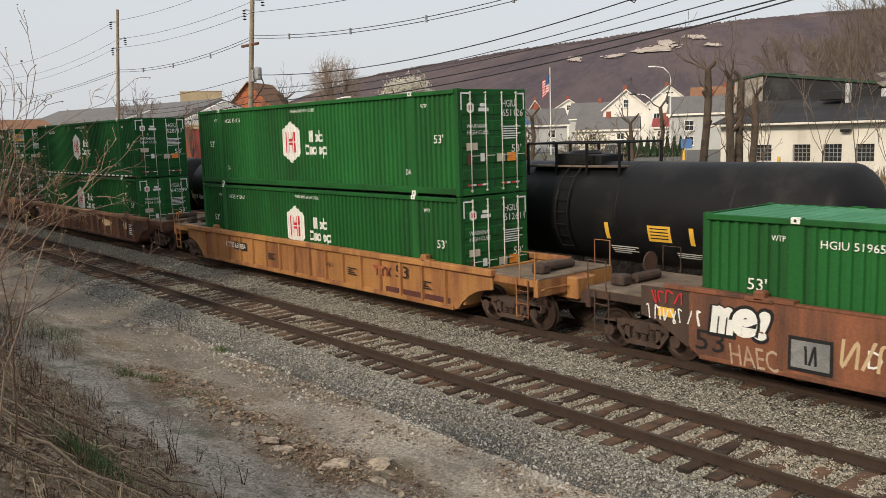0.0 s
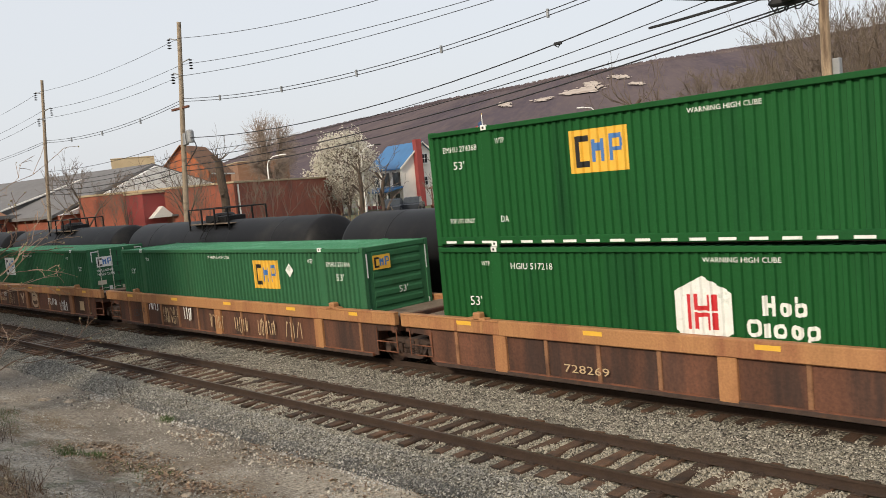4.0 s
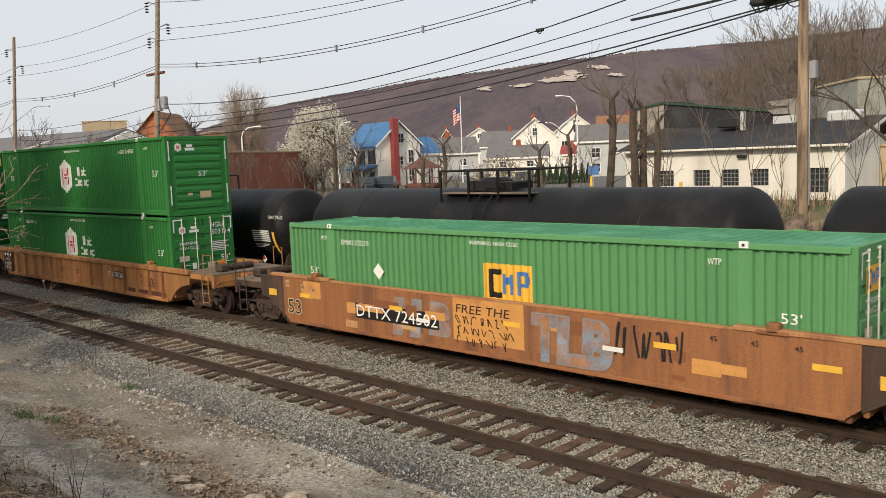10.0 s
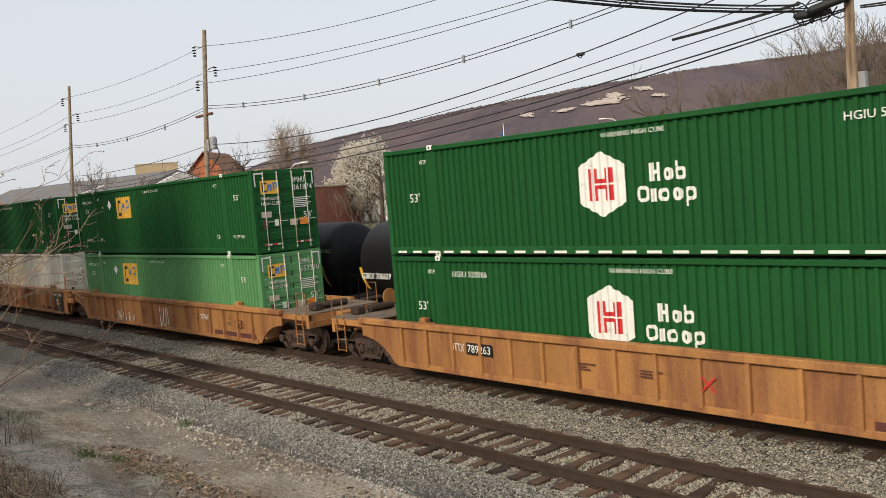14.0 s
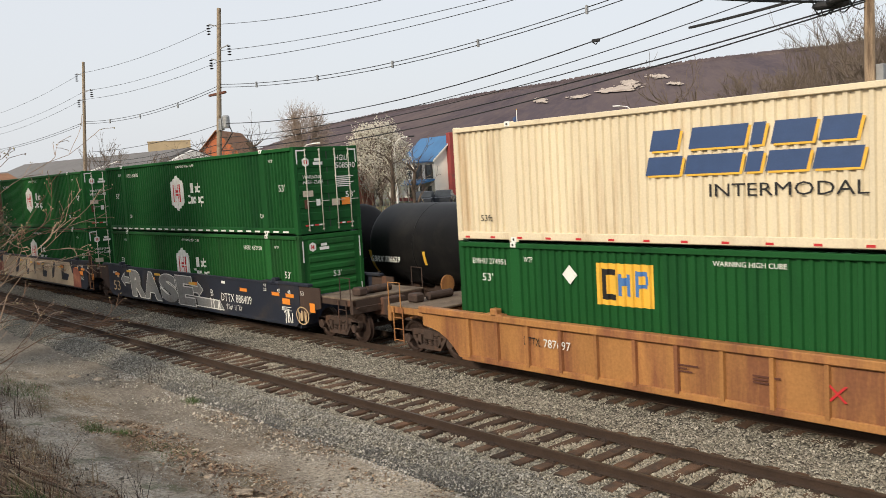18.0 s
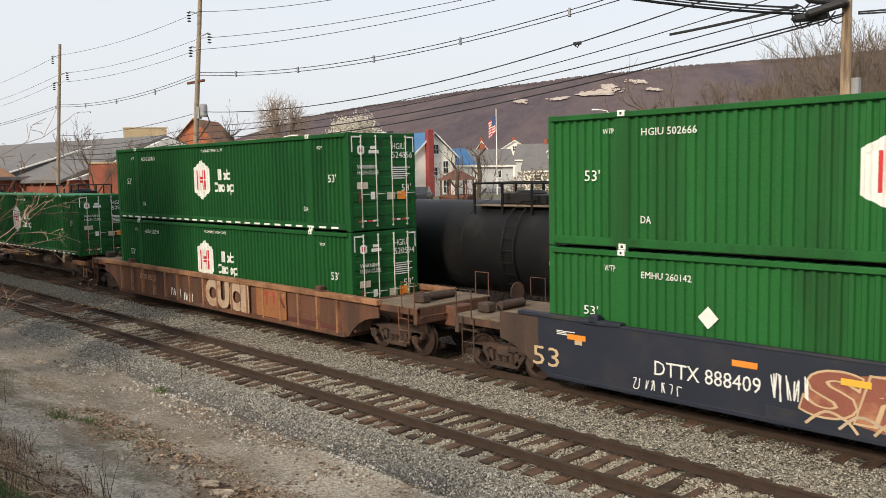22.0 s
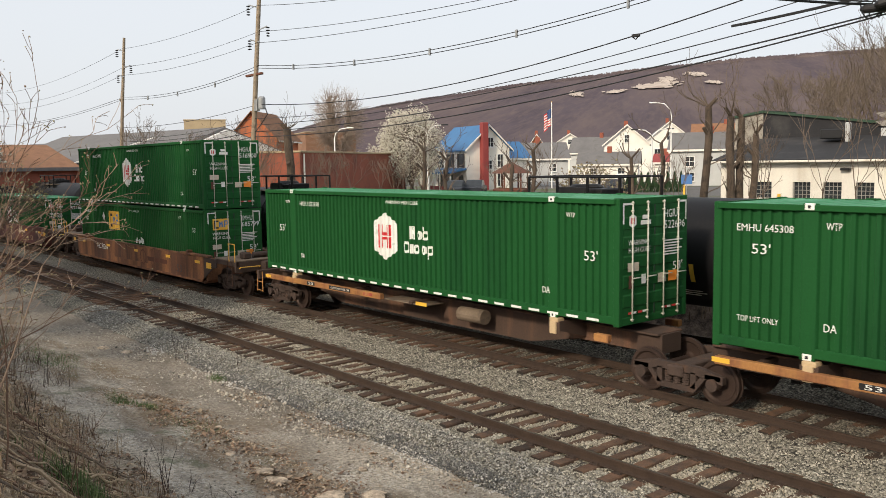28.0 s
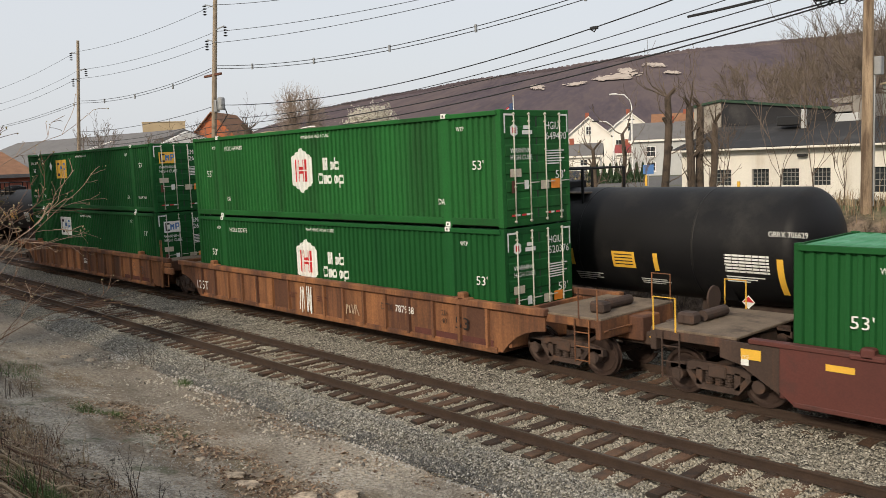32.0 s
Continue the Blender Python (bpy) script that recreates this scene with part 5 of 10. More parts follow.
# number, colour of the box and brand of each load, from the leading car back
BOXES = [
    # (car index, level, colour, number, brand, end, tape, panel, placard, patch)
    (0, LOW, "green", "HGIU 519658", "red", "door", False, "", False, False),
    (1, LOW, "green", "HGIU 512611", "red", "door", False, "", False, False),
    (1, TOP, "green", "HGIU 651126", "red", "door", False, "", False, False),
    (2, LOW, "green", "HGIU 643589", "red", "door", False, "", False, False),
    (2, TOP, "green_dark", "HGIU 528717", "red", "door", True, "", False, False),
    (3, LOW, "green_dark", "HGIU 517218", "red", "door", False, "", False, False),
    (3, TOP, "green_dark", "EMHU 274368", "emp", "door", True, "yellow_paint", False, False),
    (4, LOW, "green_dull", "EMHU 271644", "emp", "nose", False, "yellow_paint", True, False),
    (5, LOW, "green_dull", "EMHU 645373", "emp", "door", False, "white_paint", False, False),
    (6, LOW, "green_dark", "HGIU 519063", "red", "nose", False, "", False, False),
    (7, LOW, "green", "HGIU 652061", "red", "door", False, "", False, False),
    (8, LOW, "green_light", "EMHU 272210", "emp", "door", False, "yellow_paint", True, False),
    (9, LOW, "green_bright", "HGIU 503114", "red", "door", False, "", False, False),
    (9, TOP, "green_bright", "HGIU 504788", "red", "nose", False, "", False, False),
    (10, LOW, "green_dark", "HGIU 525848", "red", "nose", False, "", False, False),
    (10, TOP, "green", "EMHU 658581", "emp", "nose", False, "yellow_paint", True, False),
    (11, LOW, "green_dark", "HGIU 525966", "red", "door", False, "", False, False),
    (11, TOP, "green_dark", "HGIU 535405", "red", "nose", True, "", False, False),
    (12, LOW, "green_light", "EMHU 657310", "emp", "door", False, "yellow_paint", True, False),
    (12, TOP, "green_dark", "EMHU 261874", "emp", "door", False, "yellow_paint", True, False),
    (13, LOW, "white_box", "SWRU 103761", "ghost", "door", False, "", False, False),
    (13, TOP, "green_dark", "EMHU 645810", "emp", "door", False, "yellow_paint", True, False),
    (14, LOW, "green_dark", "EMHU 274951", "emp", "door", False, "yellow_paint", True, False),
    (14, TOP, "cream", "SWRU 951000", "slant", "door", False, "", False, False),
    (15, LOW, "green", "HGIU 652108", "red", "nose", False, "", False, False),
    (15, TOP, "green_dark", "HGIU 508590", "red", "door", True, "", False, False),
    (16, LOW, "green_dark", "HGIU 501002", "red", "door", False, "", False, False),
    (16, TOP, "green", "HGIU 642550", "red", "door", False, "", False, True),
    (17, LOW, "green", "EMHU 260142", "emp", "door", False, "yellow_paint", True, False),
    (17, TOP, "green", "HGIU 502666", "red", "door", False, "", False, False),
    (18, LOW, "green_dark", "HGIU 520594", "red", "door", False, "", False, False),
    (18, TOP, "green_dark", "HGIU 524856", "red", "door", True, "", False, False),
    (19, FLAT, "green", "HGIU 509120", "red", "door", True, "", False, False),
    (20, FLAT, "green", "HGIU 500594", "red", "door", False, "", False, False),
    (21, FLAT, "green", "EMHU 650895", "emp", "door", False, "yellow_paint", True, False),
    (22, FLAT, "green_dark", "EMHU 645308", "emp", "door", False, "yellow_paint", True, False),
    (23, FLAT, "green_dark", "HGIU 522696", "red", "door", True, "", False, False),
    (24, LOW, "green", "EMHU 685799", "emp", "door", False, "yellow_paint", True, False),
    (24, TOP, "green_dark", "HGIU 516900", "red", "door", True, "", False, False),
    (25, LOW, "green_dark", "HGIU 523658", "red", "door", False, "", False, False),
    (26, LOW, "green_dark", "HGIU 520376", "red", "door", False, "", False, False),
    (26, TOP, "green", "HGIU 649490", "red", "door", False, "", False, False),
    (27, LOW, "green_dark", "EMHU 260533", "emp", "door", False, "white_paint", False, False),
    (27, TOP, "green_dark", "EMHU 264117", "emp", "door", False, "yellow_paint", True, False),
]
CARS = []


def build_cars():
    R_, O_, C_, W_ = M["car_rust"], M["car_orange"], M["car_ochre"], M["car_old"]
    spec = [
        (R_, "slab", "free", "free", "rust-brown", None), (O_, "ribbed", "free", "free", "worn orange", None), (M["car_brown"], "ribbed", "free", "free", "rust-brown", None),
        (R_, "beam", "free", "joint", "rust-brown", None), (R_, "beam", "joint", "joint", "rust-brown", None), (R_, "beam", "joint", "free", "rust-brown", None),
        (C_, "slab", "free", "joint", "patched ochre", None), (C_, "slab", "joint", "joint", "patched ochre", None), (C_, "slab", "joint", "free", "patched ochre", None),
        (O_, "ribbed", "free", "joint", "worn orange", None), (O_, "ribbed", "joint", "joint", "orange", None), (O_, "ribbed", "joint", "free", "orange", None),
        (O_, "ribbed", "free", "joint", "worn orange", None), (O_, "ribbed", "joint", "joint", "orange", None), (O_, "ribbed", "joint", "free", "orange", None),
        (M["car_blue"], "slab", "free", "joint", "navy-blue", None), (M["car_blue"], "slab", "joint", "joint", "navy-blue", None), (M["car_blue"], "slab", "joint", "free", "navy-blue", None),
        (M["car_brown"], "ribbed", "free", "free", "rust-brown", None)]
    for m, style, a, b, colour, top in spec:
        CARS.append(well_car(m, style, a, b, colour, top))
    for k in range(5):
        CARS.append(spine_car("free" if k == 0 else "joint", "free" if k == 4 else "joint"))
    CARS.append(well_car(W_, "slab", "free", "free", "rust-streaked orange", 1.45))
    CARS.append(well_car(M["car_maroon"], "slab", "free", "free", "maroon", 1.45))
    CARS.append(well_car(W_, "ribbed", "free", "joint", "rusty orange", None))
    CARS.append(well_car(W_, "ribbed", "joint", "free", "rusty orange", None))
    for k, c in enumerate(CARS):
        MOVERS.append((c, FIRST[k], 0.0))


build_cars()
for i, z, c, num, brand, front, tape, panel, placard, patch in BOXES:
    box = container(c, num, brand, front, tape, panel or "yellow_paint", placard, patch)
    MOVERS.append((box, FIRST[i], z))
    if i in (6, 25):
        part("roof_badge", shared(("roof_badge",), lambda: flat(hexagon(1.5, 2.0)), M["white_paint"]), None, box, "white badge on the roof", m=pose(-0.75, 7.6, 2.872))
        part("roof_badge_bar", shared(("roof_badge_bar",), lambda: flat(rect(0, 0, 0.75, 0.35)), M["red_paint"]), None, box, "red bar on the roof badge", m=pose(-0.37, 8.4, 2.876))


# ---- lettering, patches and graffiti on the railcars ----
def ribbon(pts, w, step=0.0004):
    """A flat stroke along points."""
    g = Geo()
    n = len(pts)
    for k, (x, y) in enumerate(pts):
        (x0, y0), (x1, y1) = pts[max(0, k - 1)], pts[min(n - 1, k + 1)]
        if k in (0, n - 1) and pts[0] == pts[-1]:
            (x0, y0), (x1, y1) = pts[-2], pts[1]
        dx, dy = x1 - x0, y1 - y0
        d = math.hypot(dx, dy) or 1e-6
        px, py = -dy / d * w / 2, dx / d * w / 2
        g.v += [(x + px, y + py, step * 0.3 * (k % 9)), (x - px, y - py, step * 0.3 * (k % 9))]
        if k:
            g.f.append((2 * k - 2, 2 * k - 1, 2 * k + 1, 2 * k))
    return g


def smooth_path(pts, n=5):
    out = []
    P = [pts[0]] + list(pts) + [pts[-1]]
    for i in range(1, len(P) - 2):
        for k in range(n):
            t = k / n
            q = []
            for c in (0, 1):
                a, b, d, e = P[i - 1][c], P[i][c], P[i + 1][c], P[i + 2][c]
                q.append(0.5 * (2 * b + (d - a) * t + (2 * a - 5 * b + 4 * d - e) * t * t + (3 * b - a - 3 * d + e) * t ** 3))
            out.append(tuple(q))
    out.append(tuple(pts[-1]))
    return out


def scribble(car, u, z, w, h, colour, seed, thick=0.04, glyphs=5):
    """An unreadable tag of looping strokes."""
    rnd = random.Random(seed)
    for k in range(glyphs):
        x0, x1 = w * k / glyphs, w * (k + 0.95) / glyphs
        pts = [(rnd.uniform(x0, x1), h * (0.05 if i % 2 else 0.95) * rnd.uniform(0.8, 1.05) + h * 0.02) for i in range(rnd.choice((3, 4, 5)))]
        pts.sort(key=lambda p: p[0] + rnd.uniform(-0.3, 0.3) * w / glyphs)
        side_mark(car, "graffiti_stroke", ribbon(smooth_path(pts), thick).mesh("graffiti_stroke", M[colour]), u, z, out=0.014 + 0.002 * (k % 3))


def stripe(car, u, z, w, h, colour, label="", out=0.012, lean=0.0):
    return side_mark(car, "painted_patch", shared(("painted_patch", w, h, colour, lean), lambda: flat(rect(0, 0, w, h, lean)), M[colour]), u, z, label, out)


def blob(cx, cy, rx, ry, seed, n=18, rough=0.18):
    return [(cx + rx * (1 + rough * noise.noise((math.cos(a) * 1.5, math.sin(a) * 1.5, seed))) * math.cos(a), cy + ry * (1 + rough * noise.noise((math.cos(a) * 1.5, math.sin(a) * 1.5, seed + 5))) * math.sin(a)) for a in [6.2832 * k / n for k in range(n)]]


def red_logo(car, u, z, w, h, out=0.012, paint="faded_red"):
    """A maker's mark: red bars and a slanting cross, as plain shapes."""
    k = w / 3.0
    ps = [rect(0, h - 0.3 * h, 0.95 * k, h), rect(0.33 * k, 0, 0.62 * k, 0.7 * h), rect(1.0 * k, h - 0.3 * h, 1.95 * k, h), rect(1.33 * k, 0, 1.62 * k, 0.7 * h)]
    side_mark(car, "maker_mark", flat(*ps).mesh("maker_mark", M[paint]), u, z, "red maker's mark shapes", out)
    side_mark(car, "maker_cross", flat(rect(2.0 * k, 0, 2.3 * k, h, 0.7 * k)).mesh("maker_cross", M[paint]), u, z, "red slanting bar", out + 0.001)
    side_mark(car, "maker_cross", flat(rect(2.7 * k, 0, 3.0 * k, h, -0.7 * k)).mesh("maker_cross", M["car_maroon"]), u, z, "dark slanting bar", out + 0.003)


def piece(car, words, u, z, w, h, fill, line, fat=0.06, lean=0.1, edge=0.05, out=0.014, lap=1.12, drop=0.0):
    """Fat sprayed letters, each with its outline."""
    n = len(words)
    step = w / n
    for k, ch in enumerate(words):
        lw = round(step * lap * (0.6 if ch in "I1!i" else 1.0), 3)
        zz = z + drop * (k % 2)
        side_mark(car, "graffiti_outline", lettering(ch, lw + 2 * edge, h + 2 * edge, M[line], fat + 0.03, lean), u + k * step - edge, zz - edge, "", out + 0.003 * (k % 2))
        side_mark(car, "graffiti_letter", lettering(ch, lw, h, M[fill], fat, lean), u + k * step, zz, "", out + 0.0015 + 0.003 * (k % 2))


def tag(car, name, words, u, z, w, h, colour="white_paint", out=0.015):
    return side_mark(car, name, W(words, w, h, colour), u, z, "", out)


def data_block(car, u, z, w, n, colour="black_paint", h=0.035):
    for k in range(n):
        stripe(car, u, z - k * h * 1.8, round(w * (1 - 0.23 * ((k * 5) % 3)), 2), h, colour)


def plain_number(car, words, u, z, w, h, panel=True):
    if panel:
        stripe(car, u - 0.05, z - 0.05, w + 0.1, h + 0.1, "black_paint", "black number panel")
    tag(car, "car_number", words, u, z, w, h)


def dress_cars():
    C = CARS
    # yellow reflectors along every well car
    for i, c in enumerate(C):
        if 19 <= i <= 23:
            for u, w in ((0.1, 0.4), (9.0, 0.5)):
                side_mark(c, "reflector", shared(("side_reflector", w), lambda: flat(rect(0, 0, w, 0.1)), M["yellow_paint"]), u, 1.08, "yellow reflector", -0.076)
            continue
        top = 1.4 if i in (3, 4, 5) else 1.37
        for u in (() if i == 0 else (0.7, 4.6, 8.5, 12.4, 15.5) if i not in (9, 10, 11, 12, 13, 14) else (4.2, 8.6, 12.6)):
            z = {True: 1.16, False: top}[i in (6, 7, 8, 15, 16, 17)]
            if i in (24, 25):
                z = 1.12
            col = "orange_mark" if i in (15, 16, 17) else "yellow_paint"
            stripe(c, u, z if i < 15 or i > 17 else 1.3, 0.5, 0.12 if i not in (3, 4, 5) else 0.1, col, "bright reflector", 0.036 if i not in (6, 7, 8, 15, 16, 17, 24, 25) else 0.02)
        if i in (0, 6, 7, 8, 24, 25):
            stripe(c, 16.6, 0.98, 0.48, 0.24, "yellow_paint", "yellow patch")
            stripe(c, -0.9, 1.1, 0.4, 0.2, "yellow_paint", "yellow patch")
    # leading rusty car: bold white tag and scrawls
    c = C[0]
    piece(c, "me!", 0.35, 0.95, 1.45, 0.58, "white_paint", "black_paint", 0.07, 0.15, 0.07)
    tag(c, "length_mark", "53", 0.02, 0.55, 0.66, 0.42, "black_paint")
    side_mark(c, "graffiti_tag", lettering("HAEC", 1.05, 0.42, M["chalk_paint"], 0.0, -0.2), 0.78, 0.38, "pale sprayed tag", 0.016)
    scribble(c, -1.2, 1.0, 1.4, 0.32, "white_paint", 4, 0.03, 7)
    scribble(c, -1.1, 1.38, 0.8, 0.28, "red_paint", 5, 0.03, 4)
    stripe(c, 2.0, 0.5, 0.85, 0.66, "black_paint", "dark painted square")
    stripe(c, 2.06, 0.57, 0.73, 0.52, "silver_paint", "silver painted square", 0.016)
    scribble(c, 2.1, 0.62, 0.6, 0.4, "black_paint", 6, 0.05, 4)
    scribble(c, 3.0, 0.7, 0.9, 0.6, "tan_paint", 7, 0.06, 3)
    scribble(c, 4.2, 0.6, 3.4, 0.8, "white_paint", 8, 0.06, 7)
    tag(c, "car_letter", "D", 3.45, 0.8, 0.25, 0.32)
    # orange ribbed car
    c = C[1]
    plain_number(c, "658854", 3.1, 0.9, 0.85, 0.2)
    tag(c, "car_mark", "DTTX", 2.35, 0.9, 0.65, 0.2)
    tag(c, "length_mark", "53", 13.45, 0.9, 0.6, 0.36, "black_paint")
    red_logo(c, 12.3, 0.88, 0.9, 0.28)
    tag(c, "stencil", "NWE13", 9.52, 0.84, 0.5, 0.14, "black_paint")
    for u in (5.7, 10.9, 14.6):
        data_block(c, u, 0.9, 0.5, 4)
    # rusty ribbed car
    c = C[2]
    tag(c, "length_mark", "53", 13.35, 0.85, 0.52, 0.38, "black_paint")
    tag(c, "stencil", "20\n40", 14.0, 0.85, 0.2, 0.4, "black_paint")
    tag(c, "car_number", "DTTX 658992", 2.4, 0.92, 1.5, 0.2, "tan_paint")
    side_mark(c, "paint_chip", flat(blob(0.8, 0.2, 0.8, 0.16, 3, 18, 0.6)).mesh("paint_chip", M["tan_paint"]), 11.25, 0.8, "flaked pale patch")
    side_mark(c, "paint_chip", flat(blob(0.3, 0.2, 0.3, 0.2, 6, 18, 0.5)).mesh("paint_chip", M["tan_paint"]), 14.4, 0.8, "flaked pale patch")
    data_block(c, 15.2, 1.05, 0.6, 6, "white_paint", 0.05)
    scribble(c, 5.6, 0.75, 3.6, 0.4, "tan_paint", 12, 0.02, 6)
    # panelled cars
    c = C[3]
    tag(c, "car_number", "728269", 4.0, 0.52, 1.2, 0.18, "tan_paint")
    scribble(c, 14.6, 0.42, 0.95, 0.42, "tan_paint", 14, 0.035, 5)
    c = C[4]
    scribble(c, 5.5, 0.7, 0.62, 0.46, "white_paint", 15, 0.06, 4)
    scribble(c, 2.55, 0.95, 0.85, 0.26, "white_paint", 16, 0.05, 5)
    scribble(c, 3.75, 0.82, 1.2, 0.28, "tan_paint", 17, 0.03, 7)
    scribble(c, 3.75, 0.5, 1.25, 0.3, "tan_paint", 18, 0.03, 6)
    tag(c, "load_mark", "125-T", 1.1, 0.6, 0.75, 0.3, "black_paint")
    tag(c, "car_letter", "C", 2.0, 0.8, 0.16, 0.2, "black_paint")
    for u in (7.4, 9.0, 10.6, 12.2):
        scribble(c, u, 0.5, 1.0, 0.5, "tan_paint", 19 + int(u), 0.03, 5)
    c = C[5]
    tag(c, "car_number", "728269", 3.75, 0.6, 0.95, 0.2, "tan_paint")
    y_shape = [[(0.0, 0.45), (0.24, 0.2), (0.26, -0.02)], [(0.5, 0.48), (0.24, 0.2)]]
    for p in y_shape:
        side_mark(c, "graffiti_stroke", ribbon(p, 0.15).mesh("graffiti_stroke", M["chalk_paint"]), 6.85, 0.58, "broad white stroke", -0.06)
    for p in (blob(0.4, 0.2, 0.42, 0.22, 3), blob(0.36, 0.46, 0.33, 0.16, 4)):
        side_mark(c, "graffiti_stroke", ribbon(p + p[:1], 0.15).mesh("graffiti_stroke", M["chalk_paint"]), 8.55, 0.5, "broad white stroke", -0.06)
    scribble(c, 11.0, 0.65, 1.25, 0.32, "white_paint", 31, 0.035, 7)
    scribble(c, 12.55, 0.42, 0.95, 0.5, "white_paint", 32, 0.035, 6)
    scribble(c, 5.65, 1.28, 1.5, 0.22, "black_paint", 33, 0.035, 5)
    scribble(c, 8.4, 1.3, 0.75, 0.2, "black_paint", 34, 0.045, 3)
    scribble(c, 9.3, 1.32, 0.5, 0.14, "black_paint", 35, 0.025, 4)
    scribble(c, 2.6, 0.8, 0.5, 0.2, "tan_paint", 36, 0.025, 4)
    scribble(c, 4.3, 0.85, 0.5, 0.22, "white_paint", 37, 0.025, 4)
    scribble(c, 5.3, 0.45, 0.8, 0.6, "tan_paint", 38, 0.02, 5)
    scribble(c, 9.7, 0.5, 1.1, 0.5, "rust_red", 39, 0.04, 6)
    stripe(c, 14.9, 0.55, 0.5, 0.42, "tan_paint", "pale patch", -0.05)
    # three patched ochre cars
    rnd = random.Random(77)
    for i in (6, 7, 8):
        c = C[i]
        for k in range(18):
            u, z = rnd.uniform(0.2, 15.0), rnd.uniform(0.5, 1.35)
            stripe(c, u, z, round(rnd.uniform(0.3, 1.0), 1), round(rnd.uniform(0.12, 0.4), 1) or 0.1, rnd.choice(("patch_light", "patch_dark", "patch_light", "patch_dark", "patch_pale")), "repainted patch", 0.0085 + 0.0005 * k)
        for u in (5.6, 11.2):
            stripe(c, u, 0.95, 0.5, 0.1, "white_paint", "white mark", 0.022)
        side_mark(c, "length_outline", lettering("53", 0.70, 0.48, M["tan_paint"], 0.05), 0.06, 0.61, "pale outline", 0.0225)
        tag(c, "length_mark", "53", 0.1, 0.64, 0.62, 0.42, "black_paint", 0.024)
        for u, z in ((0.0, 1.42), (0.75, 1.36), (1.25, 1.3)):
            stripe(c, u, z, 0.2, 0.2, "patch_pale", "pale stencil square", 0.0225)
            tag(c, "stencil", "48", u + 0.04, z + 0.05, 0.12, 0.1, "black_paint", 0.024)
        for u in (13.6, 14.4, 15.2):
            tag(c, "stencil", "45", u, 1.45, 0.14, 0.1, "black_paint", 0.024)
    c = C[6]
    plain_number(c, "DTTX 724502", 9.6, 0.88, 3.0, 0.3)
    tag(c, "car_letter", "B", 9.05, 0.9, 0.3, 0.32, "black_paint", 0.024)
    scribble(c, 2.8, 0.6, 0.85, 0.85, "black_paint", 41, 0.05, 5)
    tag(c, "load_mark", "125 T", -0.9, 1.3, 0.5, 0.14)
    for p in (rect(0, 0, 0.12, 0.6), rect(0.12, 0, 0.55, 0.12)):
        side_mark(c, "painted_angle", flat(p).mesh("painted_angle", M["white_paint"]), 3.95, 0.95, "white painted angle", 0.024)
    ring_p = blob(0.3, 0.3, 0.26, 0.26, 1, 20, 0.0)
    side_mark(c, "round_mark", ribbon(ring_p + ring_p[:1], 0.05).mesh("round_mark", M["tan_paint"]), 8.1, 0.85, "pale ring mark", 0.024)
    c = C[7]
    red_logo(c, 6.6, 0.70, 2.0, 0.66, 0.022, "logo_red")
    side_mark(c, "clean_panel", flat(rect(0, 0, 3.1, 1.25)).mesh("clean_panel", M["patch_clean"]), 6.05, 0.44, "clean ochre panel", 0.0195)
    piece(c, "KoR", 2.3, 0.5, 1.5, 0.95, "chalk_paint", "black_paint", 0.03, 0.1, 0.07, 0.018)
    scribble(c, 2.3, 0.55, 1.4, 0.85, "black_paint", 43, 0.06, 4)
    tag(c, "car_letter", "C", 4.5, 0.98, 0.2, 0.26, "black_paint", 0.024)
    c = C[8]
    plain_number(c, "DTTX 724502", 3.25, 0.86, 3.1, 0.32)
    piece(c, "IIB", 4.7, 0.55, 2.0, 0.95, "blue_grey_paint", "silver_paint", 0.06, 0.1, 0.03, 0.0062)
    stripe(c, 6.9, 0.5, 2.2, 1.2, "patch_light", "yellowish panel", 0.0078)
    side_mark(c, "graffiti_tag", lettering("FREE THE", 1.7, 0.2, M["black_paint"], 0.0, 0.1), 7.0, 1.34, "thin black sprayed words", 0.016)
    for k in range(1, 4):
        scribble(c, 6.95, 1.32 - 0.25 * k, 1.9 - 0.2 * (k % 2), 0.19, "black_paint", 46 + k, 0.025, 7)
    piece(c, "TLB", 9.35, 0.5, 2.0, 1.05, "blue_grey_paint", "silver_paint", 0.04, 0.05, 0.03, 0.017)
    scribble(c, 11.4, 0.85, 1.7, 0.7, "black_paint", 53, 0.05, 7)
    # orange three-unit cars
    for i, num, u in ((9, "789263", 11.9), (11, "789263", 3.05), (12, "787697", 11.9), (14, "787697", 3.0), (26, "787988", 12.1)):
        tag(C[i], "car_mark", "DTTX", u - 0.62, 0.9, 0.5, 0.2, "black_paint" if i in (12, 14, 26) else "white_paint")
        plain_number(C[i], num, u, 0.9, 0.8, 0.2, i in (9, 11))
        for uu in (6.5, 8.2):
            data_block(C[i], uu, 0.95, 0.55, 3, "rust_red")
    for i in (9, 10, 12, 13, 14, 26, 27):
        tag(C[i], "length_mark", "53", 14.55, 0.72, 0.5, 0.32, "black_paint")
        tag(C[i], "stencil", "20\n40", 14.02, 0.8, 0.2, 0.36, "black_paint")
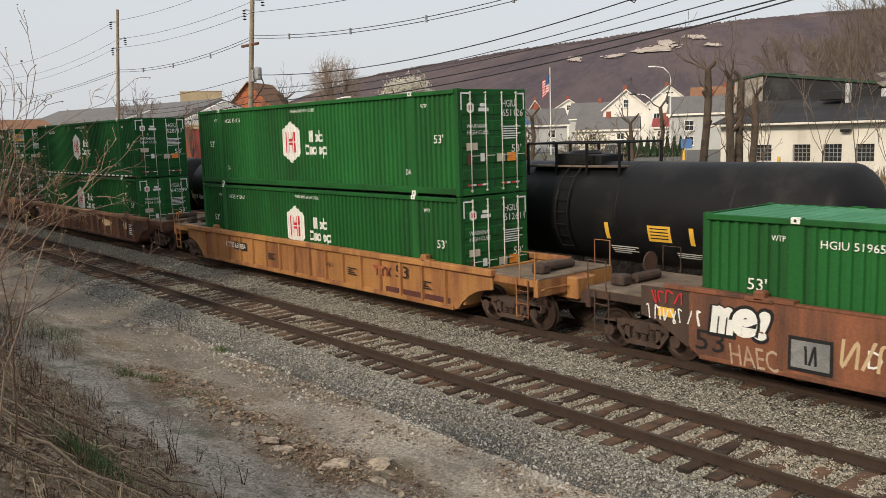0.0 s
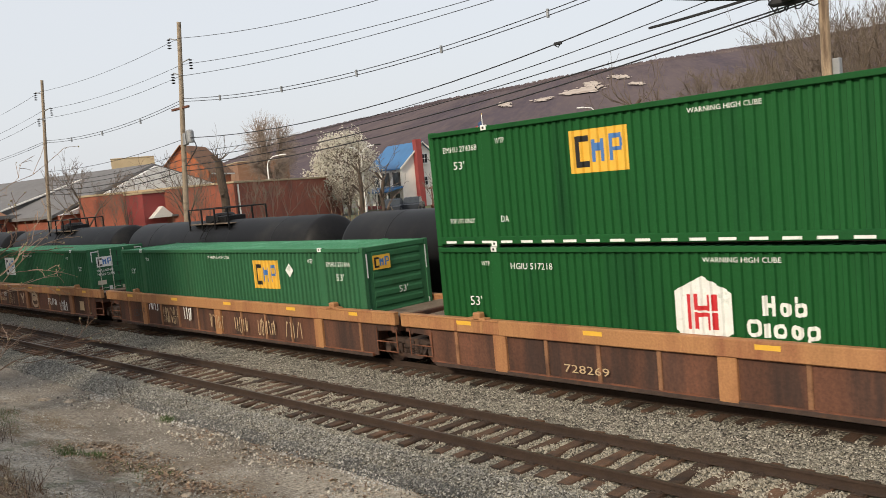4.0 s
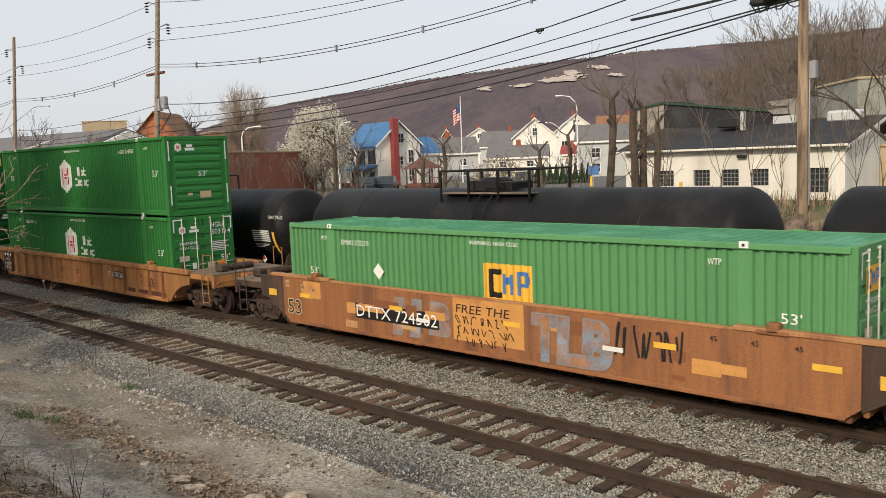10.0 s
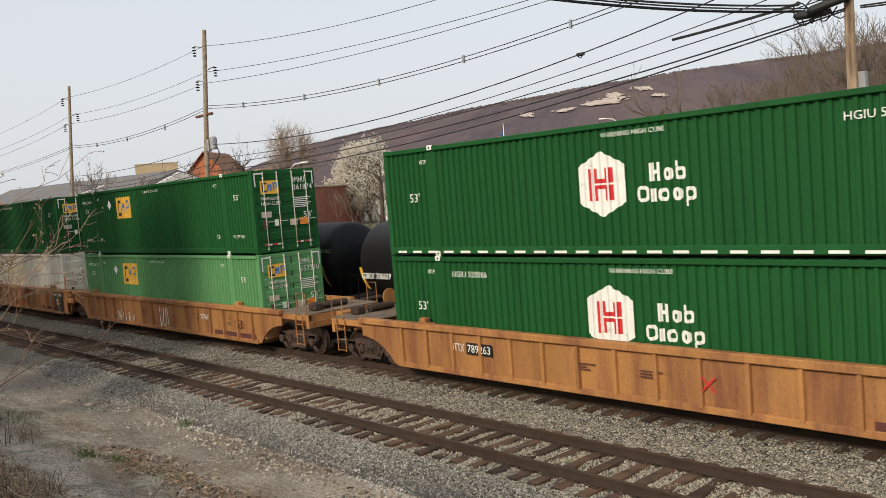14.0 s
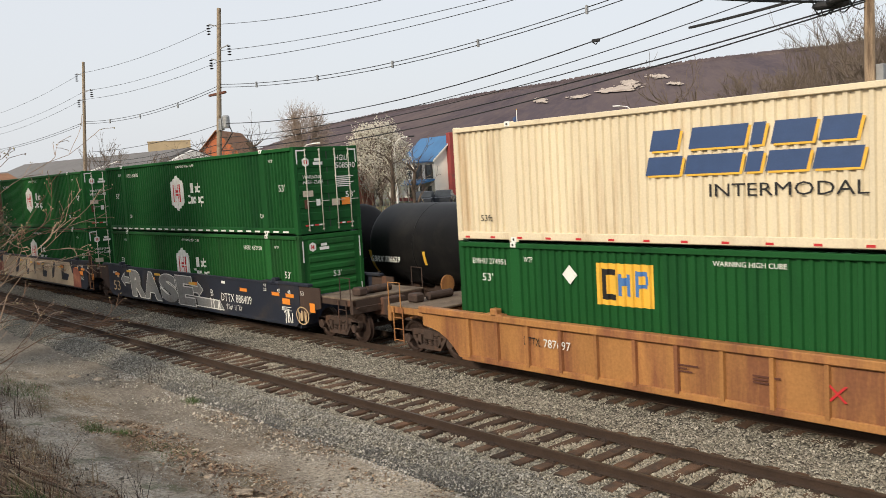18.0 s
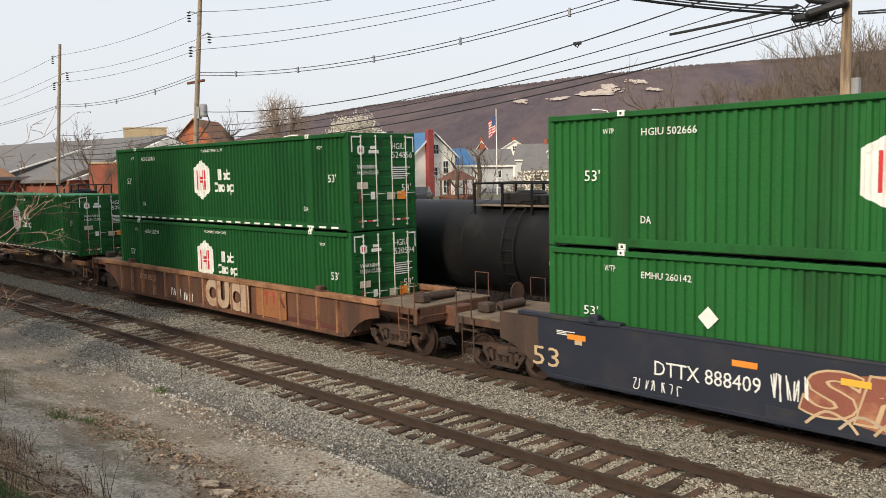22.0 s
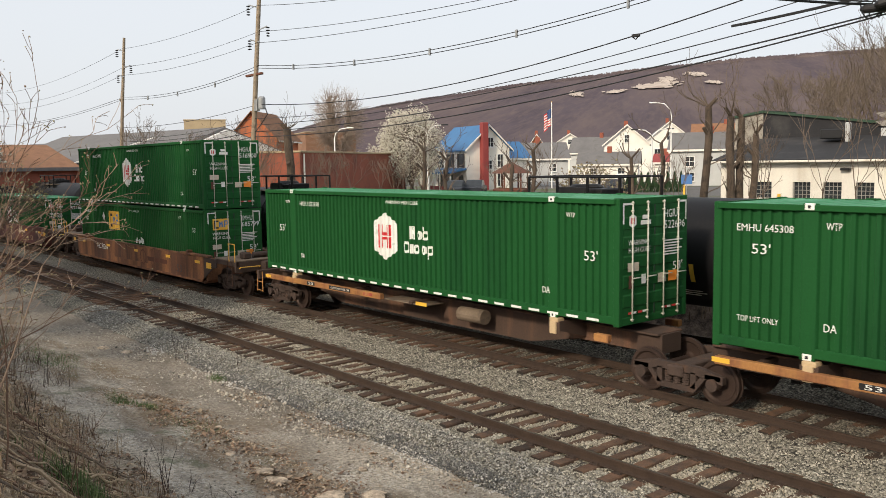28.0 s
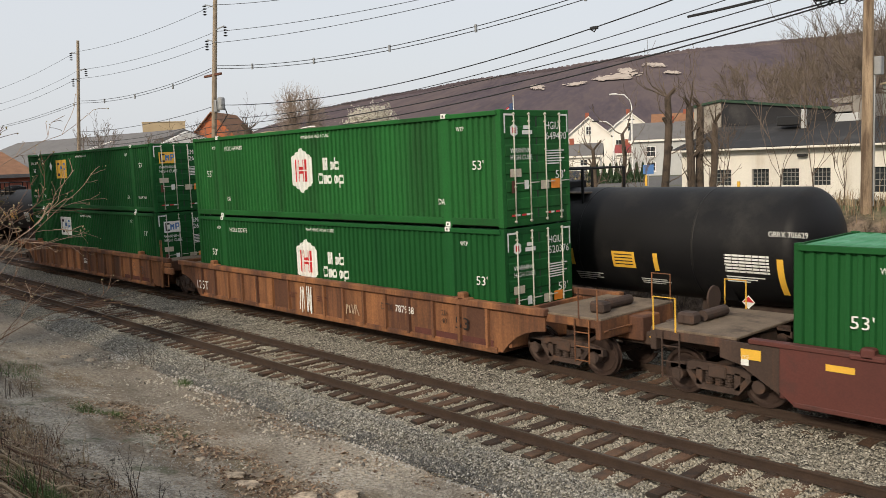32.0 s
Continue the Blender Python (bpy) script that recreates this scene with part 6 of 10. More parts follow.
    for i in (9, 10, 11, 13, 14):
        for u in ((-0.3, 15.1) if i in (10, 13) else ((-0.3,) if i in (9, 11) else (15.1,))):
            if i == 11 and u < 0:
                u = 15.1
            if i == 11:
                continue
            stripe(C[i], u, 0.38, 1.15, 1.0, "black_paint", "black stencil panel", 0.01)
            if u < 0:
                tag(C[i], "load_mark", "125T", u + 0.15, 0.52, 0.85, 0.3)
            for k, uu in enumerate((0.15, 0.5, 0.85)):
                stripe(C[i], u + uu, 1.15, 0.16, 0.12, "white_paint", "", 0.014)
            data_block(C[i], u + 0.3, 0.95, 0.5, 5 if u > 0 else 1, "white_paint")
    for i, u in ((10, 9.15), (13, 9.05)):
        red_logo(C[i], u, 0.55, 1.95, 0.7)
    for i in (9, 11, 14):
        for dx in (0.0, 0.3):
            side_mark(C[i], "crossed_bar", flat(rect(dx, 0, dx + 0.06, 0.3, 0.3 - 2 * dx)).mesh("crossed_bar", M["red_paint"]), 9.6, 0.7, "faded red cross", 0.012 + dx * 0.01)
    c = C[12]
    scribble(c, 3.9, 0.4, 1.9, 0.42, "white_paint", 61, 0.035, 7)
    scribble(c, 8.3, 0.45, 1.0, 0.8, "white_paint", 62, 0.05, 3)
    c = C[13]
    for k in range(4):
        scribble(c, 3.4 + k * 0.95, 0.85, 0.4, 0.42, "white_paint", 63 + k, 0.05, 1)
    scribble(c, 5.6, 0.4, 1.2, 0.3, "chalk_paint", 68, 0.025, 6)
    side_mark(c, "graffiti_stroke", ribbon([(0, 0.5), (0.5, 0.05), (1.0, 0.5)], 0.12).mesh("graffiti_stroke", M["black_paint"]), 5.9, 0.75, "dark chevron stroke", 0.02)
    # three navy cars
    for i, num_u, big_u in ((15, 10.93, 0.42), (16, None, 0.05), (17, 2.92, -0.3)):
        c = C[i]
        tag(c, "length_mark", "53", big_u, 0.6, 0.76, 0.44, "tan_paint")
        if num_u:
            tag(c, "car_number", "DTTX 888409", num_u, 0.85, 2.25, 0.3, "white_paint")
        for u in (14.6, 15.26):
            stripe(c, u, 1.05 if u > 15 else 1.3, 0.48, 0.2 if u > 15 else 0.12, "orange_mark", "orange reflector", 0.016)
        for u, wd in ((14.05, "40\n20"), (14.95, "45"), (15.6, "48"), (16.4, "53")):
            tag(c, "stencil", wd, u, 1.42, 0.2, 0.13 if len(wd) < 3 else 0.26)
        data_block(c, 15.2, 0.95, 0.6, 4, "white_paint", 0.02)
        data_block(c, 0.4, 1.45, 0.5, 3, "white_paint", 0.02)
        stripe(c, 11.0, 1.5, 0.3, 0.1, "white_paint", "white patch")
        stripe(c, 0.9, 1.2, 0.2, 0.2, "tan_paint", "pale patch")
        stripe(c, 16.9, 0.9, 0.3, 0.3, "orange_mark", "orange patch")
    c = C[15]
    # silver outlined letters
    piece(c, "RASE", 2.35, 0.46, 6.3, 1.14, "silver_paint", "white_paint", 0.055, -0.12, 0.035, 0.020, 1.1)
    piece(c, "RASE", 2.5, 0.42, 6.3, 1.14, "black_paint", "black_paint", 0.055, -0.12, 0.02, 0.013, 1.1)
    tail = [(6.0, 0.12), (9.9, 0.12), (9.6, 0.45), (6.2, 0.5)]
    side_mark(c, "graffiti_fill", flat(tail).mesh("graffiti_fill", M["silver_paint"]), 1.2, 0.38, "silver sprayed bar", 0.012)
    side_mark(c, "graffiti_outline", ribbon(tail + tail[:1], 0.04).mesh("graffiti_outline", M["white_paint"]), 1.2, 0.38, "", 0.018)
    for u, s in ((1.35, -1), (8.55, 1)):
        p = [(0, 0.15), (0.5, 0.15), (0.5, 0.0), (0.95, 0.3), (0.5, 0.6), (0.5, 0.42), (0, 0.42)]
        p = p if s > 0 else [(0.95 - x, y) for x, y in p]
        side_mark(c, "painted_arrow", flat(p).mesh("painted_arrow", M["silver_paint"]), u, 0.85, "silver arrow", 0.02)
        side_mark(c, "graffiti_outline", ribbon(p + p[:1], 0.04).mesh("graffiti_outline", M["white_paint"]), u, 0.85, "", 0.023)
    for u, w2 in ((2.1, 0.5), (5.1, 0.55), (8.3, 0.55)):
        stripe(c, u, 1.5 if u < 8 else 1.3, w2, 0.1, "yellow_paint", "yellow reflector", 0.034)
    scribble(c, 9.9, 0.45, 0.9, 0.4, "white_paint", 91, 0.06, 3)
    tag(c, "car_letter", "B", 10.1, 0.98, 0.2, 0.24)
    scribble(c, 11.2, 0.55, 1.3, 0.22, "white_paint", 92, 0.02, 6)
    scribble(c, 15.3, 0.42, 0.6, 0.4, "white_paint", 93, 0.05, 4)
    p = blob(0.35, 0.3, 0.36, 0.28, 3, 20, 0.05)
    side_mark(c, "graffiti_stroke", ribbon(p + p[:1], 0.04).mesh("graffiti_stroke", M["tan_paint"]), 16.1, 0.45, "", 0.016)
    scribble(c, 16.2, 0.55, 0.5, 0.36, "tan_paint", 94, 0.04, 5)
    c = C[16]
    # cream sprayed panel with dark letter gaps
    p = [(1.8, 0.40), (15.2, 0.40), (15.1, 0.75), (14.2, 1.1), (13.9, 1.66), (1.9, 1.68), (1.7, 1.1)]
    side_mark(c, "graffiti_panel", flat(p).mesh("graffiti_panel", M["tan_pale"]), 0.0, 0.0, "cream sprayed panel", 0.012)
    side_mark(c, "graffiti_outline", ribbon(p + p[:1], 0.05).mesh("graffiti_outline", M["black_paint"]), 0.0, 0.0, "", 0.016)
    for u, w2, s in ((4.35, 0.95, 1), (6.4, 0.5, 2), (7.9, 0.25, 3), (9.4, 0.7, 4), (10.95, 0.6, 5), (12.5, 1.1, 6)):
        q = [(0.0, 0.0), (w2 * 0.45, 0.05), (w2, 0.8), (w2 * 0.6, 0.85), (w2 * 0.35, 0.45), (w2 * 0.1, 0.75)] if s % 2 else [(0, 0), (w2 * 0.8, 0.0), (w2, 0.25), (w2 * 0.4, 0.3), (w2 * 0.5, 0.78), (0.05, 0.8)]
        side_mark(c, "graffiti_gap", flat(q).mesh("graffiti_gap", M["black_paint"]), u, 0.68, "black sprayed shape", 0.018)
        side_mark(c, "graffiti_shade", flat([(x + 0.08, y + 0.05) for x, y in q][:4]).mesh("graffiti_shade", M["car_blue"]), u, 0.70, "", 0.022)
    q = [(0, 0), (1.1, 0), (1.15, 0.7), (0.7, 1.0), (0.1, 0.95)]
    side_mark(c, "graffiti_panel", flat(q).mesh("graffiti_panel", M["brick_spray"]), 14.25, 0.40, "orange-brown sprayed panel", 0.022)
    scribble(c, 14.4, 0.5, 0.8, 0.6, "tan_pale", 96, 0.04, 4)
    q = [(0, 0), (0.95, 0.02), (0.98, 0.62), (0.05, 0.66)]
    side_mark(c, "graffiti_panel", flat(q).mesh("graffiti_panel", M["brick_spray"]), 0.85, 0.62, "orange-brown sprayed panel", 0.022)
    scribble(c, 0.95, 0.7, 0.7, 0.4, "black_paint", 97, 0.05, 4)
    tag(c, "load_mark", "125T", -1.3, 1.3, 0.7, 0.18)
    for u in (5.4, 7.2, 9.3, 12.1):
        stripe(c, u, 1.5 - 0.02 * u, 0.5, 0.1, "yellow_paint", "yellow reflector", 0.03)
    c = C[17]
    p = blob(4.0, 0.6, 4.1, 0.62, 5, 26, 0.12)
    side_mark(c, "graffiti_panel", flat(p).mesh("graffiti_panel", M["brick_spray"]), 5.8, 0.44, "red-brown sprayed panel", 0.012)
    rnd = random.Random(9)
    piece(c, "Shauhuhd", 5.9, 0.66, 7.6, 0.82, "brick_spray", "tan_paint", 0.02, 0.15, 0.04, 0.016, 1.1)
    for k in range(14):
        x = 0.2 + k * 0.58
        pts = [(x, 0.05), (x + 0.25 + rnd.uniform(0, 0.2), 0.32), (x + 0.7, 0.22), (x + 0.9, 0.02)]
        side_mark(c, "graffiti_stroke", ribbon(smooth_path(pts), 0.05).mesh("graffiti_stroke", M["tan_pale" if k % 2 else "tan_paint"]), 5.8, 0.44, "", 0.024 + 0.001 * (k % 4))
    scribble(c, 5.35, 0.8, 0.7, 0.5, "white_paint", 101, 0.025, 5)
    scribble(c, 13.7, 0.7, 1.0, 0.7, "white_paint", 102, 0.05, 4)
    scribble(c, 2.4, 0.5, 1.2, 0.22, "white_paint", 103, 0.02, 6)
    for u in (6.6, 9.4, 12.6):
        stripe(c, u, 1.28, 0.5, 0.12, "yellow_paint", "yellow reflector", 0.034)
    # rusty ribbed car before the spine cars
    c = C[18]
    piece(c, "CUCI", 7.75, 0.40, 3.3, 0.98, "chalk_paint", "rust_red", 0.075, 0.0, 0.045, 0.016, 1.05)
    stripe(c, 11.2, 0.42, 1.8, 0.92, "car_ochre", "faded ochre panel", 0.0095)
    red_logo(c, 11.65, 0.8, 1.3, 0.46)
    tag(c, "car_number", "DTTX 655125", 2.3, 0.95, 1.4, 0.2, "tan_paint")
    scribble(c, 5.0, 0.5, 0.85, 0.3, "white_paint", 105, 0.035, 4)
    scribble(c, 6.0, 0.4, 0.8, 0.3, "white_paint", 106, 0.035, 4)
    # spine cars
    for i in range(19, 24):
        stripe(C[i], 4.4, 1.07, 1.25, 0.12, "black_paint", "black panel", -0.076)
        side_mark(C[i], "car_name", W("ALL PURPOSE SPINE CAR", 1.1, 0.06), 4.48, 1.10, "", -0.073)
        stripe(C[i], 6.35, 1.08, 0.5, 0.1, "faded_red", "faded red mark", -0.076)
    # the two plate-sided cars
    c = C[24]
    tag(c, "car_number", "FEC 70264", 3.15, 0.95, 1.6, 0.26)
    p = blob(0.35, 0.33, 0.35, 0.32, 2, 20, 0.03)
    side_mark(c, "round_mark", ribbon(p + p[:1], 0.06).mesh("round_mark", M["rust_red"]), 9.3, 0.62, "dark ring mark", 0.014)
    for u, w in ((10.2, 0.78), (11.08, 0.5), (11.68, 0.82)):
        stripe(c, u, 0.8, w, 0.2, "rust_red", "faded lettering as a dark bar")
    side_mark(c, "paint_smear", flat(*[rect(0.1 + 0.13 * k, 0.03 * (k % 3), 0.2 + 0.13 * k, (0.2, 0.28, 0.16, 0.22, 0.18, 0.34, 0.3, 0.26)[k]) for k in range(8)]).mesh("paint_smear", M["white_paint"]), 8.4, 1.5, "white paint smear", -0.1)
    tag(c, "length_mark", "53", 13.6, 0.58, 0.5, 0.32, "black_paint")
    c = C[25]
    tag(c, "car_number", "FEC 70762", 4.1, 0.95, 1.6, 0.24, "tan_pale")
    tag(c, "length_mark", "53", 13.6, 0.58, 0.5, 0.32, "tan_paint")
    stripe(c, 11.15, 0.98, 1.1, 0.14, "tan_pale", "pale name bar")
    stripe(c, 10.85, 0.92, 0.24, 0.3, "tan_pale", "pale badge")
    for u, wd in ((14.1, "40\n20"), (15.0, "45"), (15.55, "48"), (16.4, "53")):
        tag(c, "stencil", wd, u, 1.1, 0.2, 0.13 if len(wd) < 3 else 0.26, "tan_pale")
    p = rect(0, 0, 0.55, 0.34)
    side_mark(c, "frame_mark", ribbon(p + p[:1], 0.025).mesh("frame_mark", M["black_paint"]), 15.7, 0.62, "dark framed panel", 0.014)
    stripe(c, 16.0, 0.96, 0.42, 0.24, "orange_mark", "orange patch")
    stripe(c, -0.9, 0.98, 0.16, 0.2, "white_paint", "white patch")
    c = C[26]
    scribble(c, 7.2, 0.42, 0.75, 0.8, "white_paint", 111, 0.04, 6)
    scribble(c, 9.7, 0.6, 0.7, 0.3, "tan_pale", 112, 0.03, 4)
    tag(c, "load_mark", "125T", 0.05, 0.55, 0.9, 0.32)
    c = C[27]
    data_block(c, 8.0, 0.95, 0.6, 4, "white_paint")


M["tan_pale"] = mat("cream_spray", (0.46, 0.37, 0.265), 0.7, 0, 0.12, 1.0, 40, 0.0, (0.30, 0.23, 0.16), 0.4, 1.0)
M["brick_spray"] = mat("brown_spray", (0.23, 0.075, 0.05), 0.7, 0, 0.15, 1.0, 40, 0.0, (0.38, 0.17, 0.09), 0.3, 1.2)
M["patch_light"] = mat("patch_light_ochre", (0.56, 0.27, 0.075), 0.7, 0, 0.12, 1.0, 30, 0.03, (0.36, 0.15, 0.05), 0.3, 1.0)
M["patch_clean"] = mat("patch_clean_ochre", (0.55, 0.27, 0.07), 0.65, 0, 0.08, 1.0, 30, 0.03, (0.45, 0.20, 0.055), 0.2, 0.8)
M["logo_red"] = mat("deep_red_mark", (0.34, 0.035, 0.03), 0.6, 0, 0.12, 3, 30, 0.0)
M["patch_pale"] = mat("patch_faded_tan", (0.48, 0.30, 0.14), 0.75, 0, 0.2, 2.0, 30, 0.03, (0.30, 0.13, 0.05), 0.4, 2)
M["patch_dark"] = mat("patch_rust", (0.20, 0.075, 0.03), 0.75, 0, 0.15, 1.0, 30, 0.03)
dress_cars()


# ---- standing tank cars ----
TANK_R, TANK_Z, TANK_HALF = 1.5, 2.57, 8.65


def curved(c, y0, y1, z0, z1, n=6, out=0.006):
    """A sheet that lies on the near flank of the tank."""
    g = Geo()
    r = TANK_R + out
    rows = []
    for i in range(n + 1):
        z = z0 + (z1 - z0) * i / n - TANK_Z
        x = -math.sqrt(max(r * r - z * z, 0.01))
        rows.append((x, z + TANK_Z))
    for (xa, za), (xb, zb) in zip(rows, rows[1:]):
        g.face((xa, y1, za), (xa, y0, za), (xb, y0, zb), (xb, y1, zb))
    return g


def tank_lines(car, name, y, z, widths, h=0.05, gap=0.035, m=None):
    for i, w in enumerate(widths):
        part(name, curved(0, y - w, y, z - i * (h + gap) - h, z - i * (h + gap), 2, 0.008), m or M["white_paint"], car)


def tank_car():
    car = thing("tank_car", "matte black railway tank car with a railed top platform, standing still", "tank car", "standing tank cars")
    prof = []
    for i in range(9):
        a = math.pi / 2 * i / 8
        prof.append((-TANK_HALF + 0.72 * (1 - math.sin(a)), max(TANK_R * math.cos(math.pi / 2 - a), 0.02)))
    prof = [(-TANK_HALF + 0.72 * (1 - math.cos(a)), max(TANK_R * math.sin(a), 0.02)) for a in [math.pi / 2 * i / 8 for i in range(9)]]
    prof += [(-p, r) for p, r in prof[::-1]]
    part("tank_shell", Geo().lathe(prof, (0, 0, TANK_Z), 1, 48), M["tank"], car, smooth=True)
    for y in (-5.6, -2.0, 2.0, 5.6):
        part("weld_seam", shared(("weld_seam",), lambda: Geo().lathe([(-0.03, TANK_R), (-0.02, TANK_R + 0.006), (0.02, TANK_R + 0.006), (0.03, TANK_R)], (0, 0, TANK_Z), 1, 48), M["tank"], True), None, car, m=pose(0, y, 0))
    part("valve_housing", Geo().lathe([(0, 0.52), (0.34, 0.52), (0.42, 0.42)], (0, 0.3, 3.98), 2, 20).cbox(-0.55, 0.55, -0.75, 1.1, 3.95, 4.28, 0.04), M["tank"], car, "black valve housing")
    part("platform_grating", Geo().cbox(-1.0, 1.0, -1.8, 1.8, 3.92, 3.97, 0.01), M["deck"], car, "pale platform grating")
    for x in (-1.0, 1.0):
        for y in (-1.8, -0.6, 0.6, 1.8):
            part("rail_post", shared(("rail_post",), lambda: Geo().cbox(-0.035, 0.035, -0.035, 0.035, 3.6, 4.66, 0.008), M["tank"]), None, car, m=pose(x, y, 0))
        part("guard_rail", Geo().tube([(x, -1.8, 4.64), (x, 1.8, 4.64)], 0.03, 6), M["tank"], car)
    for y in (-1.8, 1.8):
        part("guard_rail", Geo().tube([(-1.0, y, 4.64), (1.0, y, 4.64)], 0.03, 6), M["tank"], car)
    part("data_box", Geo().cbox(-0.62, -0.58, -0.2, 0.9, 4.0, 4.32, 0.005), M["black_paint"], car)
    # a ladder that follows the flank
    lad = []
    for k in range(10):
        a = math.radians(80 - k * 13)
        lad.append((-(TANK_R + 0.14) * math.cos(a), (TANK_R + 0.14) * math.sin(a) + TANK_Z))
    for y in (-0.35, 0.12):
        part("ladder_stile", Geo().tube([(x, y, z) for x, z in lad], 0.025, 6), M["tank"], car)
    for x, z in lad[1:]:
        part("ladder_rung", shared(("ladder_rung",), lambda: Geo().tube([(0, -0.35, 0), (0, 0.12, 0)], 0.016, 6), M["tank"]), None, car, m=pose(x, 0, z))
    for s in (-1, 1):
        part("stub_sill", Geo().cbox(-0.34, 0.34, min(s * 5.2, s * 9.0), max(s * 5.2, s * 9.0), 0.80, 1.14, 0.03), M["truck"], car)
        part("saddle", Geo().prism([(-1.25, 1.75), (-0.9, 1.25), (-0.34, 1.0), (0.34, 1.0), (0.9, 1.25), (1.25, 1.75), (0.8, 1.22), (0, 1.06), (-0.8, 1.22)], 1, s * 6.2 - 0.35, s * 6.2 + 0.35), M["tank"], car)
        part("end_platform", Geo().cbox(-1.45, 1.45, min(s * 8.35, s * 9.0), max(s * 8.35, s * 9.0), 1.08, 1.16, 0.02), M["truck"], car)
        grab(car, [(-1.42, s * 8.4, 1.15), (-1.42, s * 8.4, 2.1), (-1.42, s * 8.95, 2.1), (-1.42, s * 8.95, 1.15)], M["tank"])
        ladder(car, -1.43, s * 8.7 - 0.2, 0.45, 1.1, M["tank"])
        still_truck(car, s * 6.9)
        coupler(car, s * 9.25, s)
    part("hazard_panel", curved(0, -3.86, -3.12, 1.95, 2.4), M["yellow_paint"], car, "yellow hazard panel")
    for i in range(4):
        part("hazard_text", curved(0, -3.78, -3.2, 2.03 + i * 0.09, 2.06 + i * 0.09, 2, 0.009), M["black_paint"], car)
    for y in (-1.78, -4.58):
        part("reflector", curved(0, y, y + 0.14, 1.92, 2.40), M["yellow_paint"], car, "upright yellow reflector")
    part("reflector", curved(0, -8.0, -7.84, 1.54, 2.44), M["yellow_paint"], car, "upright yellow reflector")
    part("reflector", curved(0, 8.0, 8.16, 1.56, 2.42), M["yellow_paint"], car, "upright yellow reflector")
    part("reflector", curved(0, 4.96, 5.10, 1.95, 2.44), M["yellow_paint"], car, "upright yellow reflector")
    tank_lines(car, "data_line", -6.5, 2.5, [1.15] * 6, 0.05, 0.03)
    for k in range(7):
        part("data_column", curved(0, -6.53 - k * 0.175, -6.515 - k * 0.175, 2.03, 2.5, 3, 0.010), M["black_paint"], car)
    tank_lines(car, "notice_line", -6.5, 1.95, [1.0, 0.8, 0.6], 0.03, 0.03)
    tank_lines(car, "notice_line", -1.7, 1.72, [0.95, 0.8, 0.9, 0.6], 0.035, 0.03)
    tank_lines(car, "notice_line", -3.9, 1.68, [0.8, 0.9, 0.7], 0.03, 0.03)
    me = lettering("GBRX 706629", 1.7, 0.22, M["white_paint"])
    part("number", me, None, car, m=on_side(-TANK_R - 0.004, 8.06, 2.0) @ pose(0, 0, 0, -12, 0, 0))
    part("number", lettering("GBRX 706629", 0.95, 0.15, M["white_paint"]), None, car, m=on_side(-1.44, -7.62, 2.95) @ pose(0, 0, 0, 16, 0, 0))
    plq = part("hazard_diamond", flat([(0, 0.17), (0.17, 0), (0.34, 0.17), (0.17, 0.34)]), M["white_paint"], car, "white diamond placard", m=on_side(-1.36, -6.9, 1.16))
    part("diamond_face", flat([(0.03, 0.17), (0.17, 0.17), (0.31, 0.17), (0.17, 0.31)]), M["red_paint"], plq, "red upper half", m=pose(0, 0, 0.006))
    part("placard_post", Geo().cbox(-1.32, -1.28, -7.12, -7.02, 0.9, 1.3, 0.005), M["truck"], car)
    return car


def still_truck(car, y):
    n = len(WHEELS)
    truck(car, y)
    del WHEELS[n:]


_tank = tank_car()
_tank.matrix_basis = pose(FAR, 17.18, 0)
for k in (-1, 1, 2, 3, 4, 5):
    copy_thing(_tank, pose(FAR, 17.18 + 18.5 * k, 0))


# ---- the town ----
M["hood_metal"] = mat("weathered_sheet_metal", (0.27, 0.25, 0.225), 0.6, 0.2, 0.2, 1.5, 20, 0.05, (0.14, 0.12, 0.10), 0.4, 1.5)
M["window_grey"] = mat("grey_window_frame", (0.24, 0.235, 0.22), 0.6, 0, 0.15, 2, 20, 0.0)
M["pale_siding"] = mat("pale_weathered_siding", (0.27, 0.27, 0.235), 0.85, 0, 0.15, 1.2, 20, 0.08, (0.19, 0.18, 0.15), 0.4, 0.8)
M["white_block"] = mat("white_painted_block", (0.66, 0.63, 0.565), 0.8, 0, 0.1, 0.6, 20, 0.1, (0.48, 0.42, 0.34), 0.25, 0.7, streak=True)
M["shingle_black"] = mat("black_roof_felt", (0.022, 0.022, 0.025), 0.9, 0, 0.25, 0.5, 30, 0.1, (0.045, 0.043, 0.042), 0.4, 0.5)
M["slate_grey"] = mat("grey_roof", (0.15, 0.145, 0.145), 0.85, 0, 0.15, 0.6, 20, 0.08, (0.10, 0.095, 0.09), 0.3, 0.6)
M["shingle_tan"] = mat("pale_weathered_shingle", (0.30, 0.275, 0.235), 0.9, 0, 0.2, 1.5, 20, 0.15, (0.18, 0.16, 0.14), 0.4, 1.0)
M["green_trim"] = mat("dark_green_trim", (0.02, 0.05, 0.028), 0.6, 0, 0.1, 2, 20, 0.02)
M["tan_brick"] = mat("brown_brick", (0.24, 0.13, 0.08), 0.9, 0, 0.15, 0.7, 12, 0.2)
M["blue_roof"] = mat("blue_metal_roof", (0.04, 0.15, 0.33), 0.5, 0.1, 0.1, 0.8, 20, 0.03)
M["white_siding"] = mat("white_siding", (0.80, 0.765, 0.70), 0.7, 0, 0.06, 0.8, 20, 0.05)
M["grey_siding"] = mat("grey_siding", (0.45, 0.46, 0.46), 0.7, 0, 0.08, 0.8, 20, 0.05)
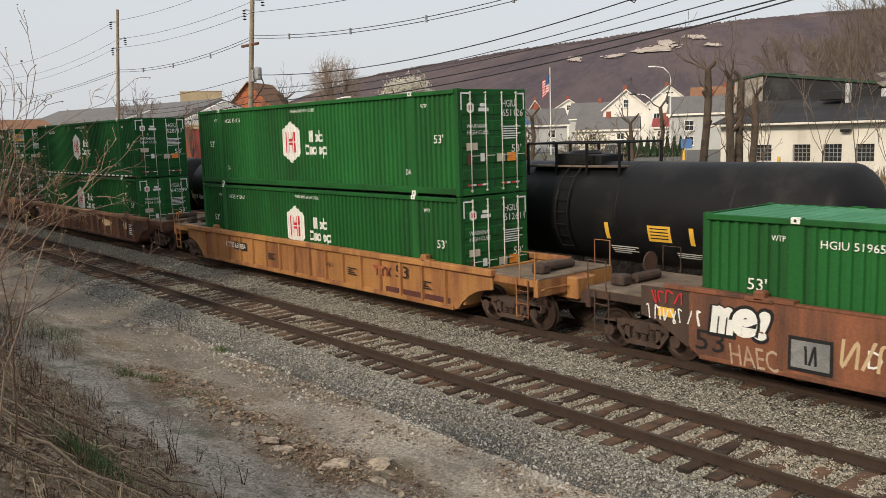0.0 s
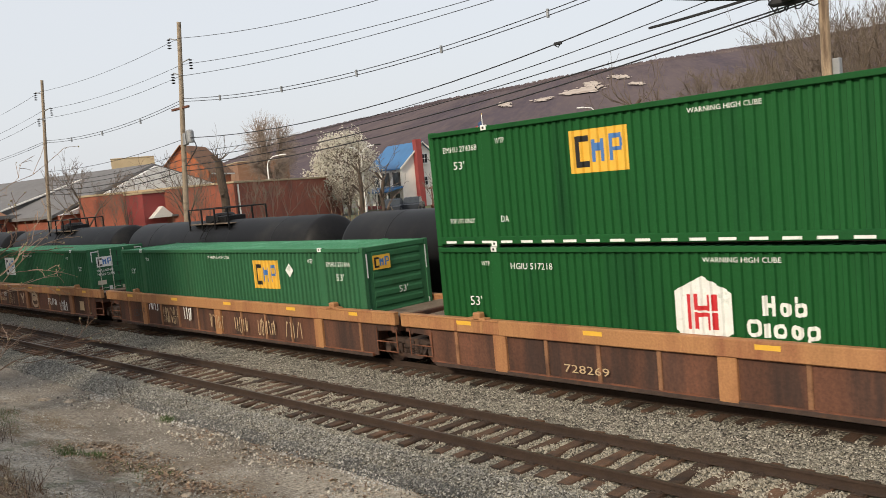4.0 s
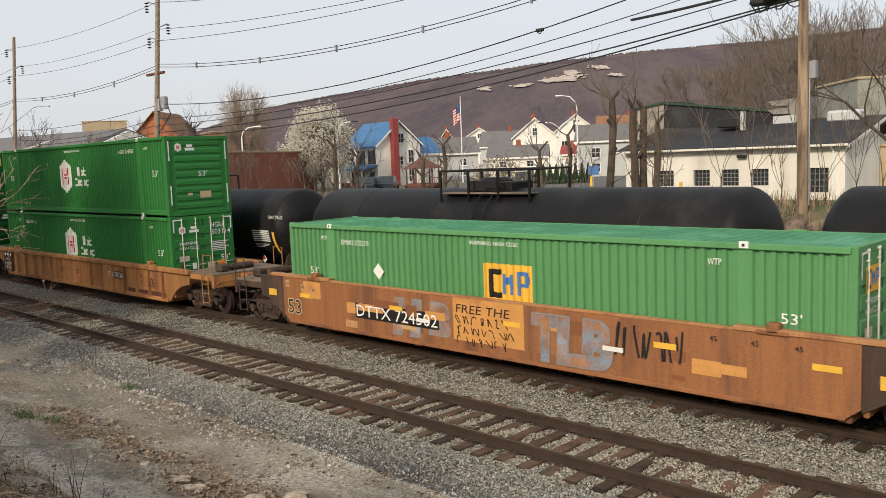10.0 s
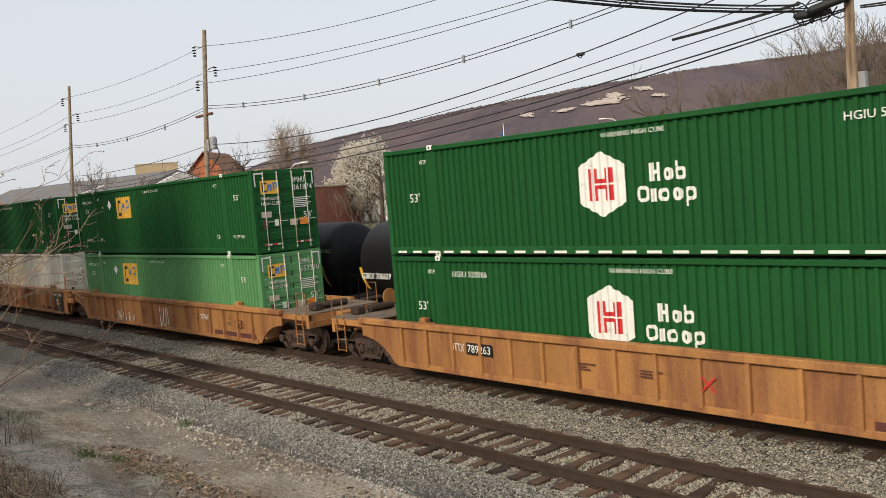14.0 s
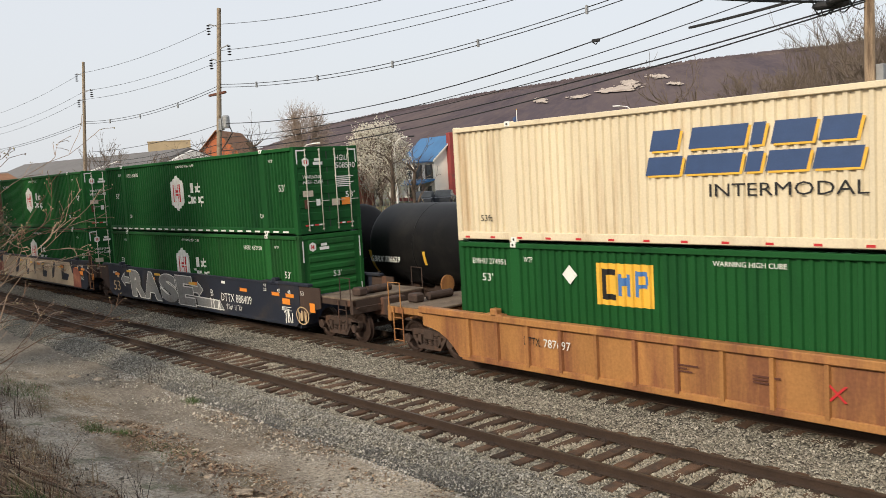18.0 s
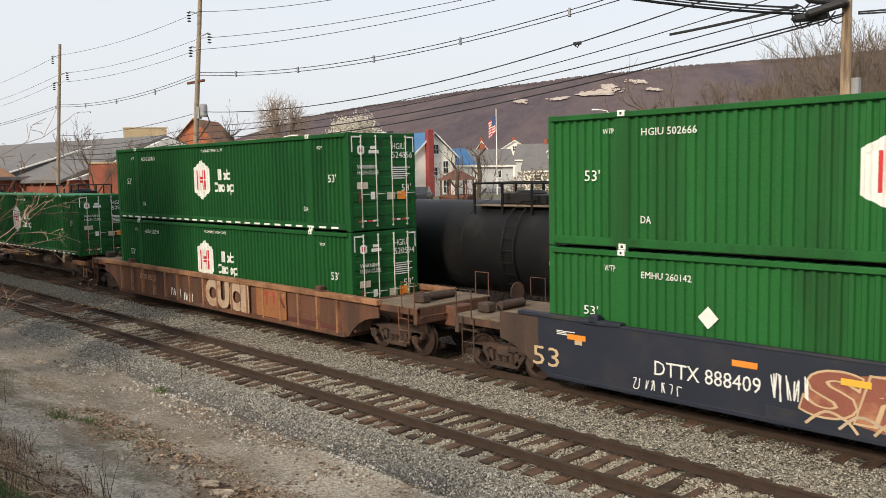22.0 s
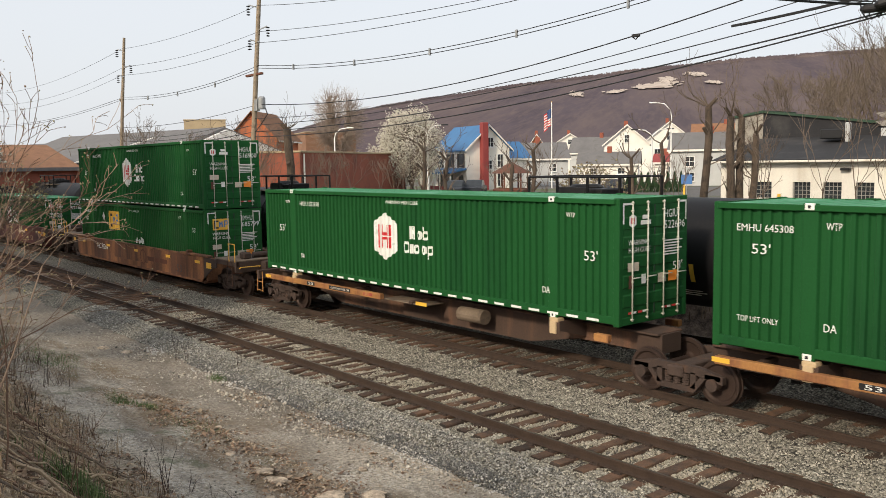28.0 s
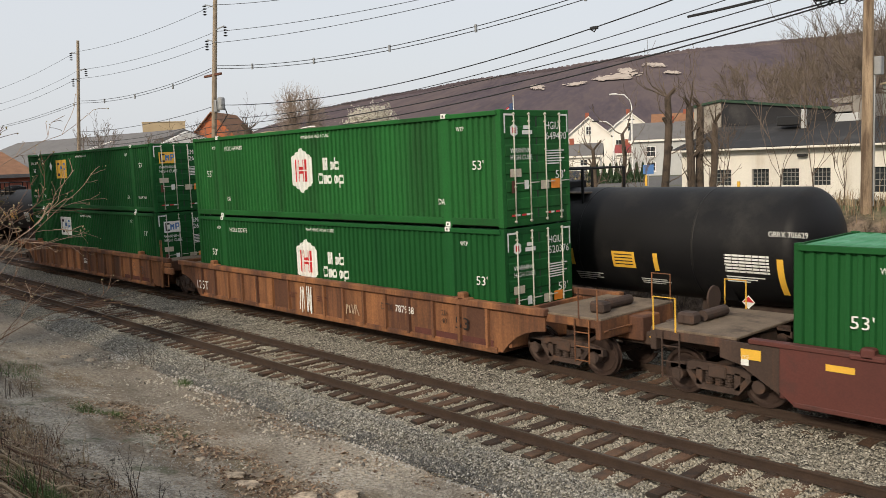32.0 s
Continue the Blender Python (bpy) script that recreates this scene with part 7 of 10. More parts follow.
M["brick"] = mat("red_brick", (0.27, 0.082, 0.05), 0.9, 0, 0.14, 0.7, 12, 0.2, (0.20, 0.07, 0.05), 0.35, 0.5)
M["brick_orange"] = mat("orange_brick", (0.40, 0.12, 0.05), 0.9, 0, 0.12, 0.7, 12, 0.2)
M["red_wall"] = mat("red_painted_wall", (0.26, 0.045, 0.042), 0.7, 0, 0.1, 0.6, 20, 0.08)
M["brown_roof"] = mat("brown_shingle_roof", (0.24, 0.12, 0.065), 0.9, 0, 0.15, 1.5, 25, 0.15)
M["beige_wall"] = mat("beige_wall", (0.42, 0.33, 0.21), 0.85, 0, 0.1, 0.6, 20, 0.08)
M["white_metal"] = mat("white_metal", (0.78, 0.78, 0.76), 0.5, 0.1, 0.08, 1, 20, 0.02, (0.55, 0.53, 0.5), 0.2, 0.6)
M["pane"] = mat("window_glass_dark", (0.03, 0.035, 0.04), 0.12, 0, 0.2, 2, 20, 0.0)
M["brown_wood"] = mat("brown_stained_wood", (0.13, 0.05, 0.03), 0.8, 0, 0.15, 2, 30, 0.1)
M["asphalt"] = mat("asphalt", (0.06, 0.06, 0.062), 0.9, 0, 0.2, 0.3, 30, 0.2)
M["car_paint"] = mat("dark_car_paint", (0.03, 0.035, 0.045), 0.25, 0.2, 0.05, 2, 20, 0.0)
M["hedge"] = mat("evergreen", (0.025, 0.055, 0.02), 0.9, 0, 0.3, 3, 30, 0.4)


def spot(bearing, d, z=2.0):
    """A place by its bearing (degrees right of the track's line) and its distance from the camera."""
    return Vector((d * math.sin(radians(bearing)), d * math.cos(radians(bearing)), z))


def window(parent, x, z, w, h, y, rows=2, cols=2, frame="white_metal", sill=True, bar=0.02):
    """A window in the plane y of its parent, facing -y: glass set back, frame, bars and sill."""
    f = part("window", Geo().box(x - w / 2, x + w / 2, y - 0.02, y + 0.03, z, z + h), M["pane"], parent, "dark glazed window")
    g = Geo()
    t = 0.07
    for a, b, c, d in ((x - w / 2 - t, x - w / 2, z - t, z + h + t), (x + w / 2, x + w / 2 + t, z - t, z + h + t), (x - w / 2, x + w / 2, z + h, z + h + t), (x - w / 2, x + w / 2, z - t, z)):
        g.box(a, b, y - 0.07, y, c, d)
    part("window_frame", g, M[frame], f)
    for k in range(1, cols):
        part("glazing_bar", Geo().box(x - w / 2 + w * k / cols - bar, x - w / 2 + w * k / cols + bar, y - 0.045, y - 0.015, z, z + h), M[frame], f)
    for k in range(1, rows):
        part("glazing_bar", Geo().box(x - w / 2, x + w / 2, y - 0.043, y - 0.017, z + h * k / rows - bar, z + h * k / rows + bar), M[frame], f)
    if sill:
        part("window_sill", Geo().cbox(x - w / 2 - 0.12, x + w / 2 + 0.12, y - 0.16, y, z - t - 0.07, z - t, 0.01), M[frame], f)


def gabled(parent, x0, x1, y0, y1, z0, eave, ridge, wall, roof, along="x", over=0.35):
    """Walls and a gable roof; the ridge runs along x or y."""
    if along == "x":
        ym = (y0 + y1) / 2
        part("wall", Geo().prism([(y0, z0), (y1, z0), (y1, eave), (ym, ridge), (y0, eave)], 0, x0, x1), wall, parent)
        k = (ridge - eave) / (ym - y0)
        for s, ya in ((-1, y0), (1, y1)):
            ye = ya + s * over
            ze = eave - k * over
            part("roof_slope", Geo().prism([(ye, ze + 0.05), (ye, ze + 0.2), (ym, ridge + 0.2), (ym, ridge + 0.05)], 0, x0 - over, x1 + over), roof, parent)
            part("fascia", Geo().box(x0 - over, x1 + over, min(ye, ye + s * 0.04), max(ye, ye + s * 0.04), ze - 0.05, ze + 0.17), M["white_siding"], parent)
    else:
        xm = (x0 + x1) / 2
        part("wall", Geo().prism([(x0, z0), (x1, z0), (x1, eave), (xm, ridge), (x0, eave)], 1, y0, y1), wall, parent)
        k = (ridge - eave) / (xm - x0)
        for s, xa in ((-1, x0), (1, x1)):
            xe = xa + s * over
            ze = eave - k * over
            part("roof_slope", Geo().prism([(xe, ze + 0.05), (xe, ze + 0.2), (xm, ridge + 0.2), (xm, ridge + 0.05)], 1, y0 - over, y1 + over), roof, parent)
            part("fascia", Geo().prism([(xe, ze - 0.02), (xe, ze + 0.19), (xm, ridge + 0.19), (xm, ridge - 0.02)], 1, y0 - over - 0.04, y0 - over), M["white_siding"], parent)


def build_workshop():
    """White block workshop whose long wall faces the tracks; x runs along the wall, -y faces the tracks."""
    b = thing("workshop", "white-painted block workshop with a black felt roof and small-paned windows", "workshop", m=pose(45.0, 30.2, 0, 0, 0, -90))
    L = 14.95
    holes = [(4.9, 1.0), (7.15, 1.0), (8.85, 1.0), (10.55, 0.95), (13.65, 1.0)]
    z0, z1, wz0, wz1 = 1.2, 4.92, 2.92, 3.82
    x = 2.2
    for c, w in holes + [(L + 0.5, 1.0)]:
        e = min(c - w / 2, L)
        part("wall_pier", Geo().box(x, e, 0, 0.3, z0, z1), M["white_block"], b)
        if c < L:
            part("wall_apron", Geo().box(e, c + w / 2, 0, 0.3, z0, wz0 if c < 13 else 2.55), M["white_block"], b)
            part("wall_lintel", Geo().box(e, c + w / 2, 0, 0.3, wz1, z1), M["white_block"], b)
        x = c + w / 2
    for c, w in holes:
        lo = wz0 if c < 13 else 2.55
        window(b, c, lo, w - 0.1, wz1 - lo, 0.16, 4, 4, "window_grey", False, 0.013)
    part("end_wall", Geo().prism([(0.302, z0), (5.3, z0), (5.3, 6.28), (0.302, 5.04)], 0, L - 0.3, L - 0.003), M["white_block"], b)
    part("end_wall", Geo().prism([(0.302, z0), (9.0, z0), (9.0, 5.5), (5.3, 6.28), (0.302, 5.04)], 0, 2.203, 2.5), M["white_block"], b)
    part("roof_slope", Geo().prism([(-0.45, 4.90), (-0.45, 5.06), (5.4, 6.5), (5.4, 6.34)], 0, 1.8, L + 0.3), M["shingle_black"], b)
    part("roof_slope", Geo().prism([(5.402, 6.34), (5.402, 6.5), (9.2, 5.6), (9.2, 5.44)], 0, 1.8, L - 0.1), M["shingle_black"], b)
    part("gutter", Geo().cbox(1.8, L + 0.3, -0.56, -0.455, 4.90, 5.02, 0.02), M["white_block"], b, "white gutter")
    part("barge_board", Geo().prism([(-0.44, 4.80), (-0.44, 4.97), (5.4, 6.42), (5.4, 6.25)], 0, L + 0.303, L + 0.35), M["white_block"], b)
    part("wall_lamp", Geo().cbox(9.35, 9.85, -0.3, 0.0, 4.45, 4.6, 0.03), M["black_paint"], b, "small black wall lamp")
    part("downpipe", Geo().tube([(14.4, -0.5, 4.9), (14.4, -0.1, 4.7), (14.4, -0.1, 2.0)], 0.05, 8), M["white_metal"], b)
    part("raised_roof", Geo().prism([(2.0, 5.5), (2.0, 8.0), (9.4, 7.0), (9.4, 6.3)], 1, 5.0, 8.9), M["shingle_black"], b, "raised black roof block")
    part("shingled_gable", Geo().prism([(-0.2, 1.2), (0.1, 7.75), (2.0, 7.98), (2.0, 1.2)], 1, 4.95, 8.9), M["shingle_tan"], b, "pale shingled gable face")
    part("gable_cap", Geo().prism([(-0.1, 7.72), (-0.1, 7.86), (2.05, 8.14), (2.05, 8.0)], 1, 4.8, 9.0), M["green_trim"], b, "dark green roof trim")
    part("roof_trim", Geo().prism([(2.05, 7.97), (2.05, 8.12), (9.4, 7.12), (9.4, 6.97)], 1, 4.85, 4.99), M["green_trim"], b, "dark green roof trim")
    part("roof_fan", Geo().cbox(6.6, 7.9, 3.0, 3.9, 6.2, 6.75, 0.05), M["black_paint"], b, "black roof fan")
    part("flue", Geo().cbox(7.9, 8.16, 3.3, 3.55, 6.0, 7.1, 0.03), M["grey_siding"], b, "white metal flue")
    hv = part("air_handler", Geo().cbox(9.3, 10.6, 4.6, 6.4, 5.9, 6.75, 0.03), M["grey_siding"], b, "white rooftop air handler")
    for k in range(2):
        part("louvre_hood", Geo().prism([(9.35, 6.85 + k * 0.48), (9.0, 7.12 + k * 0.48), (10.2, 7.2 + k * 0.48), (10.2, 6.85 + k * 0.48)], 1, 4.6, 6.3), M["hood_metal"], hv)
    part("handler_casing", Geo().cbox(10.2, 11.3, 4.7, 6.2, 6.3, 7.7, 0.03), M["hood_metal"], hv)
    part("duct", Geo().cbox(12.4, 14.2, 4.4, 5.6, 6.2, 6.85, 0.12), M["grey_siding"], b, "white roof duct")
    part("boat_cover", Geo().prism([(8.2, 2.3), (10.2, 2.3), (10.5, 2.75), (8.0, 2.55)], 1, -3.4, -2.0), M["brown_wood"], b, "dark covered trailer")
    for x in (6.5, 3.6):
        part("bollard", Geo().tube([(x, -1.2, 1.3), (x, -1.2, 3.2)], 0.09, 10), M["yellow_paint"], b, "yellow bollard")


def build_house():
    """The white house with the blue roof; its origin is the corner between gable and porch side, the gable faces -y."""
    h = thing("house", "white two-storey house with a blue metal roof, red chimney and porch", "house", m=Matrix.Translation(spot(41.6, 96)) @ pose(0, 0, 0, 0, 0, -11))
    gabled(h, 0.0, 5.8, 0.0, 7.4, -0.4, 4.75, 7.3, M["white_siding"], M["blue_roof"], "y", 0.35)
    gabled(h, 5.8, 9.6, 1.5, 6.5, -0.4, 3.7, 5.5, M["white_siding"], M["blue_roof"], "x", 0.3)
    part("chimney", Geo().cbox(1.75, 2.5, -0.75, -0.02, -0.4, 7.7, 0.03), M["red_wall"], h, "tall red brick chimney")
    for x, z, hh in ((3.2, 5.0, 1.0), (4.5, 2.7, 1.4), (3.0, 2.5, 0.9), (4.5, 0.5, 1.4)):
        window(h, x, z, 0.7, hh, 0.0)
    for y in (1.2, 3.6, 6.1):
        w = part("window", Geo().box(-0.06, -0.02, y - 0.45, y + 0.45, 2.7, 4.2), M["pane"], h, "dark window")
        for s in (-0.64, 0.64):
            part("shutter", Geo().box(-0.08, -0.01, y + s - 0.16, y + s + 0.16, 2.65, 4.25), M["black_paint"], w, "black shutter")
        part("window", Geo().box(-0.06, -0.02, y - 0.45, y + 0.45, 0.3, 1.8), M["pane"], h, "dark window")
    part("porch_roof", Geo().prism([(-2.2, 2.0), (-2.2, 2.2), (0.0, 2.6), (0.0, 2.4)], 1, 0.0, 7.4), M["blue_roof"], h, "blue porch roof")
    for y in (0.2, 2.6, 5.0, 7.2):
        part("porch_post", Geo().cbox(-2.1, -1.94, y - 0.09, y + 0.09, -0.2, 2.05, 0.02), M["white_siding"], h, "white porch post")
    part("porch_rail", Geo().box(-2.06, -1.98, 0.2, 7.2, 0.2, 0.6), M["red_wall"], h, "red porch railing")
    part("porch_deck", Geo().cbox(-2.2, 0.0, 0.0, 7.4, -0.4, -0.15, 0.03), M["brown_wood"], h)


def small_house(bearing, d, yaw, w, l, eave, ridge, wall, roof, label, along="y", z=2.0):
    h = thing("house", label, "house", "distant houses of the town", m=Matrix.Translation(spot(bearing, d, z)) @ pose(0, 0, 0, 0, 0, yaw))
    gabled(h, -w / 2, w / 2, 0, l, -0.4, eave, ridge, M[wall], M[roof], along)
    for x in (-w * 0.25, w * 0.22):
        window(h, x, eave * 0.55, w * 0.11, eave * 0.25, 0.0)
        window(h, x, 0.7, w * 0.11, eave * 0.22, 0.0)
    if along == "y":
        window(h, 0.0, eave + 0.25, w * 0.1, (ridge - eave) * 0.4, 0.0)
    part("chimney", Geo().cbox(-0.3, 0.3, l * 0.5 - 0.3, l * 0.5 + 0.3, ridge - 0.6, ridge + 0.9, 0.03), M["brick"], h, "brick chimney")
    return h


def wall_box(name, a, b, depth, z0, z1, m, label, category):
    """A flat-roofed block whose front runs from a to b."""
    d = Vector(b) - Vector(a)
    L = d.length
    yaw = math.degrees(math.atan2(d.y, d.x))
    t = thing(name, label, category, m=Matrix.Translation((a[0], a[1], 0)) @ pose(0, 0, 0, 0, 0, yaw))
    part("wall", Geo().box(0, L, 0, depth, z0, z1), m, t)
    part("coping", Geo().cbox(-0.1, L + 0.1, -0.1, depth + 0.1, z1, z1 + 0.16, 0.02), M["beige_wall"], t, "pale coping")
    return t, L


def build_left_blocks():
    a, b = spot(30.5, 70), spot(37.5, 95)
    t, L = wall_box("brick_building", (a.x, a.y), (b.x, b.y), 14, 1.0, 6.2, M["brick"], "flat-roofed red brick building beside the railway", "building")
    part("downpipe", Geo().tube([(0.5, -0.12, 6.1), (0.5, -0.12, 1.2)], 0.08, 8), M["white_siding"], t, "white downpipe")
    part("downpipe", Geo().tube([(L - 0.4, -0.12, 6.1), (L - 0.4, -0.12, 1.2)], 0.08, 8), M["white_siding"], t, "white downpipe")
    a, b = spot(24.8, 72), spot(30.4, 76)
    t, L = wall_box("red_annex", (a.x, a.y), (b.x, b.y), 6, 1.0, 6.0, M["red_wall"], "bright red painted single-storey annex with a small porch roof", "building")
    part("porch_gable", Geo().prism([(0.3, 4.0), (1.3, 4.9), (2.3, 4.0)], 1, -0.7, 0.0), M["white_siding"], t, "small white porch gable")
    part("porch_roof", Geo().prism([(2.0, 4.0), (2.0, 4.15), (3.6, 4.15), (3.6, 4.0)], 1, -0.9, 0.0), M["slate_grey"], t)
    part("window", Geo().box(4.4, 6.9, -0.05, 0.05, 4.7, 5.7), M["pane"], t, "long dark window")
    part("low_wing", Geo().box(3.9, 7.3, -2.0, 0.0, 1.0, 4.4), M["red_wall"], t)
    part("wing_coping", Geo().box(3.8, 7.4, -2.1, 0.0, 4.4, 4.55), M["white_siding"], t)
    # long warehouse with a white gable behind the annex
    o = spot(25.6, 82)
    w = thing("warehouse", "long warehouse with a white gable, grey roof and brick walls", "warehouse", m=Matrix.Translation((o.x, o.y, 0)) @ pose(0, 0, 0, 0, 0, 12))
    part("wall", Geo().box(-9.5, 9, 0.2, 30, 1.0, 4.9), M["brick"], w)
    part("gable", Geo().prism([(-9.5, 4.9), (-8, 5.3), (0.6, 8.6), (9, 6.0), (9, 4.9)], 1, 0, 0.5), M["white_metal"], w, "white metal gable")
    part("roof_slope", Geo().prism([(-10, 4.7), (-10, 4.95), (0.6, 8.85), (0.6, 8.6)], 1, 0.5, 30), M["slate_grey"], w)
    part("roof_slope", Geo().prism([(0.6, 8.6), (0.6, 8.85), (9.4, 6.1), (9.4, 5.85)], 1, 0.5, 30), M["slate_grey"], w)
    o = spot(19.4, 84)
    w = thing("warehouse", "low red brick warehouse with a wide grey roof and white verge", "warehouse", m=Matrix.Translation((o.x, o.y, 0)) @ pose(0, 0, 0, 0, 0, 10))
    part("wall", Geo().box(-14, 6.5, 0.2, 32, 1.0, 5.2), M["brick"], w)
    part("roof_slope", Geo().prism([(-16, 5.0), (-16, 5.3), (6.9, 5.3), (6.9, 5.0)], 1, -0.3, 32), M["slate_grey"], w)
    part("upper_roof", Geo().prism([(-4.5, 5.3), (6.0, 8.2), (6.8, 8.2), (6.8, 5.3)], 1, 2.5, 32), M["slate_grey"], w)
    part("verge", Geo().prism([(-5.0, 5.25), (-4.6, 5.25), (6.2, 8.4), (5.9, 8.45)], 1, 2.2, 2.5), M["white_siding"], w, "white verge board")
    for x in (-11, -7, -2):
        part("window", Geo().box(x - 1.3, x + 1.3, 0.13, 0.25, 2.6, 3.8), M["pane"], w, "wide dark window")
    part("downpipe", Geo().tube([(0.6, 0.1, 5.1), (0.6, 0.1, 1.4)], 0.09, 8), M["white_siding"], w)
    o = spot(13.5, 80)
    w = thing("brick_house", "low brick house with a brown gabled roof", "house", m=Matrix.Translation((o.x, o.y, 0)) @ pose(0, 0, 0, 0, 0, 10))
    gabled(w, -5, 5, 0, 12, 1.0, 5.2, 7.2, M["brick"], M["brown_roof"], "x")
    # the tall orange gable behind, a beige block and a grey tower roof
    o = spot(27.9, 128)
    w = thing("church_hall", "orange brick hall with a steep brown shingle roof", "hall", m=Matrix.Translation((o.x, o.y, 0)) @ pose(0, 0, 0, 0, 0, 42))
    gabled(w, -1.0, 9.0, -3.0, 4.2, 1.0, 9.2, 13.0, M["brick_orange"], M["brown_roof"], "x", 0.5)
    a, b = spot(23.2, 190), spot(25.8, 190)
    t, L = wall_box("beige_block", (a.x, a.y), (b.x, b.y), 10, 1.0, 15.2, M["beige_wall"], "far beige flat-roofed block", "building")
    a, b = spot(30.9, 150), spot(34.2, 152)
    t, L = wall_box("tan_building", (a.x, a.y), (b.x, b.y), 12, 1.0, 10.9, M["tan_brick"], "orange-brown building behind bare trees", "building")


def build_town():
    build_left_blocks()
    build_workshop()
    build_house()
    small_house(46.6, 112, -40, 7, 8, 3.6, 5.6, "grey_siding", "slate_grey", "small grey house with a slate roof", "x")
    small_house(46.3, 170, -45, 4.2, 6, 5.6, 8.6, "brick_orange", "brown_roof", "narrow orange brick gable house")
    small_house(50.3, 140, -60, 9, 8, 4.6, 7.0, "grey_siding", "slate_grey", "grey house with a dormer and slate roof", "x")
    small_house(52.2, 128, -50, 6.5, 9, 5.6, 8.3, "white_siding", "slate_grey", "white gabled house with an attic window")
    small_house(51.0, 112, -55, 7.5, 5, 2.8, 4.2, "white_siding", "slate_grey", "low white outbuilding with a slate roof", "x")
    small_house(54.9, 150, -50, 8, 9, 6.4, 9.6, "white_siding", "slate_grey", "white house with a steep gable")
    small_house(54.6, 120, -60, 2.6, 4, 2.9, 3.9, "white_siding", "red_wall", "small house with a red roof", "x")
    small_house(57.4, 105, -60, 9, 7, 4.4, 6.3, "grey_siding", "slate_grey", "long grey house with slate roof", "x")
    small_house(58.3, 170, -60, 12, 8, 7.2, 10.0, "brick", "brown_roof", "red-brown house under the hill", "x")
    small_house(48.5, 170, -45, 7, 8, 6.4, 8.6, "white_siding", "slate_grey", "far white house with slate roof")
    a, b = spot(71.9, 62), spot(80.0, 66)
    wall_box("siding_building", (a.x, a.y), (b.x, b.y), 8, 1.5, 9.1, M["pale_siding"], "tall pale weathered building behind the workshop", "building")
    a, b = spot(73.0, 53), spot(79.5, 54)
    wall_box("timber_shed", (a.x, a.y), (b.x, b.y), 4, 1.5, 4.75, M["beige_wall"], "low tan timber shed beside the workshop", "shed")
    # gazebo
    o = spot(44.6, 84, 2.0)
    g = thing("gazebo", "open brown wooden garden pavilion with a pyramid roof", "gazebo", m=Matrix.Translation(o) @ pose(0, 0, 0, 0, 0, -40))
    part("roof", Geo().tube([(0, 0, 2.1), (0, 0, 3.2)], [2.1, 0.08], 6), M["brown_wood"], g)
    for k in range(6):
        a = math.pi / 3 * k
        part("post", Geo().cbox(1.6 * math.cos(a) - 0.08, 1.6 * math.cos(a) + 0.08, 1.6 * math.sin(a) - 0.08, 1.6 * math.sin(a) + 0.08, 0, 2.15, 0.01), M["brown_wood"], g)
    part("railing", Geo().tube([(1.6 * math.cos(a), 1.6 * math.sin(a), 0.4) for a in [math.pi / 3 * k for k in range(7)]], 0.25, 6), M["brown_wood"], g)
    # car park, signs, hedge, parked cars
    a = spot(43, 72)
    solid("car_park", Geo().box(50, 85, 38, 78, 1.9, 2.06), M["asphalt"], "grey asphalt car park of the town", "car park", kind="structure")
    for k in range(9):
        p = spot(52.3 + k * 0.42, 84)
        solid("shrub", shared(("shrub",), lambda: shrub_geo(), M["hedge"]), None, "dark green conical evergreen shrub", "shrub", "row of evergreens", m=Matrix.Translation(p))
    sg = thing("sign", "blue and yellow roadside sign on a post", "sign", m=Matrix.Translation(spot(56.0, 75, 1.6)) @ pose(0, 0, 0, 0, 0, -55))
    part("post", Geo().tube([(0, 0, -0.2), (0, 0, 2.0)], 0.05, 8), M["grey_metal"], sg)
    part("board", Geo().cbox(-0.45, 0.45, -0.06, 0.0, 1.5, 2.3, 0.02), M["blue_paint"], sg, "blue board")
    part("brace", Geo().cbox(-0.3, -0.1, -0.06, 0.06, 0.0, 1.4, 0.02), M["yellow_paint"], sg, "yellow upright")
    for bearing, d, yaw in ((40.9, 80, 40), (42.2, 82, 40), (51.5, 78, 30)):
        parked_car(spot(bearing, d, 2.06), yaw)


def shrub_geo():
    g = Geo()
    rnd = random.Random(5)
    for k in range(260):
        z = rnd.random() ** 0.8 * 1.9
        r = 0.42 * (1 - z / 2.0) * (0.6 + 0.5 * rnd.random())
        a = rnd.random() * 6.283
        x, y = r * math.cos(a), r * math.sin(a)
        s = 0.09
        g.face((x - s, y, z), (x + s, y + s * 0.5, z), (x, y, z + 0.22))
        g.face((x, y - s, z), (x, y + s, z + 0.05), (x + s * 0.4, y, z + 0.22))
    return g


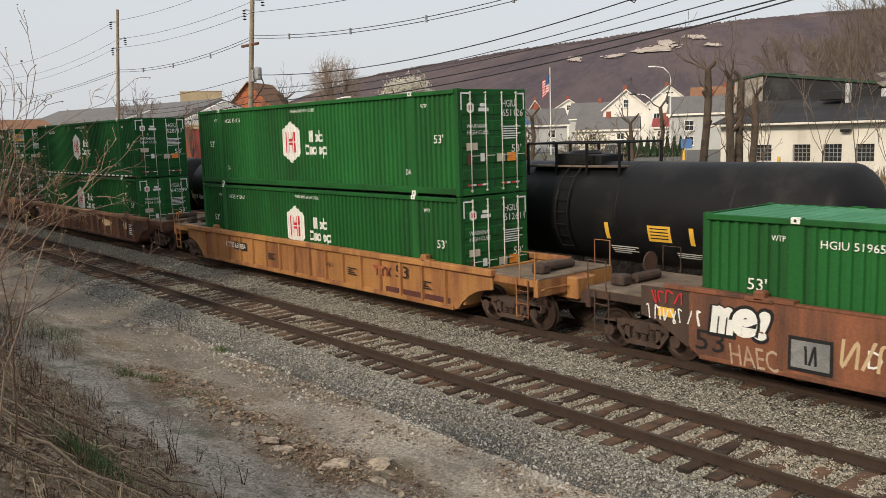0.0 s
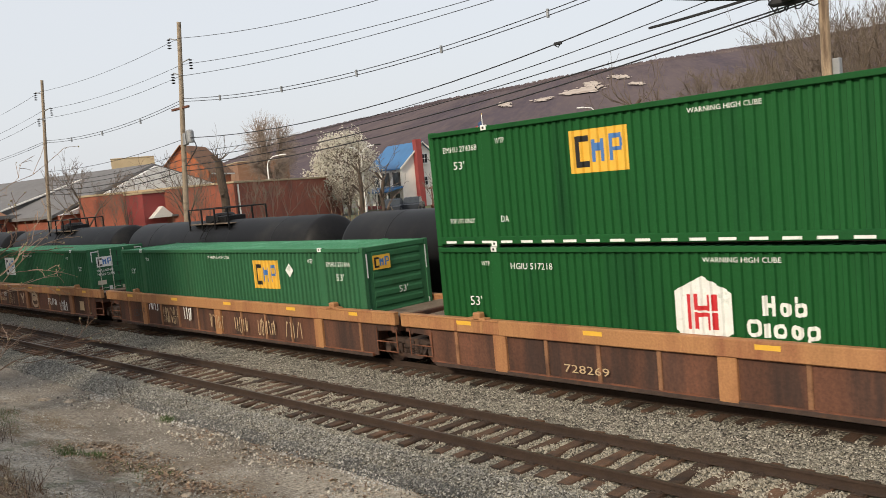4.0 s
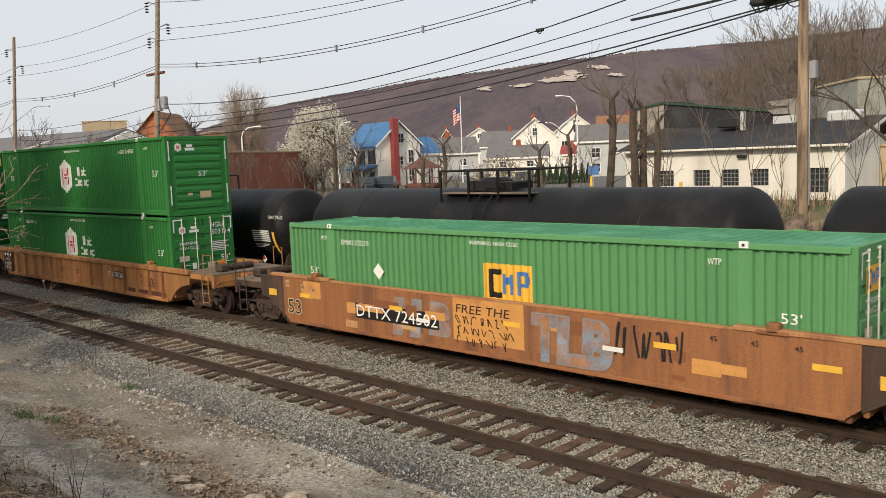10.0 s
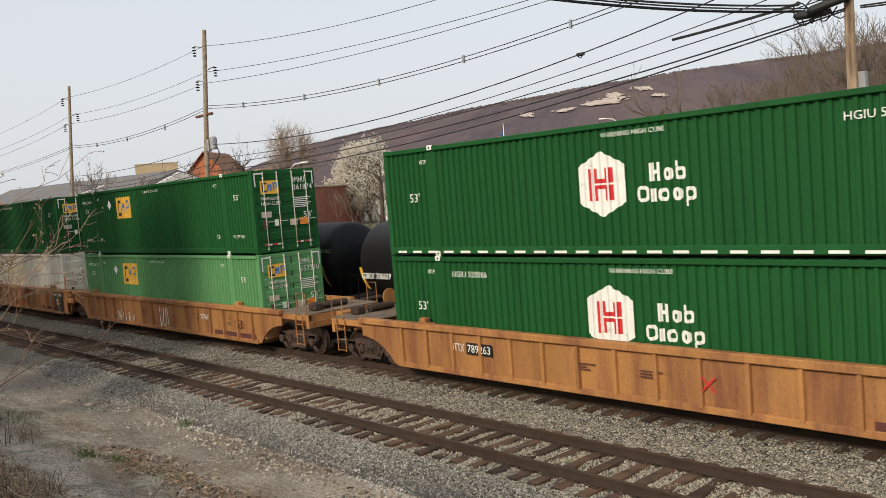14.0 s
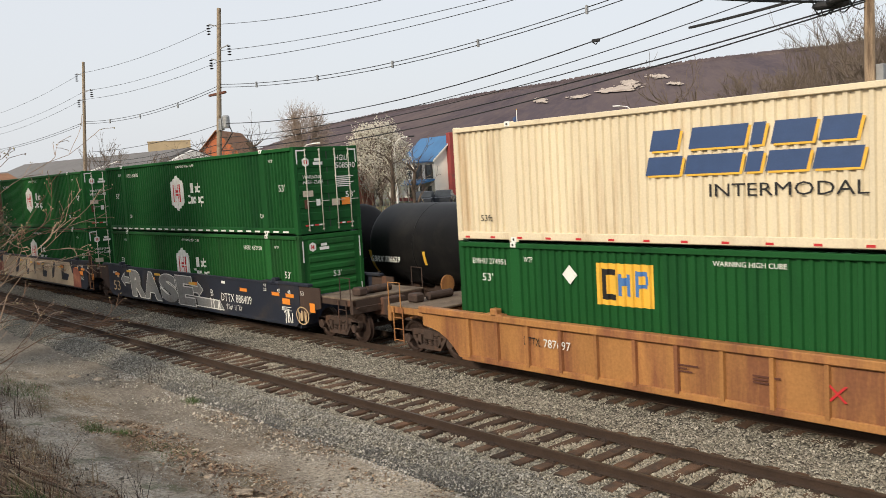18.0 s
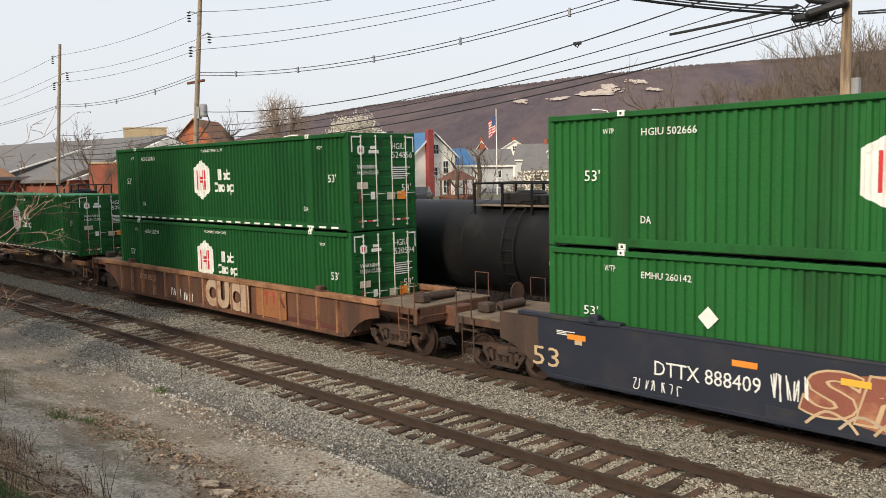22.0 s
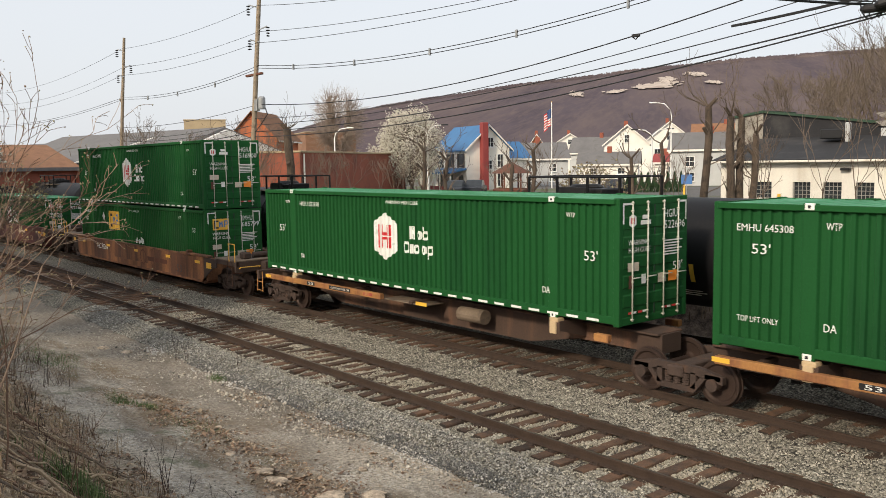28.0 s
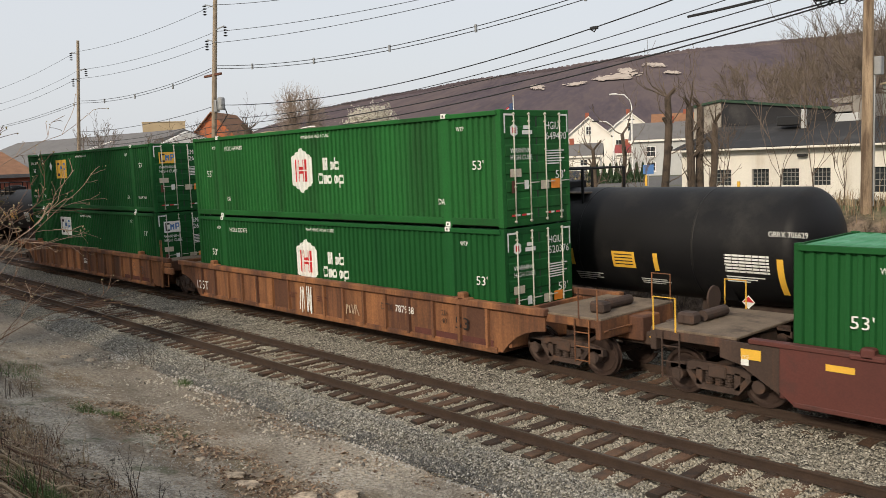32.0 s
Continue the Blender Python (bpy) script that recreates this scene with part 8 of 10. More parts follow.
def parked_car(p, yaw):
    c = thing("parked_car", "dark parked saloon car in the car park", "car", "parked cars", m=Matrix.Translation(p) @ pose(0, 0, 0, 0, 0, yaw))
    body = [(-2.2, 0.35), (-2.2, 0.8), (-1.6, 0.92), (-0.9, 0.95), (1.0, 0.95), (1.9, 0.85), (2.2, 0.7), (2.2, 0.35)]
    part("body", Geo().prism(body, 1, -0.85, 0.85), M["car_paint"], c)
    part("cabin", Geo().prism([(-1.5, 0.94), (-1.0, 1.42), (0.3, 1.45), (1.1, 0.94)], 1, -0.76, 0.76), M["pane"], c, "dark glass cabin")
    part("roof", Geo().prism([(-0.98, 1.42), (-0.9, 1.47), (0.25, 1.49), (0.32, 1.45)], 1, -0.72, 0.72), M["car_paint"], c)
    for x in (-1.35, 1.35):
        for y in (-0.8, 0.8):
            part("wheel", shared(("car_wheel",), lambda: Geo().lathe([(-0.1, 0.28), (-0.08, 0.32), (0.08, 0.32), (0.1, 0.28)], (0, 0, 0), 1, 18), M["wire"]), None, c, m=pose(x, y, 0.32))


build_town()


# ---- hill ----
def ridge_tan(a):
    pts = ((-60, 0.008), (0, 0.009), (20, 0.010), (27, 0.018), (31, 0.045), (34.3, 0.0615), (38.5, 0.0745), (44.5, 0.0888), (54, 0.104), (60, 0.110), (66, 0.111), (73, 0.1145), (84, 0.118), (110, 0.1), (160, 0.05))
    for (a0, t0), (a1, t1) in zip(pts, pts[1:]):
        if a <= a1:
            k = (a - a0) / (a1 - a0)
            return t0 + (t1 - t0) * k
    return 0.05


def hill_point(a, r):
    d = 420 + 1080 * r
    H = ridge_tan(a) * 1500 + 3
    z = 2 + H * (0.10 * r + 0.90 * r ** 1.25) + 5 * noise.noise((a * 0.35, r * 5, 1.7)) * r * (1.3 - r)
    return Vector((d * math.sin(radians(a)), d * math.cos(radians(a)), z))


def hill_at(a, t):
    """The place on the hill that shows at bearing a and slope t from the camera."""
    lo, hi = 0.02, 1.0
    for _ in range(24):
        m = (lo + hi) / 2
        p = hill_point(a, m)
        if (p.z - 5.08) / math.hypot(p.x, p.y) < t:
            lo = m
        else:
            hi = m
    return hill_point(a, lo), lo


SCREE = ((54.0, 0.0845, 1.6, 0.0036, 1), (54.7, 0.0905, 0.55, 0.0028, 7), (51.4, 0.0790, 0.75, 0.0018, 2), (48.9, 0.0775, 0.5, 0.0026, 4), (56.5, 0.0952, 0.75, 0.0022, 5), (57.6, 0.0855, 0.5, 0.0018, 6))


def woods_material():
    """Leafless woods: soft broad patches and a fine mottle of crowns, drawn out along the slope's fall."""
    m = bpy.data.materials.new("leafless_woods")
    m.use_nodes = True
    n, l = m.node_tree.nodes, m.node_tree.links
    b = n["Principled BSDF"]
    b.inputs["Roughness"].default_value, b.inputs["Specular IOR Level"].default_value = 1.0, 0.0
    co = n.new("ShaderNodeTexCoord")
    mp = n.new("ShaderNodeMapping")
    mp.vector_type = "TEXTURE"
    mp.inputs["Rotation"].default_value = (0, 0, radians(35))
    mp.inputs["Scale"].default_value = (8.0, 1.0, 4.0)
    l.new(co.outputs["Object"], mp.inputs[0])
    colour = (0.104, 0.086, 0.099, 1)
    for scale, lo, hi, tint, amount in ((0.011, 0.42, 0.62, (0.150, 0.118, 0.114, 1), 0.7), (0.035, 0.45, 0.65, (0.072, 0.061, 0.075, 1), 0.6), (0.16, 0.45, 0.7, (0.155, 0.122, 0.115, 1), 0.6)):
        t = n.new("ShaderNodeTexNoise")
        t.inputs["Scale"].default_value, t.inputs["Detail"].default_value, t.inputs["Roughness"].default_value = scale, 5, 0.65
        l.new(mp.outputs[0], t.inputs["Vector"])
        r = n.new("ShaderNodeMapRange")
        r.inputs[1].default_value, r.inputs[2].default_value, r.inputs[4].default_value = lo, hi, amount
        l.new(t.outputs[0], r.inputs[0])
        x = n.new("ShaderNodeMix")
        x.data_type = "RGBA"
        l.new(r.outputs[0], x.inputs[0])
        if isinstance(colour, tuple):
            x.inputs[6].default_value = colour
        else:
            l.new(colour, x.inputs[6])
        x.inputs[7].default_value = tint
        colour = x.outputs[2]
    l.new(colour, b.inputs["Base Color"])
    return m


def build_hill():
    g = Geo()
    az = [-60 + i * 0.75 for i in range(int(220 / 0.75) + 1)]
    rs = [i / 40 for i in range(41)]
    for a in az:
        for r in rs:
            g.v.append(tuple(hill_point(a, r)))
        p = hill_point(a, 1.0)
        g.v.append((p.x * 1.15, p.y * 1.15, p.z - 40))
    n = len(rs) + 1
    for i in range(len(az) - 1):
        for j in range(n - 1):
            k = i * n + j
            g.f.append((k, k + n, k + n + 1, k + 1))
    M["hill"] = woods_material()
    solid("hill", g, M["hill"], "long wooded ridge with leafless brown woods", "hill", kind="structure", smooth=True)
    # far woods: upright slivers over the slope, denser at the crest
    M["far_woods"] = mat("far_bare_trees", (0.095, 0.076, 0.086), 1.0, 0, 0.25, 0.03, 0.4, 0.0, (0.15, 0.12, 0.12), 0.4, 0.01)
    rnd = random.Random(11)
    open_ground = SCREE
    w = Geo()
    for k in range(9000):
        a = rnd.uniform(8, 84)
        r = rnd.uniform(0.955, 1.0)
        p = hill_point(a, r)
        t = (p.z - 5.08) / math.hypot(p.x, p.y)
        if any(abs(a - sa) < 1.25 * wa and -2.6 * wt - 0.003 < t - st < 1.3 * wt for sa, st, wa, wt, _ in open_ground):
            continue
        h, s = rnd.uniform(1.2, 4) * min(1.0, ridge_tan(a) / 0.06), rnd.uniform(1.2, 3.4)
        u = Vector((math.cos(radians(a)), -math.sin(radians(a)), 0)) * s
        q = rnd.uniform(-0.5, 0.5)
        w.face(tuple(p - u * 0.5), tuple(p + u * 0.5), tuple(p + u * (0.75 + q * 0.3) + Vector((0, 0, h * 0.7))), tuple(p + u * q + Vector((0, 0, h))), tuple(p - u * 0.7 + Vector((0, 0, h * 0.6))))
    solid("far_woods", w, M["far_woods"], "bare brown trees covering the ridge", "woods", kind="stuff")
    # open scree on the slope
    M["scree"] = mat("pale_scree", (0.46, 0.385, 0.325), 1.0, 0, 0.2, 0.05, 0.5, 0.0, (0.30, 0.22, 0.18), 0.3, 0.03)
    for a, t, wa, wt, seed in SCREE:
        pg, at = Geo(), {}
        NU, NV = 46, 20

        def corner(i, j):
            if (i, j) not in at:
                u, v = 1.6 * (2 * i / NU - 1), 1.6 * (2 * j / NV - 1)
                p, _ = hill_at(a + wa * u, t + wt * v + 0.35 * wt * u * (1 if seed < 4 else -1))
                at[i, j] = len(pg.v)
                pg.v.append(tuple(p * 0.994 + Vector((0, 0, 5.08 * 0.006 + 1.2))))
            return at[i, j]
        for i in range(NU):
            for j in range(NV):
                u, v = 1.6 * ((2 * i + 1) / NU - 1), 1.6 * ((2 * j + 1) / NV - 1)
                if 1 - u * u - v * v + 1.1 * noise.noise((u * 1.6, v * 1.6, seed * 3.3)) + 0.9 * noise.noise((u * 4.5, v * 3.5, seed)) + 0.25 * noise.noise((u * 12, v * 8, seed)) > 0.05:
                    pg.f.append((corner(i, j), corner(i + 1, j), corner(i + 1, j + 1), corner(i, j + 1)))
        solid("scree_slope", pg, M["scree"], "pale open scree on the wooded ridge", "scree", "scree patches", kind="structure")


build_hill()


# ---- poles, wires, lamps, flag ----
def wire(name, a, b, sag, r, label, group="overhead wires"):
    a, b = Vector(a), Vector(b)
    pts = []
    for i in range(25):
        k = i / 24
        pts.append(a.lerp(b, k) - Vector((0, 0, 4 * sag * k * (1 - k))))
    return solid(name, Geo().tube(pts, r, 5), M["wire"], label, "wire", group), pts


def utility_pole(x, y, z0, z1, lean=0.0, r=0.17, wood="pole"):
    p = thing("utility_pole", "weathered wooden utility pole with insulators", "utility pole", "utility poles by the railway", m=pose(x, y, 0))
    part("shaft", Geo().tube([(0, 0, z0 - 0.5), (0, lean * 0.5, (z0 + z1) / 2), (0, lean, z1)], [r, r * 0.86, r * 0.7], 20), M[wood], p)
    return p


def insulator(p, y, z, side):
    arm = part("insulator_arm", Geo().tube([(0, 0, z), (side * 0.25, side * -0.25, z + 0.15), (side * 0.42, side * -0.42, z + 0.12)], 0.03, 6), M["grey_metal"], p)
    g = Geo()
    for k in range(4):
        g.lathe([(-0.04, 0.05), (0, 0.12), (0.03, 0.05)], (side * 0.42, side * -0.42, z - k * 0.17), 2, 10)
    part("insulator", g, M["wire"], p, "stack of dark insulator discs")


def build_poles():
    XP = 24.6
    right = utility_pole(XP, 9.5, 3.3, 13.5, 0.0, 0.155, "pole_tan")
    part("meter_box", Geo().cbox(0.12, 0.35, -0.3, 0.0, 6.9, 7.4, 0.02), M["grey_metal"], right, "grey meter box")
    part("riser_cable", Geo().tube([(0.16, -0.12, 3.3), (0.16, -0.12, 7.0)], 0.025, 6), M["grey_metal"], right)
    mid = utility_pole(24.5, 47.6, 3.2, 15.4, -2.0, 0.17)
    far = utility_pole(24.5, 70.4, 3.2, 15.3, -2.6, 0.15)
    for p, zt, l in ((mid, 15.4, -1.7), (far, 15.3, -2.3)):
        for dz, s in ((-1.0, -1), (-2.3, 1), (-3.3 + 0.3, -1)):
            q = part("bracket", Geo().tube([(0, l, zt + dz), (s * 0.3, l + s * -0.5, zt + dz + 0.18)], 0.035, 6), M["grey_metal"], p)
            g = Geo()
            for k in range(4):
                g.lathe([(-0.04, 0.05), (0, 0.13), (0.04, 0.05)], (s * 0.32, l + s * -0.55, zt + dz + 0.1 - k * 0.16), 2, 10)
            part("insulator", g, M["wire"], q, "stack of dark insulator discs")
    part("cross_arm", Geo().cbox(-0.08, 0.08, -2.0, 0.0, 10.5, 10.64, 0.02), M["brown_wood"], mid, "wooden cross-arm")
    part("transformer", Geo().lathe([(0, 0.2), (0.08, 0.22), (0.66, 0.22), (0.74, 0.16), (0.76, 0.05)], (0.1, -1.6, 8.5), 2, 18), M["grey_metal"], mid, "grey pole transformer")
    part("bracket", Geo().cbox(-0.1, 0.15, -1.3, -0.9, 8.4, 9.1, 0.03), M["grey_metal"], mid)
    part("drop_cable", Geo().tube([(0.1, -1.6, 9.2), (0.3, -1.9, 8.2), (0.2, -1.2, 7.6), (0, -0.9, 7.2)], 0.03, 6), M["wire"], mid)
    # high thin wires
    top = [((24.2, 45.3, 14.4), (24.2, 67.6, 14.4)), ((24.8, 46.4, 13.1), (24.8, 68.7, 13.2)), ((24.2, 45.6, 12.3), (24.2, 67.9, 12.4))]
    for (a, b), (z, sag) in zip(top, ((14.0, 1.45), (12.6, 0.95), (12.5, 0.95))):
        wire("power_wire", a, b, 0.35, 0.012, "thin high power wire between poles")
        wire("power_wire", a, (a[0], 2.0, z), sag, 0.014, "thin high power wire between poles")
        wire("power_wire", b, (b[0], 110.0, b[2] - 0.4), 0.8, 0.012, "thin high power wire between poles")
    # the paired spacer cable at cross-arm height
    for dz in (0.0, 0.16):
        wire("spacer_cable", (24.5, 46.0, 10.9 + dz), (24.5, 2.0, 12.85 + dz), 1.71, 0.017, "paired spacer cable along the poles")
        wire("spacer_cable", (24.5, 46.0, 10.9 + dz), (24.5, 68.5, 10.6 + dz), 0.5, 0.016, "paired spacer cable along the poles")
        wire("spacer_cable", (24.5, 68.5, 10.6 + dz), (24.5, 112, 10.3 + dz), 0.6, 0.016, "paired spacer cable along the poles")
    for y in (42, 36, 30, 24.5, 19, 14, 52, 58, 63.5):
        k = (46 - y) / 44
        z = 10.9 + 1.95 * k - 6.84 * k * (1 - k) if y < 46 else 10.75 - 0.15 * (y - 46) / 22.5 - 2.0 * ((y - 46) / 22.5) * (1 - (y - 46) / 22.5)
        solid("cable_spacer", shared(("cable_spacer",), lambda: Geo().cbox(-0.05, 0.05, -0.04, 0.04, -0.07, 0.24, 0.01), M["grey_metal"]), None, "small grey cable spacer", "cable spacer", "spacers on the paired cable", m=pose(24.5, y, z))
    # service wire with clamps, and the heavy black bundle at the right pole
    wire("service_wire", (24.5, 46.2, 8.8), (24.6, 2.0, 12.65), 1.85, 0.022, "twisted service wire between the poles")
    wire("service_wire", (24.5, 46.2, 8.8), (24.5, 69.0, 8.4), 0.35, 0.016, "twisted service wire between the poles")
    for z0, r, s, z1 in ((8.0, 0.016, 0.95, 10.2), (7.6, 0.018, 0.7, 9.6), (7.2, 0.025, 0.63, 9.15), (6.9, 0.025, 0.8, 9.1)):
        wire("telephone_cable", (24.5, 47.0, z0), (24.5, 9.5, z1), s, r, "black telephone cable along the poles")
        wire("telephone_cable", (24.5, 47.0, z0), (24.5, 70.0, z0 - 0.25), s * 0.5, r, "black telephone cable along the poles")
        wire("telephone_cable", (24.6, 9.2, z1), (24.6, -25, z1 + 0.2), s, r, "black telephone cable along the poles")
    for dy, dz, r in ((0.0, 0.0, 0.038), (0.15, 0.2, 0.03), (-0.1, 0.06, 0.022)):
        wire("trunk_cable", (24.5, 10.7 + dy, 9.3 + dz), (-4.0, 20.7 + dy, 14.6 + dz), 1.56, r, "thick black trunk cable over the railway")
    clamp = thing("cable_clamp", "small dark clamp on the service wire", "cable clamp", m=pose(24.55, 18.7, 9.45))
    part("body", Geo().cbox(-0.05, 0.05, -0.16, 0.16, -0.06, 0.05, 0.015), M["wire"], clamp)
    part("tail", Geo().tube([(0, -0.1, -0.04), (0, 0.0, -0.14), (0, 0.12, -0.06)], 0.02, 6), M["wire"], clamp)
    for k, (y, z, l) in enumerate(((10.0, 9.55, 1.3), (10.4, 9.15, 1.0), (9.9, 9.3, 1.1))):
        s = thing("splice_case", "black cable splice case hanging at the pole", "splice case", "splice cases", m=pose(24.45 - 0.15 * k, y, z, 16 - 14 * k, 0, 8 * k - 6))
        part("body", Geo().tube([(0, -l / 2, 0), (0, -l / 2 + 0.12, 0), (0, l / 2 - 0.12, 0), (0, l / 2, 0)], [0.05, 0.12, 0.12, 0.05], 12), M["wire"], s)
        part("strap", Geo().lathe([(-0.03, 0.13), (0.03, 0.13)], (0, 0, 0), 1, 12), M["black_paint"], s)
    for k in range(5):
        a = 0.4 * k
        pts = [(24.5, 9.5 + 0.25 * k + 0.5 * math.sin(j), 9.25 + 0.35 * math.sin(j * 1.7 + k)) for j in np.linspace(0, 3.1, 9)]
        solid("cable_loop", Geo().tube(pts, 0.02, 6), M["wire"], "loose black cable loop at the pole", "cable", "cable loops")
    wire("slack_cable", (24.55, 15.0, 9.28), (24.5, 10.8, 9.55), 0.03, 0.045, "thick lashed cable end")


def street_lamp(p, h, yaw, arms=1):
    l = thing("street_lamp", "pale steel street lamp with a curved arm" if arms == 1 else "twin-armed pale steel street lamp", "street lamp", "street lamps", m=Matrix.Translation(p) @ pose(0, 0, 0, 0, 0, yaw))
    part("shaft", Geo().tube([(0, 0, -0.3), (0, 0, h * 0.85)], [0.11, 0.07], 10), M["white_metal"], l)
    for s in ((1,) if arms == 1 else (1, -1)):
        pts = [(0, 0, h * 0.85), (-0.15 * s, 0, h * 0.92), (-0.7 * s, 0, h * 0.985), (-1.5 * s, 0, h)]
        part("arm", Geo().tube(pts, 0.05, 8), M["white_metal"], l)
        part("lamp_head", Geo().cbox(-2.2 * s if s > 0 else 1.45, -1.45 if s > 0 else 2.2, -0.13, 0.13, h - 0.06, h + 0.08, 0.04), M["white_metal"] if arms == 1 else M["black_paint"], l)


def build_street():
    build_poles()
    street_lamp(spot(55.0, 90), 9.0, -58)
    street_lamp(spot(53.8, 92), 6.4, -55, 2)
    street_lamp(spot(39.0, 90), 7.2, -40, 2)
    street_lamp(spot(32.8, 95), 7.2, 130)
    f = thing("flagpole", "white flagpole with a limp striped flag", "flagpole", m=Matrix.Translation(spot(47.3, 100)))
    part("shaft", Geo().tube([(0, 0, -0.3), (0, 0, 10.0)], [0.09, 0.05], 10), M["white_metal"], f)
    part("finial", Geo().lathe([(-0.08, 0.03), (0, 0.09), (0.08, 0.03)], (0, 0, 10.05), 2, 10), M["yellow_paint"], f)
    # a limp flag in folds: stripes run along it, the blue corner is next to the pole
    d = Vector((-math.cos(radians(47)), math.sin(radians(47)), 0))
    fold = lambda a, z: tuple(d * a + Vector((0.10 * math.sin(a * 15), 0.10 * math.cos(a * 15), 9.5 + z - a * 1.15)))

    def cloth(a0, a1, z0, z1):
        geo = Geo()
        for k in range(6):
            a, b = a0 + (a1 - a0) * k / 6, a0 + (a1 - a0) * (k + 1) / 6
            geo.face(fold(a, z0), fold(b, z0), fold(b, z1), fold(a, z1))
        return geo
    for i in range(13):
        part("flag_stripe", cloth(0.42 if i < 7 else 0.06, 1.0, -0.15 * (i + 1), -0.15 * i), M["red_paint"] if i % 2 == 0 else M["white_paint"], f, "red stripe" if i % 2 == 0 else "white stripe")
    part("flag_corner", cloth(0.06, 0.42, -1.05, 0.0), M["navy_paint"], f, "dark blue corner")


build_street()


# ---- plants, stones and litter ----
def pieces(name, colours, rough=0.9, bump=0.0, size=40.0):
    """A surface whose loose pieces each take one of several colours."""
    m = bpy.data.materials.new(name)
    m.use_nodes = True
    n, l = m.node_tree.nodes, m.node_tree.links
    b = n["Principled BSDF"]
    b.inputs["Roughness"].default_value = rough
    geo = n.new("ShaderNodeNewGeometry")
    cr = n.new("ShaderNodeValToRGB")
    e = cr.color_ramp.elements
    while len(e) < len(colours):
        e.new(0.5)
    for i, c in enumerate(colours):
        e[i].position, e[i].color = i / (len(colours) - 1), (*c, 1)
    l.new(geo.outputs["Random Per Island"], cr.inputs[0])
    co, t, r, s = n.new("ShaderNodeTexCoord"), n.new("ShaderNodeTexNoise"), n.new("ShaderNodeMapRange"), n.new("ShaderNodeVectorMath")
    t.inputs["Scale"].default_value, t.inputs["Detail"].default_value = size, 4
    l.new(co.outputs["Object"], t.inputs["Vector"])
    r.inputs[1].default_value, r.inputs[2].default_value, r.inputs[3].default_value, r.inputs[4].default_value = 0.3, 0.7, 0.78, 1.2
    l.new(t.outputs[0], r.inputs[0])
    s.operation = "SCALE"
    l.new(cr.outputs[0], s.inputs[0])
    l.new(r.outputs[0], s.inputs[3])
    l.new(s.outputs[0], b.inputs["Base Color"])
    if bump:
        bp = n.new("ShaderNodeBump")
        bp.inputs["Strength"].default_value, bp.inputs["Distance"].default_value = bump, 0.02
        l.new(t.outputs[0], bp.inputs["Height"])
        l.new(bp.outputs[0], b.inputs["Normal"])
    return m


M["bark"] = mat("grey_brown_bark", (0.150, 0.115, 0.085), 0.95, 0, 0.25, 3, 40, 0.5, (0.07, 0.055, 0.042), 0.4, 2)
M["bark_dark"] = mat("dark_bark", (0.085, 0.062, 0.046), 0.95, 0, 0.25, 3, 40, 0.5, (0.035, 0.028, 0.022), 0.4, 2)
M["twigs"] = mat("bare_twigs", (0.125, 0.095, 0.075), 0.95, 0, 0.2, 2, 20, 0.0)
M["twigs_pale"] = mat("pale_bare_twigs", (0.27, 0.215, 0.175), 0.95, 0, 0.2, 2, 20, 0.0)
M["twigs_tan"] = mat("tan_bare_twigs", (0.135, 0.105, 0.080), 0.95, 0, 0.2, 2, 20, 0.0)
M["bush_twig_pale"] = mat("greyish_bush_twig", (0.23, 0.165, 0.12), 0.9, 0, 0.25, 4, 40, 0.1)
M["bush_twig"] = mat("brown_bush_twig", (0.115, 0.066, 0.042), 0.9, 0, 0.25, 4, 40, 0.1)
M["bud"] = pieces("pale_buds", [(0.22, 0.20, 0.09), (0.30, 0.26, 0.15), (0.16, 0.10, 0.06)])
M["blossom"] = pieces("white_blossom", [(0.70, 0.66, 0.58), (0.52, 0.50, 0.40), (0.80, 0.77, 0.70)])
M["gravel"] = pieces("crushed_grey_stone", [(0.05, 0.046, 0.037), (0.36, 0.338, 0.28), (0.15, 0.138, 0.111), (0.53, 0.50, 0.425), (0.225, 0.208, 0.165), (0.09, 0.082, 0.067), (0.42, 0.392, 0.325)], 0.9, 0.3)
M["gravel_blue"] = pieces("bluish_crushed_stone", [(0.04, 0.039, 0.036), (0.31, 0.30, 0.27), (0.10, 0.098, 0.09), (0.50, 0.485, 0.44), (0.16, 0.155, 0.14), (0.06, 0.058, 0.053), (0.40, 0.385, 0.345)], 0.9, 0.3)
# darker stone colours: the shade under the train is put into them
M["gravel_under"] = pieces("shade_dark_crushed_stone", [(0.035, 0.030, 0.024), (0.14, 0.122, 0.097), (0.07, 0.06, 0.048), (0.20, 0.178, 0.145), (0.05, 0.043, 0.034)], 0.85, 0.3)
M["gravel_pale"] = pieces("pale_crushed_stone", [(0.15, 0.128, 0.094), (0.40, 0.365, 0.29), (0.22, 0.192, 0.145), (0.50, 0.46, 0.375), (0.075, 0.063, 0.047)], 0.9, 0.3)
M["gravel_dark"] = pieces("dark_wet_gravel", [(0.030, 0.030, 0.030), (0.11, 0.11, 0.105), (0.055, 0.055, 0.054), (0.26, 0.255, 0.24), (0.04, 0.04, 0.04)], 0.8, 0.3)
M["pebble"] = pieces("scattered_pebbles", [(0.16, 0.14, 0.115), (0.40, 0.37, 0.32), (0.24, 0.21, 0.175), (0.48, 0.45, 0.40)], 0.9, 0.3)
